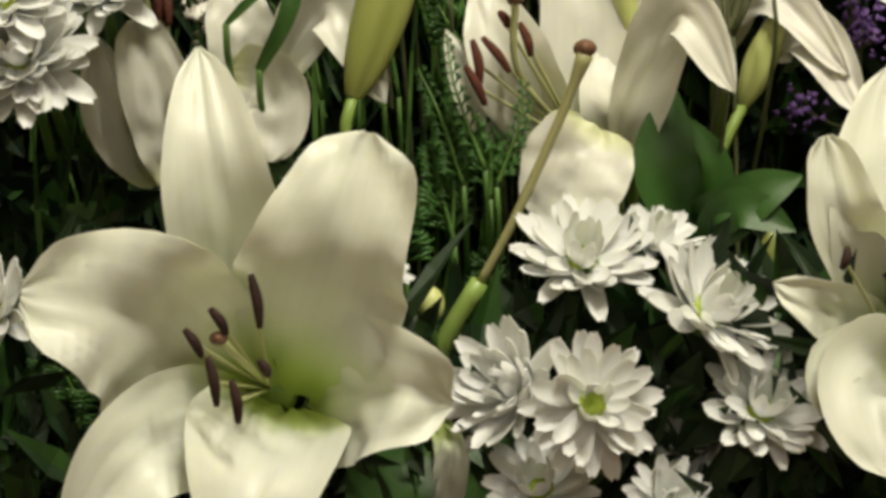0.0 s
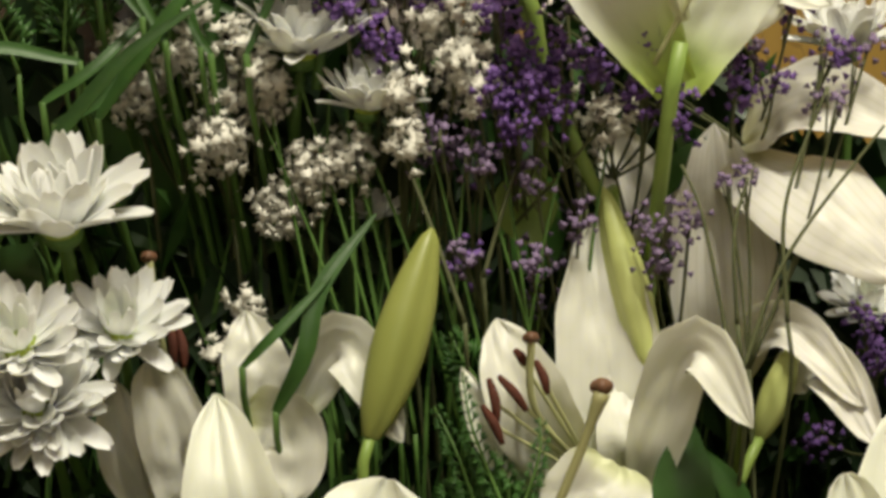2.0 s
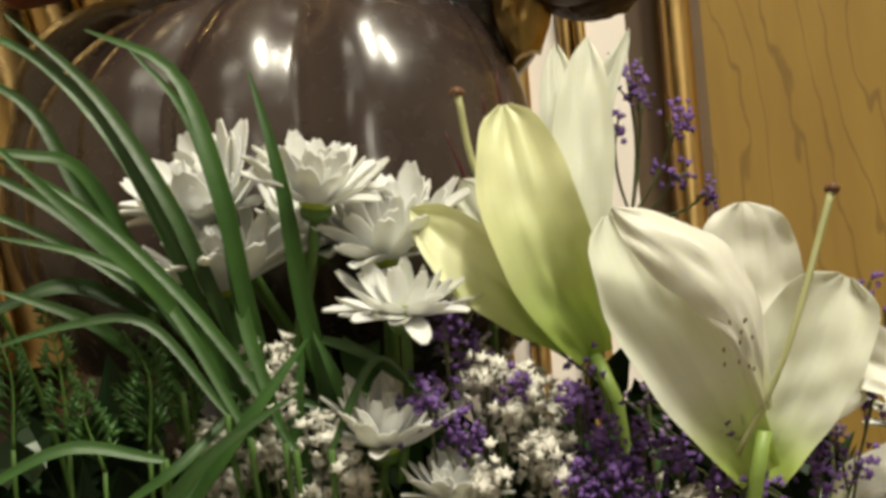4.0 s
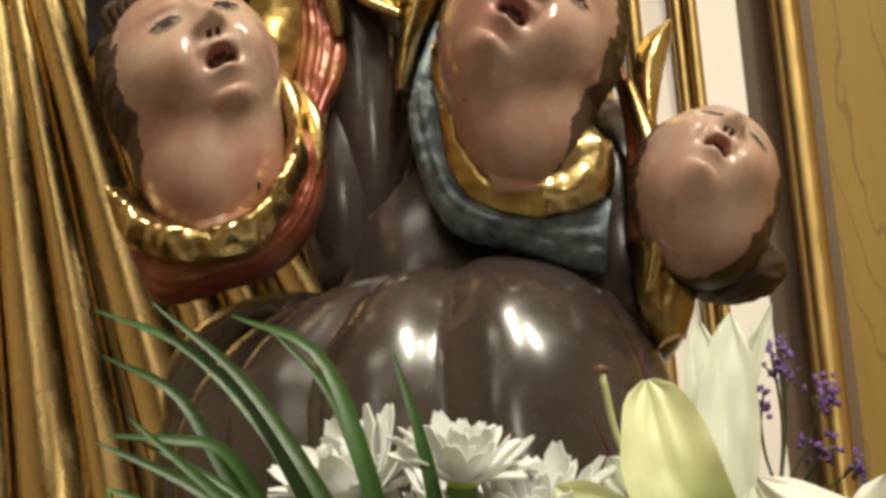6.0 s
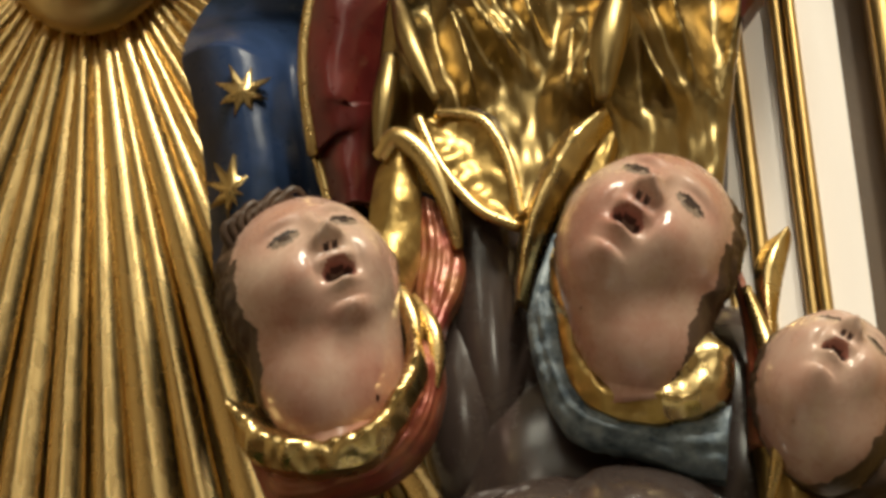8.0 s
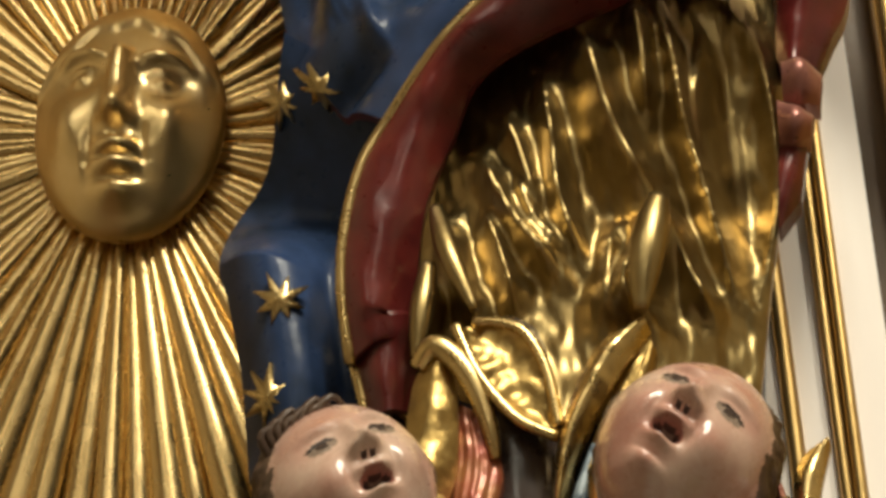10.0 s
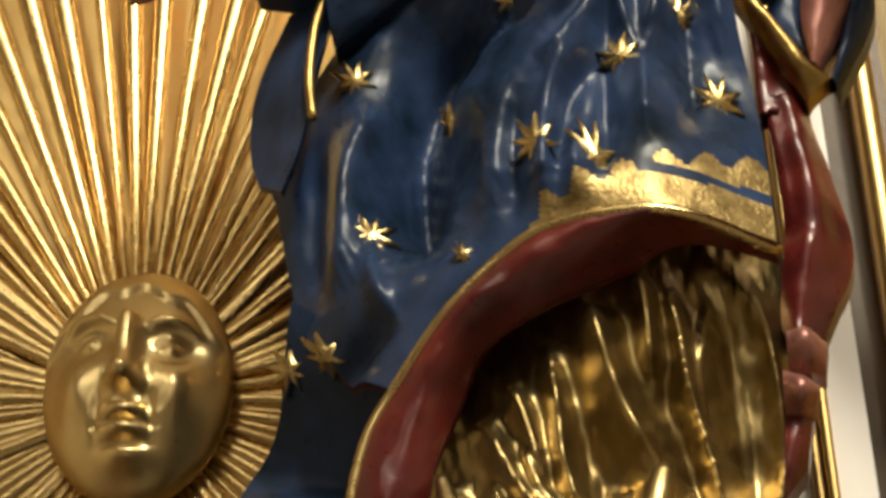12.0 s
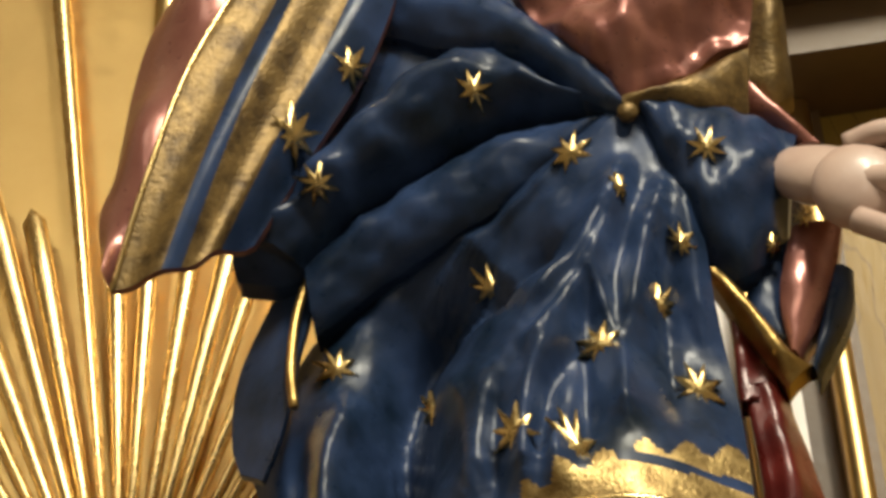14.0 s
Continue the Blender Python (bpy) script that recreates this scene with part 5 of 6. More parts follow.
# the lily opening before the panel
root = (0.112, 1.560, 1.578)
lily("white lily with small dark specks opening sideways", [
    ((0.123, 1.575, 1.568), (0.087, 1.550, 1.633), (0.056, 1.545, 1.704), 0.056, dict(late=1.5, mat=PETAL, cup=0.5, blunt=1)),
    ((0.129, 1.550, 1.598), (0.112, 1.515, 1.654), (0.056, 1.510, 1.700), 0.036, dict(late=1.5, mat=PETAL_PLAIN, cup=-0.5, ruffle=0.002, face=(0.45, -1, -0.2))),
    ((0.133, 1.600, 1.618), (0.130, 1.600, 1.667), (0.129, 1.595, 1.716), 0.056, dict(late=1.5, mat=PETAL_PLAIN, cup=0.2, blunt=1, ruffle=0.003)),
    ((0.124, 1.580, 1.568), (0.149, 1.565, 1.617), (0.175, 1.560, 1.666), 0.060, dict(late=1.5, mat=PETAL, cup=0.45, blunt=1, ruffle=0.002)),
    ((0.131, 1.600, 1.579), (0.179, 1.590, 1.625), (0.207, 1.580, 1.607), 0.040, dict(late=1.5, mat=PETAL_PLAIN, cup=0.3)),
], (), [root, (0.139, 1.540, 1.625), (0.170, 1.535, 1.707)], ((0.126, 1.555, 1.588), (-0.010, 0.02, -0.05)))
specks = thing("petal_specks", "tiny dark specks on a lily petal", "specks")
f = Form()
r = random.Random(5)
for _ in range(11):
    q = Vector((0.113, 1.512, 1.626)) + Vector((r.uniform(-0.008, 0.008), 0, r.uniform(-0.016, 0.014)))
    f.blob(q, (0.0006, 0.004, 0.0012), SPOT, rows=5, cols=6)
part("speck", f, specks)
# the greenish one standing upright beside it
root = (0.042, 1.600, 1.642)
lily("greenish white lily seen from behind", [
    ((0.045, 1.600, 1.641), (0.019, 1.560, 1.699), (0.007, 1.565, 1.771), 0.050, dict(late=1.25, cup=0.45, blunt=0.9, mat=PETAL_GREEN)),
    ((0.047, 1.610, 1.646), (0.045, 1.595, 1.723), (0.055, 1.600, 1.814), 0.034, dict(late=1.25, cup=0.4)),
    ((0.048, 1.615, 1.671), (0.055, 1.605, 1.762), (0.078, 1.600, 1.817), 0.016, dict(late=1.25, cup=0.3)),
    ((0.045, 1.605, 1.642), (-0.002, 1.580, 1.678), (-0.046, 1.580, 1.723), 0.040, dict(late=1.25, cup=0.4, mat=PETAL_GREEN)),
    ((0.039, 1.620, 1.655), (0.004, 1.610, 1.711), (-0.018, 1.610, 1.743), 0.040, dict(late=1.25, cup=0.3)),
    ((0.046, 1.620, 1.672), (0.039, 1.610, 1.764), (0.038, 1.610, 1.815), 0.026, dict(late=1.25, cup=0.3)),
], (), [root, (-0.006, 1.600, 1.734), (-0.017, 1.590, 1.786)], ((0.045, 1.600, 1.641), (0.012, 0.01, -0.05)))

# petal that hangs under the open lily
pet = thing("fallen_petal", "creamy lily petal hanging among the leaves", "petal")
part("petal", petal_form((-0.007, 1.540, 1.236), (0.000, 1.535, 1.216), (-0.006, 1.535, 1.177), 0.017, cup=0.4), pet)
f = Form()
f.tube([(-0.007, 1.540, 1.236), (-0.016, 1.560, 1.224), (-0.021, 1.600, 1.187), (-0.02, 1.62, FLOOR_Z)], 0.002, STEM, 6, 16)
part("stalk", f, pet)

# lone pistil on its green stalk
f = thing("lily_pistil", "bare lily pistil with pinkish stigma on a green stalk", "flower")
q = Form()
q.tube([(0.074, 1.530, 1.412), (0.059, 1.535, 1.378), (0.034, 1.540, 1.329), (0.018, 1.545, 1.302)], lambda s: 0.0024 + 0.0020 * max(0, 1 - 7 * s), material("pale_style", (0.36, 0.34, 0.16), (0.28, 0.28, 0.12), 0.45), 8, 24)
part("style", q, f)
q = Form()
q.blob((0.074, 1.530, 1.415), (0.0054, 0.0046, 0.0038), STIGMA, shape=lambda n, p: p * (1 + 0.2 * math.sin(3 * math.atan2(n.y, n.x))))
part("stigma", q, f, "pinkish brown stigma")
q = Form()
q.tube([(0.018, 1.545, 1.302), (0.003, 1.550, 1.280), (-0.007, 1.560, 1.258), (-0.011, 1.600, 1.216), (0.0, 1.64, FLOOR_Z)], lambda s: 0.0052 - 0.001 * s, STEM_PALE, 8, 24)
part("stalk", q, f)


def bud(base, tip, width, mat, label, way=(0, 0.02, -0.06)):
    ob = thing("lily_bud", label, "bud", "lily buds")
    b, t = Vector(base), Vector(tip)
    axis = (t - b)
    n = 22
    f = Form()
    turn = axis.to_track_quat("Z", "Y").to_matrix()
    rows = []
    for s in np.linspace(0, 1, n):
        r = width / 2 * (math.sin(math.pi * (0.06 + 0.90 * s ** 0.9)) ** 0.75)
        if s > 0.97:
            r *= 0.4
        rows.append([tuple(b + axis * s + turn @ Vector((r * (1 - 0.16 * abs(math.cos(1.5 * a + 0.9)) ** 6) * math.cos(a), r * (1 - 0.16 * abs(math.cos(1.5 * a + 0.9)) ** 6) * math.sin(a), 0))) for a in np.linspace(0, 2 * math.pi, 36, endpoint=False)])
    f.grid(np.array(rows), mat, wrap=True)
    part("bud", f, ob)
    f = Form()
    stem_to(f, b + axis * 0.03, way, STEM_PALE, 0.0030)
    part("stem", f, ob)
    return ob


bud((-0.042, 1.555, 1.397), (-0.005, 1.560, 1.501), 0.030, BUD, "plump olive green lily bud on its stem", (-0.006, 0.006, -0.035))
bud((0.105, 1.600, 1.419), (0.085, 1.610, 1.523), 0.022, BUD_PALE, "pale yellow green lily bud", (0.0, 0.03, -0.05))
bud((0.158, 1.610, 1.387), (0.179, 1.600, 1.436), 0.017, BUD_PALE, "slim pale lily bud", (-0.02, 0.005, -0.045))
bud((0.164, 1.610, 1.281), (0.171, 1.605, 1.323), 0.018, BUD, "small green lily bud low among the leaves", (0.0, 0.02, -0.05))
# stalk from which the upper bud grows
f = thing("flower_stalk", "bright green lily stalk", "stem")
q = Form()
q.tube([(0.048, 1.610, 1.626), (0.066, 1.610, 1.564), (0.083, 1.610, 1.516), (0.092, 1.630, 1.488), (0.09, 1.68, FLOOR_Z)], 0.0038, STEM_PALE, 7, 30)
part("stalk", q, f)

# ---- daisies ----
def small_petal(length, width, curl, notch):
    f = Form()
    rows, cols = 8, 5
    g = np.zeros((rows, cols, 3))
    for i, s in enumerate(np.linspace(0, 1, rows)):
        w = width / 2 * (0.35 + 0.65 * math.sin(math.pi * min(1, 0.15 + 0.72 * s))) * (0.5 if i == rows - 1 else 1)
        for j, u in enumerate(np.linspace(-1, 1, cols)):
            g[i, j] = (u * w, s * length - (notch * (1 - abs(u)) if i == rows - 1 else 0), curl * s * s * length + 0.35 * w * u * u)
    f.slab(g, DAISY, -0.0007, way=(0, 0, 1))
    return f.mesh("petal")


petal_kinds = [small_petal(0.030, 0.0098, 0.12, 0.001), small_petal(0.030, 0.0112, 0.30, 0.001), small_petal(0.026, 0.0100, 0.5, 0.0005), small_petal(0.032, 0.0105, -0.08, 0.0015)]
disc = Form()
disc.blob((0, 0, 0.001), (0.0085, 0.0085, 0.0055), DISC, rows=8, cols=14)
for i in range(46):
    r, a = 0.0080 * math.sqrt(i / 46), i * 2.39996
    disc.blob((r * math.cos(a), r * math.sin(a), 0.0055 - 40 * r * r), (0.0011, 0.0011, 0.0016), DISC, rows=4, cols=5)
disc_mesh = disc.mesh("disc")
calyx = Form()
calyx.blob((0, 0, -0.004), (0.0075, 0.0075, 0.0055), STEM, rows=8, cols=12)
calyx_mesh = calyx.mesh("calyx")


def daisy(seed, lifts, counts, label):
    """lifts: how steeply each ring of petals rises, from the outermost in."""
    r = random.Random(seed)
    ob = thing("daisy", label, "daisy", "white daisies")
    for k, (lift, n) in enumerate(zip(lifts, counts)):
        for i in range(n):
            o = new("petal", petal_kinds[r.choice((0, 1, 3)) if k == 0 else r.choice((0, 1)) if k == 1 else 2])
            o.parent = ob
            o.matrix_local = pose(0, 0, 0.0012 * k, 0, 0, 360 * i / n + r.uniform(-9, 9) + 180 / n * k) @ pose(0, 0.006 - 0.001 * k, 0, lift + r.uniform(-14, 14), r.uniform(-16, 16)) @ Matrix.Scale((1 - 0.12 * k) * r.uniform(0.86, 1.06), 4)
    for name, me in (("disc", disc_mesh), ("calyx", calyx_mesh)):
        o = new(name, me)
        o.parent = ob
    s = Form()
    s.tube([(0, 0, -0.006), (0.002, 0.001, -0.035), (0.006, -0.002, -0.075)], lambda q: 0.0026, STEM, 7, 12)
    s.make("stem", ob)
    return ob


DAISY_KINDS = {
    "open": daisy(1, (4, 20, 40), (19, 15, 8), "open white daisy with a green heart"),
    "full": daisy(2, (8, 27, 50), (19, 16, 11), "full white daisy with layered petals"),
    "cup": daisy(3, (33, 51, 68), (20, 17, 12), "half open white daisy with upright petals"),
}
used = set()


def put_daisy(kind, p, facing, diameter, spin=0):
    d = Vector(facing).normalized()
    m = Matrix.Translation(p) @ d.to_track_quat("Z", "Y").to_matrix().to_4x4() @ pose(0, 0, 0, 0, 0, spin) @ Matrix.Scale(diameter / {"open": 0.068, "full": 0.064, "cup": 0.055}[kind], 4)
    if kind in used:
        ob = copy_thing(DAISY_KINDS[kind], m)
        ob.matrix_basis = m
        return ob
    used.add(kind)
    DAISY_KINDS[kind].matrix_basis = m
    return DAISY_KINDS[kind]


for kind, p, facing, dia in (
        ("open", (0.067, 1.470, 1.242), (0.1, -1, 0.05), 0.066), ("cup", (0.033, 1.500, 1.249), (-0.5, -0.75, 0.3), 0.056), ("full", (0.068, 1.530, 1.310), (0.05, -0.8, 0.55), 0.066),
        ("full", (0.127, 1.520, 1.281), (0.5, -0.55, 0.55), 0.074), ("full", (0.107, 1.570, 1.318), (0.3, -0.5, 0.7), 0.046), ("full", (0.151, 1.520, 1.233), (0.35, -0.75, 0.45), 0.064),
        ("cup", (0.129, 1.550, 1.221), (-0.4, -0.75, 0.4), 0.050), ("full", (0.042, 1.500, 1.200), (-0.1, -0.8, 0.6), 0.056), ("cup", (0.103, 1.510, 1.191), (0.2, -0.9, 0.4), 0.036),
        ("open", (-0.203, 1.530, 1.421), (-0.15, -0.85, 0.4), 0.075), ("full", (-0.218, 1.520, 1.295), (-0.7, -0.6, 0.3), 0.055), ("open", (-0.035, 1.540, 1.313), (0.5, -0.5, 0.4), 0.040),
        ("full", (-0.211, 1.525, 1.450), (-0.1, -0.8, 0.55), 0.070), ("cup", (-0.191, 1.550, 1.512), (-0.05, -0.60, 0.78), 0.078), ("full", (-0.164, 1.555, 1.457), (0.05, -0.80, 0.55), 0.066), ("full", (-0.205, 1.530, 1.421), (-0.1, -0.8, 0.5), 0.066),
        ("cup", (-0.236, 1.600, 1.516), (-0.4, -0.5, 0.7), 0.055), ("cup", (-0.227, 1.620, 1.455), (-0.2, -0.3, 0.9), 0.035),
        ("open", (-0.052, 1.580, 1.666), (0.05, -0.36, 0.93), 0.080), ("cup", (-0.061, 1.620, 1.707), (-0.05, -0.48, 0.86), 0.084), ("cup", (-0.095, 1.585, 1.731), (0.15, -0.42, 0.9), 0.066),
        ("cup", (-0.148, 1.620, 1.696), (-0.1, -0.45, 0.88), 0.082), ("cup", (-0.153, 1.640, 1.741), (-0.35, -0.55, 0.75), 0.084), ("cup", (-0.100, 1.660, 1.724), (0.2, -0.5, 0.8), 0.068),
        ("cup", (-0.068, 1.600, 1.602), (0.1, -0.5, 0.85), 0.068), ("cup", (-0.035, 1.600, 1.570), (0.1, -0.4, 0.85), 0.050), ("cup", (0.224, 1.660, 1.597), (0.0, -0.35, 0.9), 0.055),
        ("cup", (-0.034, 1.640, 1.517), (0.0, -0.5, 0.8), 0.026), ("full", (0.228, 1.680, 1.457), (0.1, -0.7, 0.6), 0.05)):
    put_daisy(kind, p, facing, dia, (p[0] * 9173) % 360)

# closed daisy bud
ob = thing("daisy_bud", "closed pale daisy bud", "bud")
f = Form()
f.blob((-0.007, 1.530, 1.292), (0.0068, 0.0068, 0.0088), BUD_PALE, shape=lambda n, p: p * (1 + 0.05 * math.sin(9 * math.atan2(n.y, n.x))))
part("bud", f, ob)
f = Form()
f.tube([(-0.007, 1.530, 1.285), (-0.007, 1.540, 1.269), (-0.012, 1.580, 1.229), (-0.01, 1.63, FLOOR_Z)], 0.0022, STEM, 6, 16)
part("stem", f, ob)


# ---- statice sprigs ----
def floret_cluster(form, p, size, mat, n, r, petal=0.0026):
    for _ in range(n):
        o = Vector((r.gauss(0, 0.48), r.gauss(0, 0.4), r.gauss(0, 0.56))) * size
        c = Vector(p) + o
        d = (o + Vector((r.uniform(-0.5, 0.5), r.uniform(-0.8, 0.2), r.uniform(-0.2, 0.7))) * size).normalized()
        q = d.to_track_quat("Z", "Y").to_matrix()
        base = len(form.v)
        k = petal * r.uniform(0.7, 1.25) * (1.12 if mat is STATICE else 0.7)
        form.v.append(tuple(c))
        for i in range(10):
            a = math.pi * i / 5
            rr = k * (1.0 if i % 2 == 0 else 0.5)
            form.v.append(tuple(c + q @ Vector((rr * math.cos(a), rr * math.sin(a), k * 0.45 if i % 2 == 0 else k * 0.25))))
        form.v.append(tuple(c - d * k * (0.6 if mat is STATICE else 1.3)))
        for i in range(10):
            form.f.append((base, base + 1 + i, base + 1 + (i + 1) % 10))
            form.m.append(form.slot(mat))
            form.f.append((base + 11, base + 1 + (i + 1) % 10, base + 1 + i))
            form.m.append(form.slot(mat))


def sprig(label, root, clusters, mat, seed, n=34, petal=0.0032):
    """A branching stem from the ledge with a cluster of florets on each branch."""
    r = random.Random(seed)
    ob = thing("statice_sprig", label, "statice", "statice sprigs")
    stem = Form()
    root = Vector(root)
    foot = Vector((root.x * 0.9, root.y + 0.05, FLOOR_Z))
    stem.tube([root, (root + foot) / 2 + Vector((0.006, 0.01, 0)), foot], 0.0013, TWIG, 5, 14)
    for p, size in clusters:
        p = Vector(p)
        mid = root.lerp(p, 0.55) + Vector((r.uniform(-0.004, 0.004), 0.004, -0.004))
        stem.tube([root, mid, p], 0.0009, TWIG, 5, 10)
        for _ in range(2):
            q = p + Vector((r.uniform(-1, 1), r.uniform(-0.5, 0.5), r.uniform(-0.6, 1))) * size * 0.7
            stem.tube([mid.lerp(p, 0.6), q], 0.0006, TWIG, 4, 5)
    part("stem", stem, ob)
    for p, size in clusters:
        f = Form()
        floret_cluster(f, p, size, mat, max(8, int((1.7 if mat is STATICE else 0.95) * n * (size / 0.012) ** 1.5)), r, petal)
        tagged(part("flower_head", f, ob), kind="stuff")
    return ob


W, P_, M_ = STATICE, PURPLE, MAUVE
WL, PL, ML = "sprig of small white statice flowers", "sprig of purple statice flowers", "sprig of faded mauve statice"
sprig(WL, (-0.070, 1.660, 1.488), [((-0.047, 1.610, 1.546), 0.014), ((-0.066, 1.610, 1.543), 0.013), ((-0.084, 1.620, 1.521), 0.014), ((-0.066, 1.615, 1.529), 0.009)], W, 1)
sprig(WL, (-0.112, 1.670, 1.510), [((-0.116, 1.620, 1.562), 0.017), ((-0.092, 1.610, 1.589), 0.015), ((-0.108, 1.620, 1.587), 0.011), ((-0.098, 1.630, 1.620), 0.009)], W, 2)
sprig(WL, (-0.139, 1.680, 1.537), [((-0.131, 1.630, 1.608), 0.012), ((-0.125, 1.620, 1.632), 0.013), ((-0.155, 1.630, 1.591), 0.013), ((-0.164, 1.640, 1.615), 0.011)], W, 3)
sprig(WL, (-0.119, 1.680, 1.579), [((-0.124, 1.620, 1.651), 0.013), ((-0.123, 1.620, 1.627), 0.012), ((-0.132, 1.620, 1.603), 0.011), ((-0.120, 1.630, 1.616), 0.009)], W, 4)
sprig(WL, (-0.015, 1.660, 1.552), [((-0.016, 1.600, 1.634), 0.013), ((-0.002, 1.600, 1.615), 0.015), ((0.014, 1.600, 1.593), 0.016), ((0.015, 1.600, 1.578), 0.012), ((0.009, 1.600, 1.624), 0.011), ((-0.015, 1.620, 1.562), 0.012)], W, 5)
sprig(WL, (0.078, 1.660, 1.533), [((0.034, 1.600, 1.574), 0.010), ((0.086, 1.610, 1.557), 0.012), ((0.023, 1.600, 1.614), 0.010)], W, 6)
sprig(WL, (-0.104, 1.640, 1.444), [((-0.102, 1.600, 1.472), 0.009), ((-0.117, 1.600, 1.445), 0.010)], W, 7)
sprig(WL, (-0.098, 1.660, 1.545), [((-0.108, 1.600, 1.582), 0.013), ((-0.090, 1.600, 1.585), 0.015), ((-0.113, 1.600, 1.556), 0.016), ((-0.087, 1.610, 1.572), 0.010)], W, 8)
sprig(WL, (-0.155, 1.660, 1.561), [((-0.160, 1.610, 1.608), 0.010), ((-0.151, 1.610, 1.588), 0.012), ((-0.160, 1.620, 1.581), 0.008)], W, 9)
sprig(WL, (-0.063, 1.660, 1.518), [((-0.066, 1.600, 1.539), 0.014), ((-0.045, 1.600, 1.542), 0.014), ((-0.085, 1.610, 1.521), 0.014)], W, 10)
sprig(PL, (-0.003, 1.660, 1.551), [((-0.029, 1.590, 1.656), 0.012), ((-0.043, 1.585, 1.620), 0.0135), ((-0.019, 1.590, 1.643), 0.010), ((-0.028, 1.590, 1.599), 0.012), ((-0.001, 1.590, 1.624), 0.010)], P_, 11, 40)
sprig(PL, (0.035, 1.660, 1.536), [((0.033, 1.585, 1.614), 0.014), ((0.045, 1.585, 1.595), 0.014), ((0.057, 1.585, 1.579), 0.015), ((0.031, 1.590, 1.576), 0.014), ((0.042, 1.590, 1.557), 0.013), ((0.041, 1.600, 1.636), 0.012)], P_, 12, 27)
sprig(PL, (0.093, 1.660, 1.532), [((0.084, 1.590, 1.581), 0.013), ((0.097, 1.585, 1.571), 0.012), ((0.112, 1.585, 1.587), 0.012), ((0.117, 1.585, 1.566), 0.014), ((0.126, 1.585, 1.551), 0.010), ((0.062, 1.590, 1.568), 0.012)], P_, 13, 30)
sprig(PL, (0.162, 1.680, 1.529), [((0.157, 1.600, 1.569), 0.014), ((0.154, 1.600, 1.582), 0.010), ((0.178, 1.600, 1.573), 0.010), ((0.189, 1.600, 1.608), 0.010), ((0.212, 1.600, 1.586), 0.011)], P_, 14, 36)
sprig(PL, (0.073, 1.640, 1.721), [((0.076, 1.620, 1.798), 0.012), ((0.082, 1.620, 1.787), 0.010), ((0.066, 1.620, 1.769), 0.009), ((0.102, 1.620, 1.769), 0.012), ((0.098, 1.620, 1.740), 0.010), ((0.114, 1.620, 1.729), 0.008)], P_, 15, 30)
sprig(PL, (0.177, 1.700, 1.626), [((0.204, 1.680, 1.684), 0.008), ((0.217, 1.680, 1.668), 0.010), ((0.226, 1.680, 1.658), 0.008)], P_, 16, 20)
sprig(ML, (0.119, 1.640, 1.428), [((0.109, 1.580, 1.494), 0.015), ((0.127, 1.580, 1.502), 0.011), ((0.111, 1.580, 1.480), 0.012)], M_, 21, 36)
sprig(ML, (0.007, 1.660, 1.459), [((0.010, 1.600, 1.487), 0.012), ((0.000, 1.610, 1.551), 0.011), ((0.021, 1.620, 1.542), 0.009)], P_, 22, 30)
sprig(ML, (0.046, 1.670, 1.440), [((0.048, 1.620, 1.484), 0.013), ((0.074, 1.620, 1.509), 0.013), ((0.044, 1.620, 1.532), 0.011), ((0.046, 1.630, 1.467), 0.009)], M_, 23, 30)
sprig(ML, (0.154, 1.600, 1.423), [((0.157, 1.585, 1.521), 0.010), ((0.147, 1.585, 1.520), 0.006), ((0.207, 1.580, 1.559), 0.009), ((0.227, 1.600, 1.587), 0.011), ((0.206, 1.600, 1.588), 0.010)], M_, 24, 22)
sprig(PL, (0.227, 1.680, 1.377), [((0.226, 1.640, 1.427), 0.012), ((0.192, 1.640, 1.387), 0.012), ((0.221, 1.650, 1.449), 0.010), ((0.229, 1.660, 1.431), 0.012)], P_, 25, 36)
sprig(ML, (0.181, 1.680, 1.541), [((0.170, 1.620, 1.592), 0.009), ((0.202, 1.610, 1.564), 0.010), ((0.070, 1.620, 1.620), 0.010), ((0.074, 1.620, 1.595), 0.009), ((0.011, 1.640, 1.666), 0.009)], M_, 26, 30)
sprig(ML, (-0.011, 1.660, 1.467), [((-0.012, 1.630, 1.646), 0.010), ((-0.000, 1.610, 1.551), 0.013), ((0.008, 1.610, 1.544), 0.010)], M_, 27, 30)

sprig(WL, (-0.020, 1.640, 1.500), [((-0.001, 1.578, 1.612), 0.011), ((0.015, 1.578, 1.588), 0.011), ((-0.012, 1.578, 1.631), 0.011), ((-0.018, 1.578, 1.575), 0.011), ((-0.014, 1.578, 1.549), 0.011)], W, 31, 26, 0.0040)
sprig(WL, (0.030, 1.640, 1.500), [((0.088, 1.578, 1.554), 0.010), ((0.008, 1.578, 1.624), 0.010), ((0.020, 1.578, 1.573), 0.010)], W, 32, 26, 0.0040)
sprig(PL, (-0.030, 1.640, 1.540), [((-0.033, 1.572, 1.658), 0.010), ((-0.044, 1.572, 1.620), 0.010), ((-0.025, 1.572, 1.601), 0.010), ((-0.000, 1.572, 1.625), 0.010)], P_, 33, 34, 0.0038)
sprig(PL, (0.040, 1.640, 1.510), [((0.034, 1.572, 1.612), 0.011), ((0.044, 1.572, 1.594), 0.011), ((0.057, 1.572, 1.573), 0.011), ((0.028, 1.572, 1.572), 0.011), ((0.042, 1.572, 1.553), 0.011)], P_, 34, 34, 0.0038)
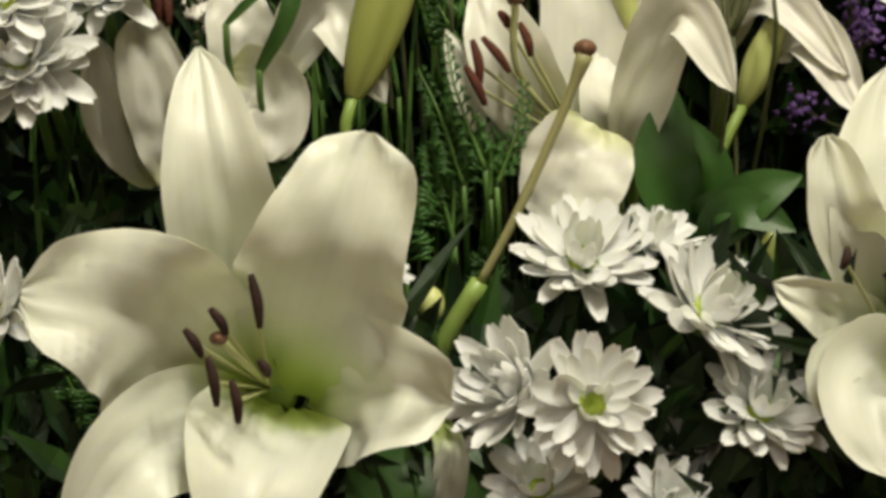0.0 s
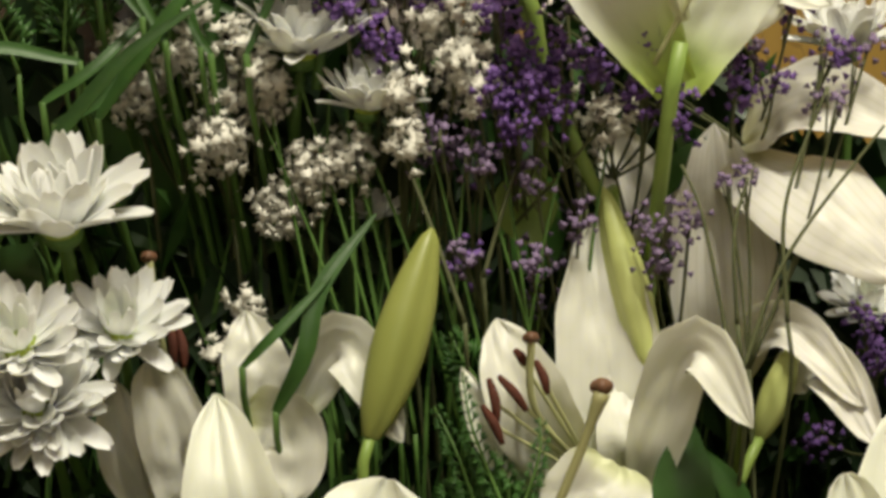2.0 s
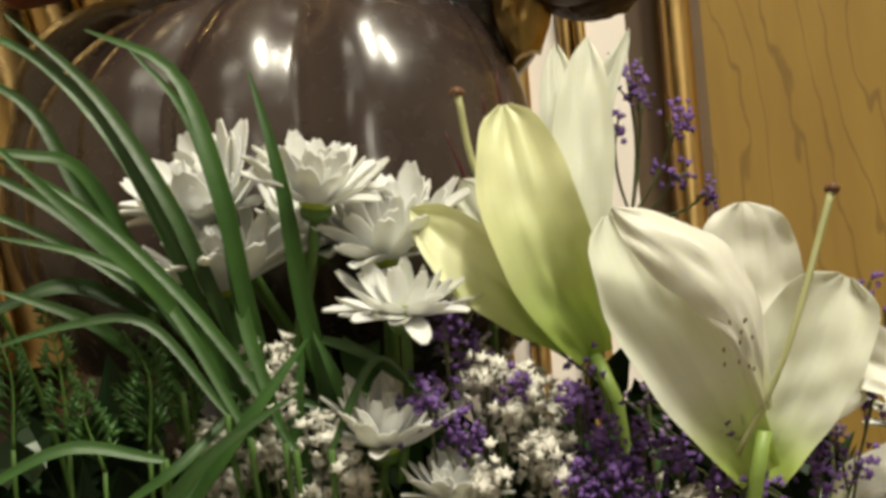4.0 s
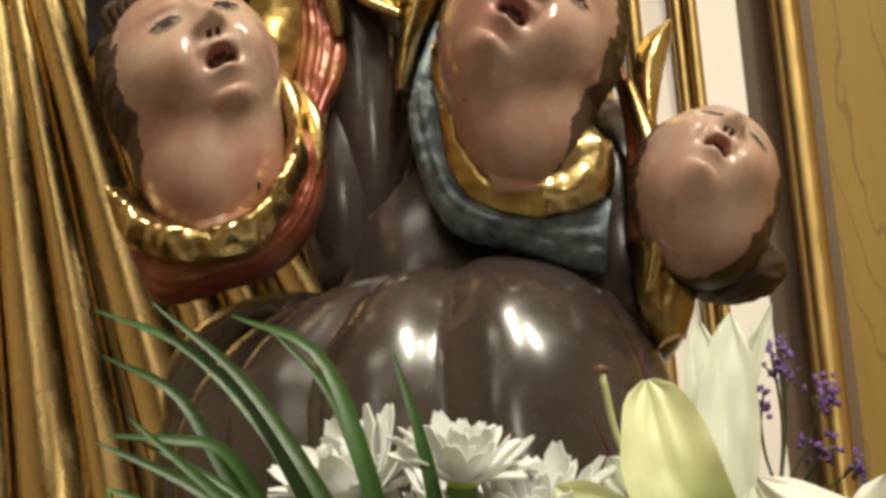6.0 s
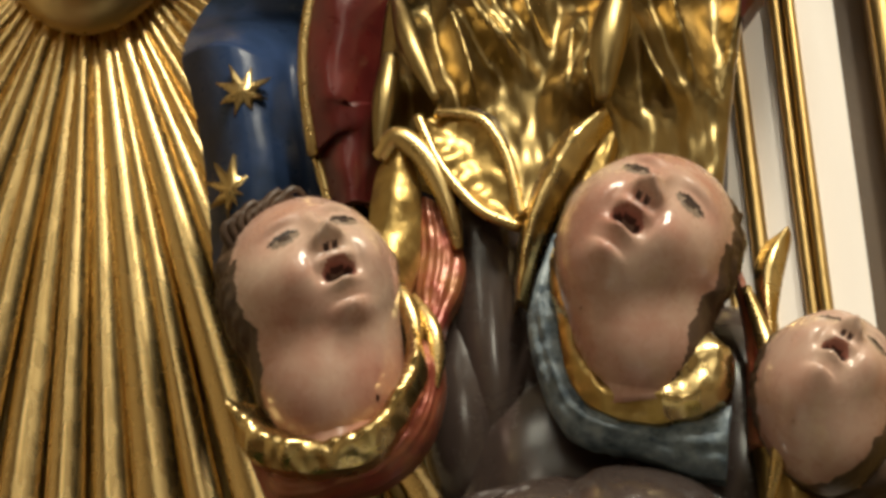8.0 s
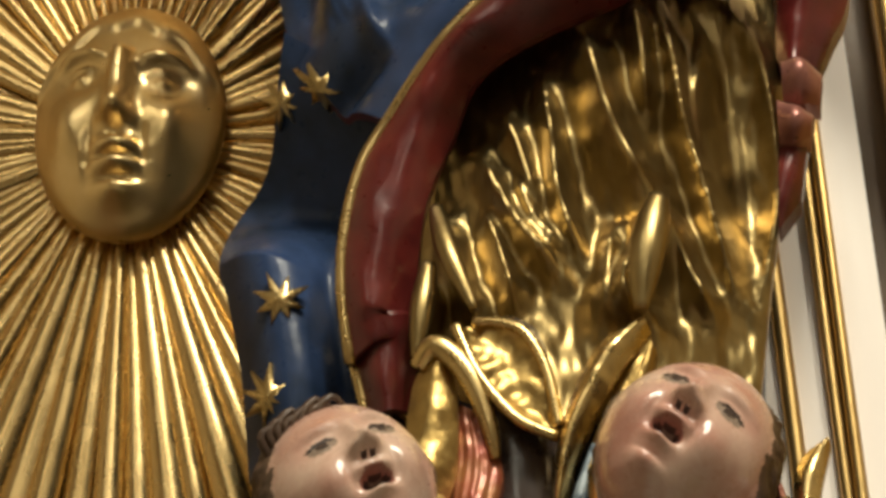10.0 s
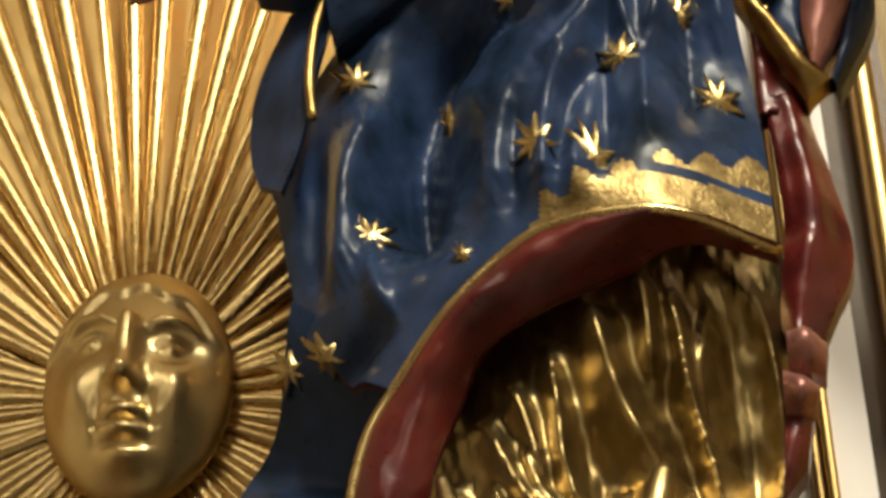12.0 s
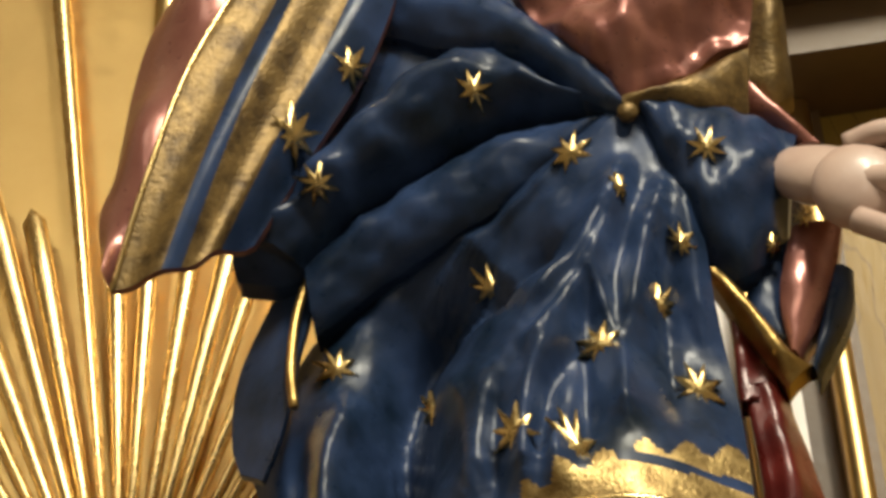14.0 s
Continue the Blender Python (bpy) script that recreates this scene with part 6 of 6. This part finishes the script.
sprig(PL, (0.100, 1.640, 1.500), [((0.081, 1.572, 1.580), 0.010), ((0.106, 1.572, 1.567), 0.010), ((0.111, 1.572, 1.587), 0.010), ((0.123, 1.572, 1.560), 0.010)], P_, 35, 34, 0.0038)
sprig(WL, (-0.110, 1.640, 1.520), [((-0.087, 1.585, 1.589), 0.011), ((-0.112, 1.585, 1.555), 0.011), ((-0.122, 1.585, 1.648), 0.011), ((-0.123, 1.585, 1.624), 0.011), ((-0.127, 1.585, 1.602), 0.011), ((-0.098, 1.585, 1.605), 0.011)], W, 36, 26, 0.0040)
sprig(ML, (0.020, 1.640, 1.450), [((0.001, 1.585, 1.553), 0.009), ((0.014, 1.585, 1.542), 0.009), ((0.023, 1.585, 1.535), 0.009), ((0.010, 1.585, 1.490), 0.009)], M_, 41, 30, 0.0036)
sprig(ML, (0.060, 1.640, 1.440), [((0.049, 1.590, 1.526), 0.010), ((0.045, 1.590, 1.485), 0.010), ((0.071, 1.590, 1.504), 0.010)], M_, 42, 30, 0.0036)
sprig(PL, (0.075, 1.640, 1.500), [((0.065, 1.575, 1.561), 0.010), ((0.052, 1.575, 1.579), 0.010), ((0.065, 1.575, 1.593), 0.010), ((0.043, 1.575, 1.571), 0.010)], P_, 43, 30, 0.0036)
stem_rng = random.Random(21)
for k in range(14):
    x = -0.07 + 0.0105 * k + stem_rng.uniform(-0.004, 0.004)
    lean = stem_rng.uniform(-0.05, 0.05)
    ob = thing("twig", "thin bare green twig", "twig", "bare twigs")
    f = Form()
    f.tube([(x, 1.615, 1.40), (x + lean * 0.45, 1.605, 1.49), (x + lean, 1.600, 1.57 + stem_rng.uniform(-0.02, 0.03))], lambda q: 0.0013 - 0.0006 * q, STEM, 5, 20)
    stem_to(f, (x, 1.615, 1.40), (0, 0.02, -0.04), STEM, 0.0012)
    part("stem", f, ob)

# ---- blades, broad leaves and ferns ----
def blade_form(points, width, mat, fold=0.35, rows=20, blunt=False):
    sp = even(points, rows)
    t = np.gradient(sp, axis=0)
    t /= np.linalg.norm(t, axis=1)[:, None]
    ac = np.cross(t, np.array([0.0, -1.0, 0.25]))
    ac /= np.linalg.norm(ac, axis=1)[:, None] + 1e-9
    nr = np.cross(ac, t)
    s = np.linspace(0, 1, rows)
    w = width / 2 * (np.clip(np.sin(math.pi * (0.06 + 0.94 * s) ** (1.0 if blunt else 0.8)), 0.02, 1) ** (0.8 if blunt else 0.6))
    u = np.array([-1, -0.5, 0, 0.5, 1])
    g = sp[:, None] + ac[:, None] * (u[None, :, None] * w[:, None, None]) + nr[:, None] * (fold * w[:, None] * (np.abs(u)[None] - 0.5))[..., None]
    f = Form()
    f.slab(g, mat, 0.0008)
    return f


def leaf(points, width, mat=LEAF_FRESH, label="broad green lily leaf", blunt=True, name="leaf", group="broad leaves"):
    ob = thing(name, label, "leaf", group)
    part("leaf_blade", blade_form(points, width, mat, 0.3, 20, blunt), ob)
    f = Form()
    b = Vector(points[0])
    stem_to(f, b, (0, 0.015, -0.02), STEM, 0.0018)
    part("stalk", f, ob)
    return ob


for pts, w in (([(0.133, 1.600, 1.318), (0.115, 1.580, 1.355), (0.121, 1.590, 1.399)], 0.034), ([(0.136, 1.600, 1.320), (0.142, 1.590, 1.355), (0.126, 1.590, 1.384)], 0.016),
               ([(0.129, 1.590, 1.315), (0.157, 1.570, 1.339), (0.183, 1.570, 1.349)], 0.028), ([(0.134, 1.585, 1.320), (0.151, 1.570, 1.334), (0.178, 1.565, 1.321)], 0.022),
               ([(0.133, 1.600, 1.326), (0.137, 1.580, 1.334), (0.157, 1.575, 1.339)], 0.018), ([(-0.011, 1.540, 1.219), (-0.028, 1.530, 1.206), (-0.046, 1.530, 1.177)], 0.045),
               ([(0.046, 1.560, 1.221), (0.022, 1.550, 1.206), (-0.001, 1.550, 1.182)], 0.042), ([(-0.063, 1.580, 1.354), (-0.074, 1.570, 1.360), (-0.085, 1.570, 1.363)], 0.012),
               ([(0.117, 1.660, 1.520), (0.130, 1.650, 1.537), (0.146, 1.650, 1.551)], 0.014), ([(-0.223, 1.620, 1.470), (-0.222, 1.600, 1.492), (-0.213, 1.600, 1.509)], 0.04)):
    leaf(pts, w)
for pts, w in (([(-0.148, 1.700, 1.453), (-0.165, 1.690, 1.540), (-0.190, 1.690, 1.588)], 0.055), ([(-0.156, 1.700, 1.540), (-0.168, 1.690, 1.593), (-0.146, 1.690, 1.608)], 0.05),
               ([(-0.118, 1.710, 1.445), (-0.121, 1.700, 1.495), (-0.142, 1.700, 1.515)], 0.05), ([(0.052, 1.700, 1.485), (0.051, 1.690, 1.518), (0.063, 1.690, 1.539)], 0.035),
               ([(-0.080, 1.720, 1.649), (-0.081, 1.710, 1.673), (-0.073, 1.710, 1.699)], 0.022)):
    leaf(pts, w, LEAF, "broad dark green leaf in the shade")

leaf([(0.048, 1.630, 1.497), (0.045, 1.630, 1.518), (0.051, 1.630, 1.539)], 0.034, STEM_PALE, "pale translucent green leaf")
blade_group = "grass blades"
for pts, w in (([(-0.086, 1.620, 1.591), (-0.103, 1.585, 1.665), (-0.112, 1.560, 1.739), (-0.125, 1.560, 1.798)], 0.0125), ([(-0.122, 1.600, 1.621), (-0.134, 1.570, 1.677), (-0.144, 1.555, 1.740), (-0.165, 1.560, 1.801), (-0.211, 1.570, 1.830)], 0.0125),
               ([(-0.125, 1.600, 1.621), (-0.150, 1.580, 1.680), (-0.172, 1.570, 1.734), (-0.209, 1.580, 1.798), (-0.256, 1.590, 1.848)], 0.011), ([(-0.150, 1.600, 1.653), (-0.169, 1.580, 1.705), (-0.198, 1.580, 1.769), (-0.239, 1.590, 1.821), (-0.289, 1.600, 1.850)], 0.011),
               ([(-0.136, 1.600, 1.628), (-0.175, 1.570, 1.680), (-0.215, 1.550, 1.721), (-0.264, 1.540, 1.770)], 0.011), ([(-0.142, 1.600, 1.635), (-0.190, 1.580, 1.695), (-0.234, 1.570, 1.736), (-0.287, 1.570, 1.767)], 0.011),
               ([(-0.186, 1.600, 1.699), (-0.217, 1.580, 1.755), (-0.245, 1.570, 1.764), (-0.281, 1.570, 1.770)], 0.010), ([(-0.159, 1.610, 1.674), (-0.214, 1.600, 1.738), (-0.245, 1.600, 1.796), (-0.288, 1.610, 1.827)], 0.011),
               ([(-0.101, 1.590, 1.660), (-0.075, 1.580, 1.647), (-0.041, 1.580, 1.621)], 0.008), ([(-0.077, 1.610, 1.589), (-0.088, 1.590, 1.629), (-0.101, 1.585, 1.662)], 0.010),
               ([(-0.173, 1.580, 1.569), (-0.135, 1.570, 1.617), (-0.103, 1.570, 1.656)], 0.010), ([(-0.209, 1.570, 1.541), (-0.159, 1.560, 1.594), (-0.110, 1.560, 1.626)], 0.010),
               ([(-0.108, 1.600, 1.566), (-0.113, 1.590, 1.613), (-0.107, 1.585, 1.656)], 0.012), ([(-0.172, 1.600, 1.637), (-0.215, 1.580, 1.673), (-0.263, 1.570, 1.693)], 0.010),
               ([(-0.181, 1.580, 1.599), (-0.232, 1.570, 1.607), (-0.288, 1.570, 1.582)], 0.009), ([(-0.189, 1.620, 1.684), (-0.233, 1.610, 1.701), (-0.283, 1.600, 1.682)], 0.012),
               ([(-0.088, 1.550, 1.412), (-0.072, 1.540, 1.439), (-0.062, 1.545, 1.473), (-0.033, 1.560, 1.510)], 0.012), ([(-0.103, 1.540, 1.435), (-0.086, 1.535, 1.450), (-0.057, 1.545, 1.478)], 0.007),
               ([(-0.064, 1.680, 1.385), (-0.049, 1.660, 1.505), (-0.043, 1.650, 1.596)], 0.012), ([(-0.197, 1.590, 1.569), (-0.167, 1.590, 1.585), (-0.127, 1.600, 1.641)], 0.009),
               ([(-0.152, 1.610, 1.638), (-0.102, 1.600, 1.624), (-0.074, 1.600, 1.590)], 0.006), ([(-0.201, 1.580, 1.579), (-0.171, 1.580, 1.598), (-0.136, 1.600, 1.635)], 0.008),
               ([(-0.113, 1.572, 1.598), (-0.142, 1.572, 1.648), (-0.175, 1.572, 1.692), (-0.217, 1.572, 1.735), (-0.269, 1.572, 1.769)], 0.008), ([(-0.136, 1.572, 1.606), (-0.175, 1.572, 1.680), (-0.212, 1.572, 1.707), (-0.271, 1.572, 1.724)], 0.008), ([(-0.147, 1.572, 1.619), (-0.185, 1.572, 1.669), (-0.226, 1.572, 1.672), (-0.274, 1.572, 1.661)], 0.007), ([(-0.118, 1.572, 1.602), (-0.135, 1.572, 1.665), (-0.143, 1.572, 1.723), (-0.161, 1.572, 1.782), (-0.189, 1.572, 1.819)], 0.010), ([(-0.095, 1.572, 1.597), (-0.069, 1.572, 1.642), (-0.047, 1.572, 1.623)], 0.006),
               ([(-0.286, 1.600, 1.749), (-0.230, 1.600, 1.720), (-0.187, 1.600, 1.686), (-0.140, 1.610, 1.627)], 0.006)):
    leaf(pts, w * 0.8, LEAF_FRESH, "long arching green grass blade", False, "grass_blade", blade_group)


def fern(root, tip, n, size, mat, label, seed):
    """A small conifer-like frond: a rib with paired, forked, narrow leaflets."""
    r = random.Random(seed)
    ob = thing("fern_frond", label, "fern", "fern fronds")
    a, b = Vector(root), Vector(tip)
    bend = (a + b) / 2 + Vector((r.uniform(-0.008, 0.008), -0.004, 0.006))
    sp = even([a, bend, b], n + 2)
    f = Form()
    f.tube([a, bend, b], lambda s: 0.0014 * (1 - 0.7 * s), STEM, 5, 14)
    stem_to(f, a, (0, 0.015, -0.03), STEM, 0.0013)
    part("rib", f, ob)
    lf = Form()
    axis = (b - a).normalized()
    side = axis.cross(Vector((0.15 * r.uniform(-1, 1), -1, 0.1))).normalized()
    for i in range(1, n + 1):
        for sg in (-1, 1):
            p = Vector(sp[i])
            ln = size * (1.0 - 0.55 * (i / n) ** 2) * r.uniform(0.75, 1.1)
            d = (axis * r.uniform(0.9, 1.3) + side * sg + Vector((0, r.uniform(-0.5, 0.2), 0))).normalized()
            for turn, share, start in ((0.0, 1.0, 0.0), (0.45, 0.55, 0.35), (-0.45, 0.5, 0.45)):
                c = p + d * ln * start
                q = c + (d + (side * sg * turn - axis * turn * 0.6)).normalized() * ln * share
                w = (q - c).cross(Vector((0, -1, 0.1))).normalized() * ln * 0.085
                base = len(lf.v)
                lf.v += [tuple(c - w * 0.35), tuple(c + w * 0.35), tuple(c.lerp(q, 0.6) + w), tuple(q), tuple(c.lerp(q, 0.6) - w), tuple(c.lerp(q, 0.5) + Vector((0, -0.0012, 0))), tuple(c.lerp(q, 0.5) + Vector((0, 0.0008, 0)))]
                for k in range(5):
                    for tri in ((k, (k + 1) % 5, 5), ((k + 1) % 5, k, 6)):
                        lf.f.append(tuple(base + j for j in tri))
                        lf.m.append(lf.slot(mat))
    tagged(part("leaflet_fan", lf, ob), kind="stuff")
    return ob


fern_rng = random.Random(9)
for a, b, n, s in (((0.028, 1.545, 1.349), (0.043, 1.540, 1.402), 11, 0.011), ((0.023, 1.560, 1.358), (0.006, 1.570, 1.428), 12, 0.012), ((0.012, 1.570, 1.351), (-0.009, 1.580, 1.412), 12, 0.014), ((0.005, 1.580, 1.326), (-0.005, 1.580, 1.375), 11, 0.014),
                   ((-0.182, 1.530, 1.249), (-0.202, 1.520, 1.272), 7, 0.022), ((-0.166, 1.530, 1.237), (-0.186, 1.520, 1.258), 7, 0.02), ((-0.140, 1.470, 1.188), (-0.178, 1.460, 1.209), 8, 0.022), ((-0.126, 1.460, 1.194), (-0.158, 1.450, 1.212), 8, 0.02),
                   ((-0.233, 1.600, 1.611), (-0.241, 1.580, 1.687), 10, 0.020), ((-0.191, 1.600, 1.608), (-0.200, 1.580, 1.669), 10, 0.022), ((-0.264, 1.610, 1.615), (-0.268, 1.600, 1.674), 9, 0.02), ((-0.215, 1.600, 1.598), (-0.219, 1.580, 1.643), 8, 0.022),
                   ((-0.168, 1.620, 1.621), (-0.182, 1.600, 1.659), 8, 0.02), ((-0.185, 1.600, 1.608), (-0.207, 1.600, 1.645), 8, 0.02), ((0.025, 1.600, 1.409), (0.001, 1.600, 1.451), 9, 0.022), ((0.006, 1.580, 1.322), (-0.003, 1.580, 1.375), 9, 0.022),
                   ((0.025, 1.580, 1.344), (0.021, 1.580, 1.385), 7, 0.018), ((-0.019, 1.580, 1.309), (-0.006, 1.575, 1.340), 8, 0.02), ((0.020, 1.580, 1.285), (0.016, 1.575, 1.316), 8, 0.02), ((-0.032, 1.560, 1.264), (-0.025, 1.550, 1.292), 7, 0.018),
                   ((0.104, 1.570, 1.241), (0.102, 1.560, 1.267), 7, 0.016), ((-0.060, 1.660, 1.451), (-0.082, 1.650, 1.488), 8, 0.02), ((0.027, 1.620, 1.391), (0.025, 1.620, 1.456), 9, 0.022)):
    fern(a, b, n, s, LEAF if fern_rng.random() < 0.6 else LEAF_FRESH, "feathery green fern frond among the flowers", fern_rng.random())

# red spiked bracts beside the greenish lily
ob = thing("red_bract", "thin dark red spiky bracts", "foliage")
for a, b in (((-0.010, 1.640, 1.721), (-0.025, 1.620, 1.773)), ((-0.004, 1.640, 1.730), (-0.003, 1.620, 1.792)), ((0.003, 1.640, 1.736), (0.006, 1.630, 1.807)), ((-0.014, 1.640, 1.718), (-0.022, 1.630, 1.748)), ((0.006, 1.650, 1.735), (0.011, 1.640, 1.796))):
    f = Form()
    f.tube([a, (Vector(a) + Vector(b)) / 2 + Vector((0.002, 0, 0)), b], lambda s: 0.0022 * (1 - 0.85 * s), SPIKE, 6, 10)
    part("bract", f, ob)
f = Form()
stem_to(f, (-0.006, 1.640, 1.724), (0, 0.02, -0.04), STEM, 0.002)
part("stem", f, ob)

# thin bare twigs that rise through the flowers
for pts in ([(0.146, 1.560, 1.419), (0.173, 1.560, 1.477), (0.227, 1.565, 1.541)], [(0.142, 1.570, 1.428), (0.133, 1.570, 1.498), (0.124, 1.575, 1.528)], [(0.172, 1.570, 1.444), (0.175, 1.570, 1.504), (0.201, 1.575, 1.564)],
            [(0.009, 1.580, 1.454), (-0.010, 1.585, 1.519), (-0.038, 1.590, 1.601)], [(0.147, 1.575, 1.445), (0.148, 1.570, 1.491), (0.157, 1.570, 1.519)], [(0.020, 1.600, 1.478), (0.034, 1.600, 1.518), (0.054, 1.600, 1.567)]):
    ob = thing("twig", "thin bare green twig", "twig", "bare twigs")
    f = Form()
    f.tube(pts, lambda s: 0.0014 - 0.0006 * s, TWIG, 5, 20)
    stem_to(f, pts[0], (0, 0.02, -0.04), TWIG, 0.0012)
    part("stem", f, ob)

# dense dark foliage that fills the bed on the ledge, gap shade in its colour
bed = Form()
r = random.Random(77)
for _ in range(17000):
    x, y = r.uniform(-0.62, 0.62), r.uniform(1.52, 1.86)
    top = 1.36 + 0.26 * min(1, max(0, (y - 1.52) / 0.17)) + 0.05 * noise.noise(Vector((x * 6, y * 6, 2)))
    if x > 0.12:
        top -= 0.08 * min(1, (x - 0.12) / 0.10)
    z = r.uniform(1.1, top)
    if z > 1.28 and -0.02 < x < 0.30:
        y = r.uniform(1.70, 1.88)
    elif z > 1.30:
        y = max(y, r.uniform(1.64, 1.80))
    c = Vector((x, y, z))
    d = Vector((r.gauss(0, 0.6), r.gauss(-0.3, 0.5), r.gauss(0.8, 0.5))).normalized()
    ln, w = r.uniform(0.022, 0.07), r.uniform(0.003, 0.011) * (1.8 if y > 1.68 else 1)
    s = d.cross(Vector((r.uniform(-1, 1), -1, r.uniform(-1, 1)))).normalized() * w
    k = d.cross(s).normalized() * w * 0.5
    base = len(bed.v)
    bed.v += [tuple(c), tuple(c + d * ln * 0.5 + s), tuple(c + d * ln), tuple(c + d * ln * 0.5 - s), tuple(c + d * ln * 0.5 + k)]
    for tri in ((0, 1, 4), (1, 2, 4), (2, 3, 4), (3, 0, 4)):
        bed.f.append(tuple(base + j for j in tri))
        bed.m.append(bed.slot(LEAF if r.random() < 0.22 else LEAF_SHADED))
for _ in range(150):
    x, y, z = r.uniform(-0.24, 0.20), r.uniform(1.62, 1.72), r.uniform(1.16, 1.42)
    if x > 0.02:
        y = r.uniform(1.69, 1.76)
    ln = r.uniform(0.08, 0.20)
    lean = r.gauss(0, 0.22)
    p0, p1, p2 = Vector((x, y, z)), Vector((x + lean * ln * 0.4, y - 0.008, z + ln * 0.55)), Vector((x + lean * ln, y - 0.012, z + ln))
    w = Vector((r.uniform(0.0006, 0.0016), 0.0006, 0))
    base = len(bed.v)
    bed.v += [tuple(q) for q in (p0 - w, p0 + w, p1 - w, p1 + w, p2)]
    for q in ((0, 1, 3, 2), (2, 3, 4)):
        bed.f.append(tuple(base + j for j in q))
        bed.m.append(bed.slot(LEAF_FRESH if r.random() < 0.6 else STEM))
tagged(bed.make("foliage", smooth=False), "dense dark green filler foliage, shade between the flowers in its colour", "foliage", kind="stuff")
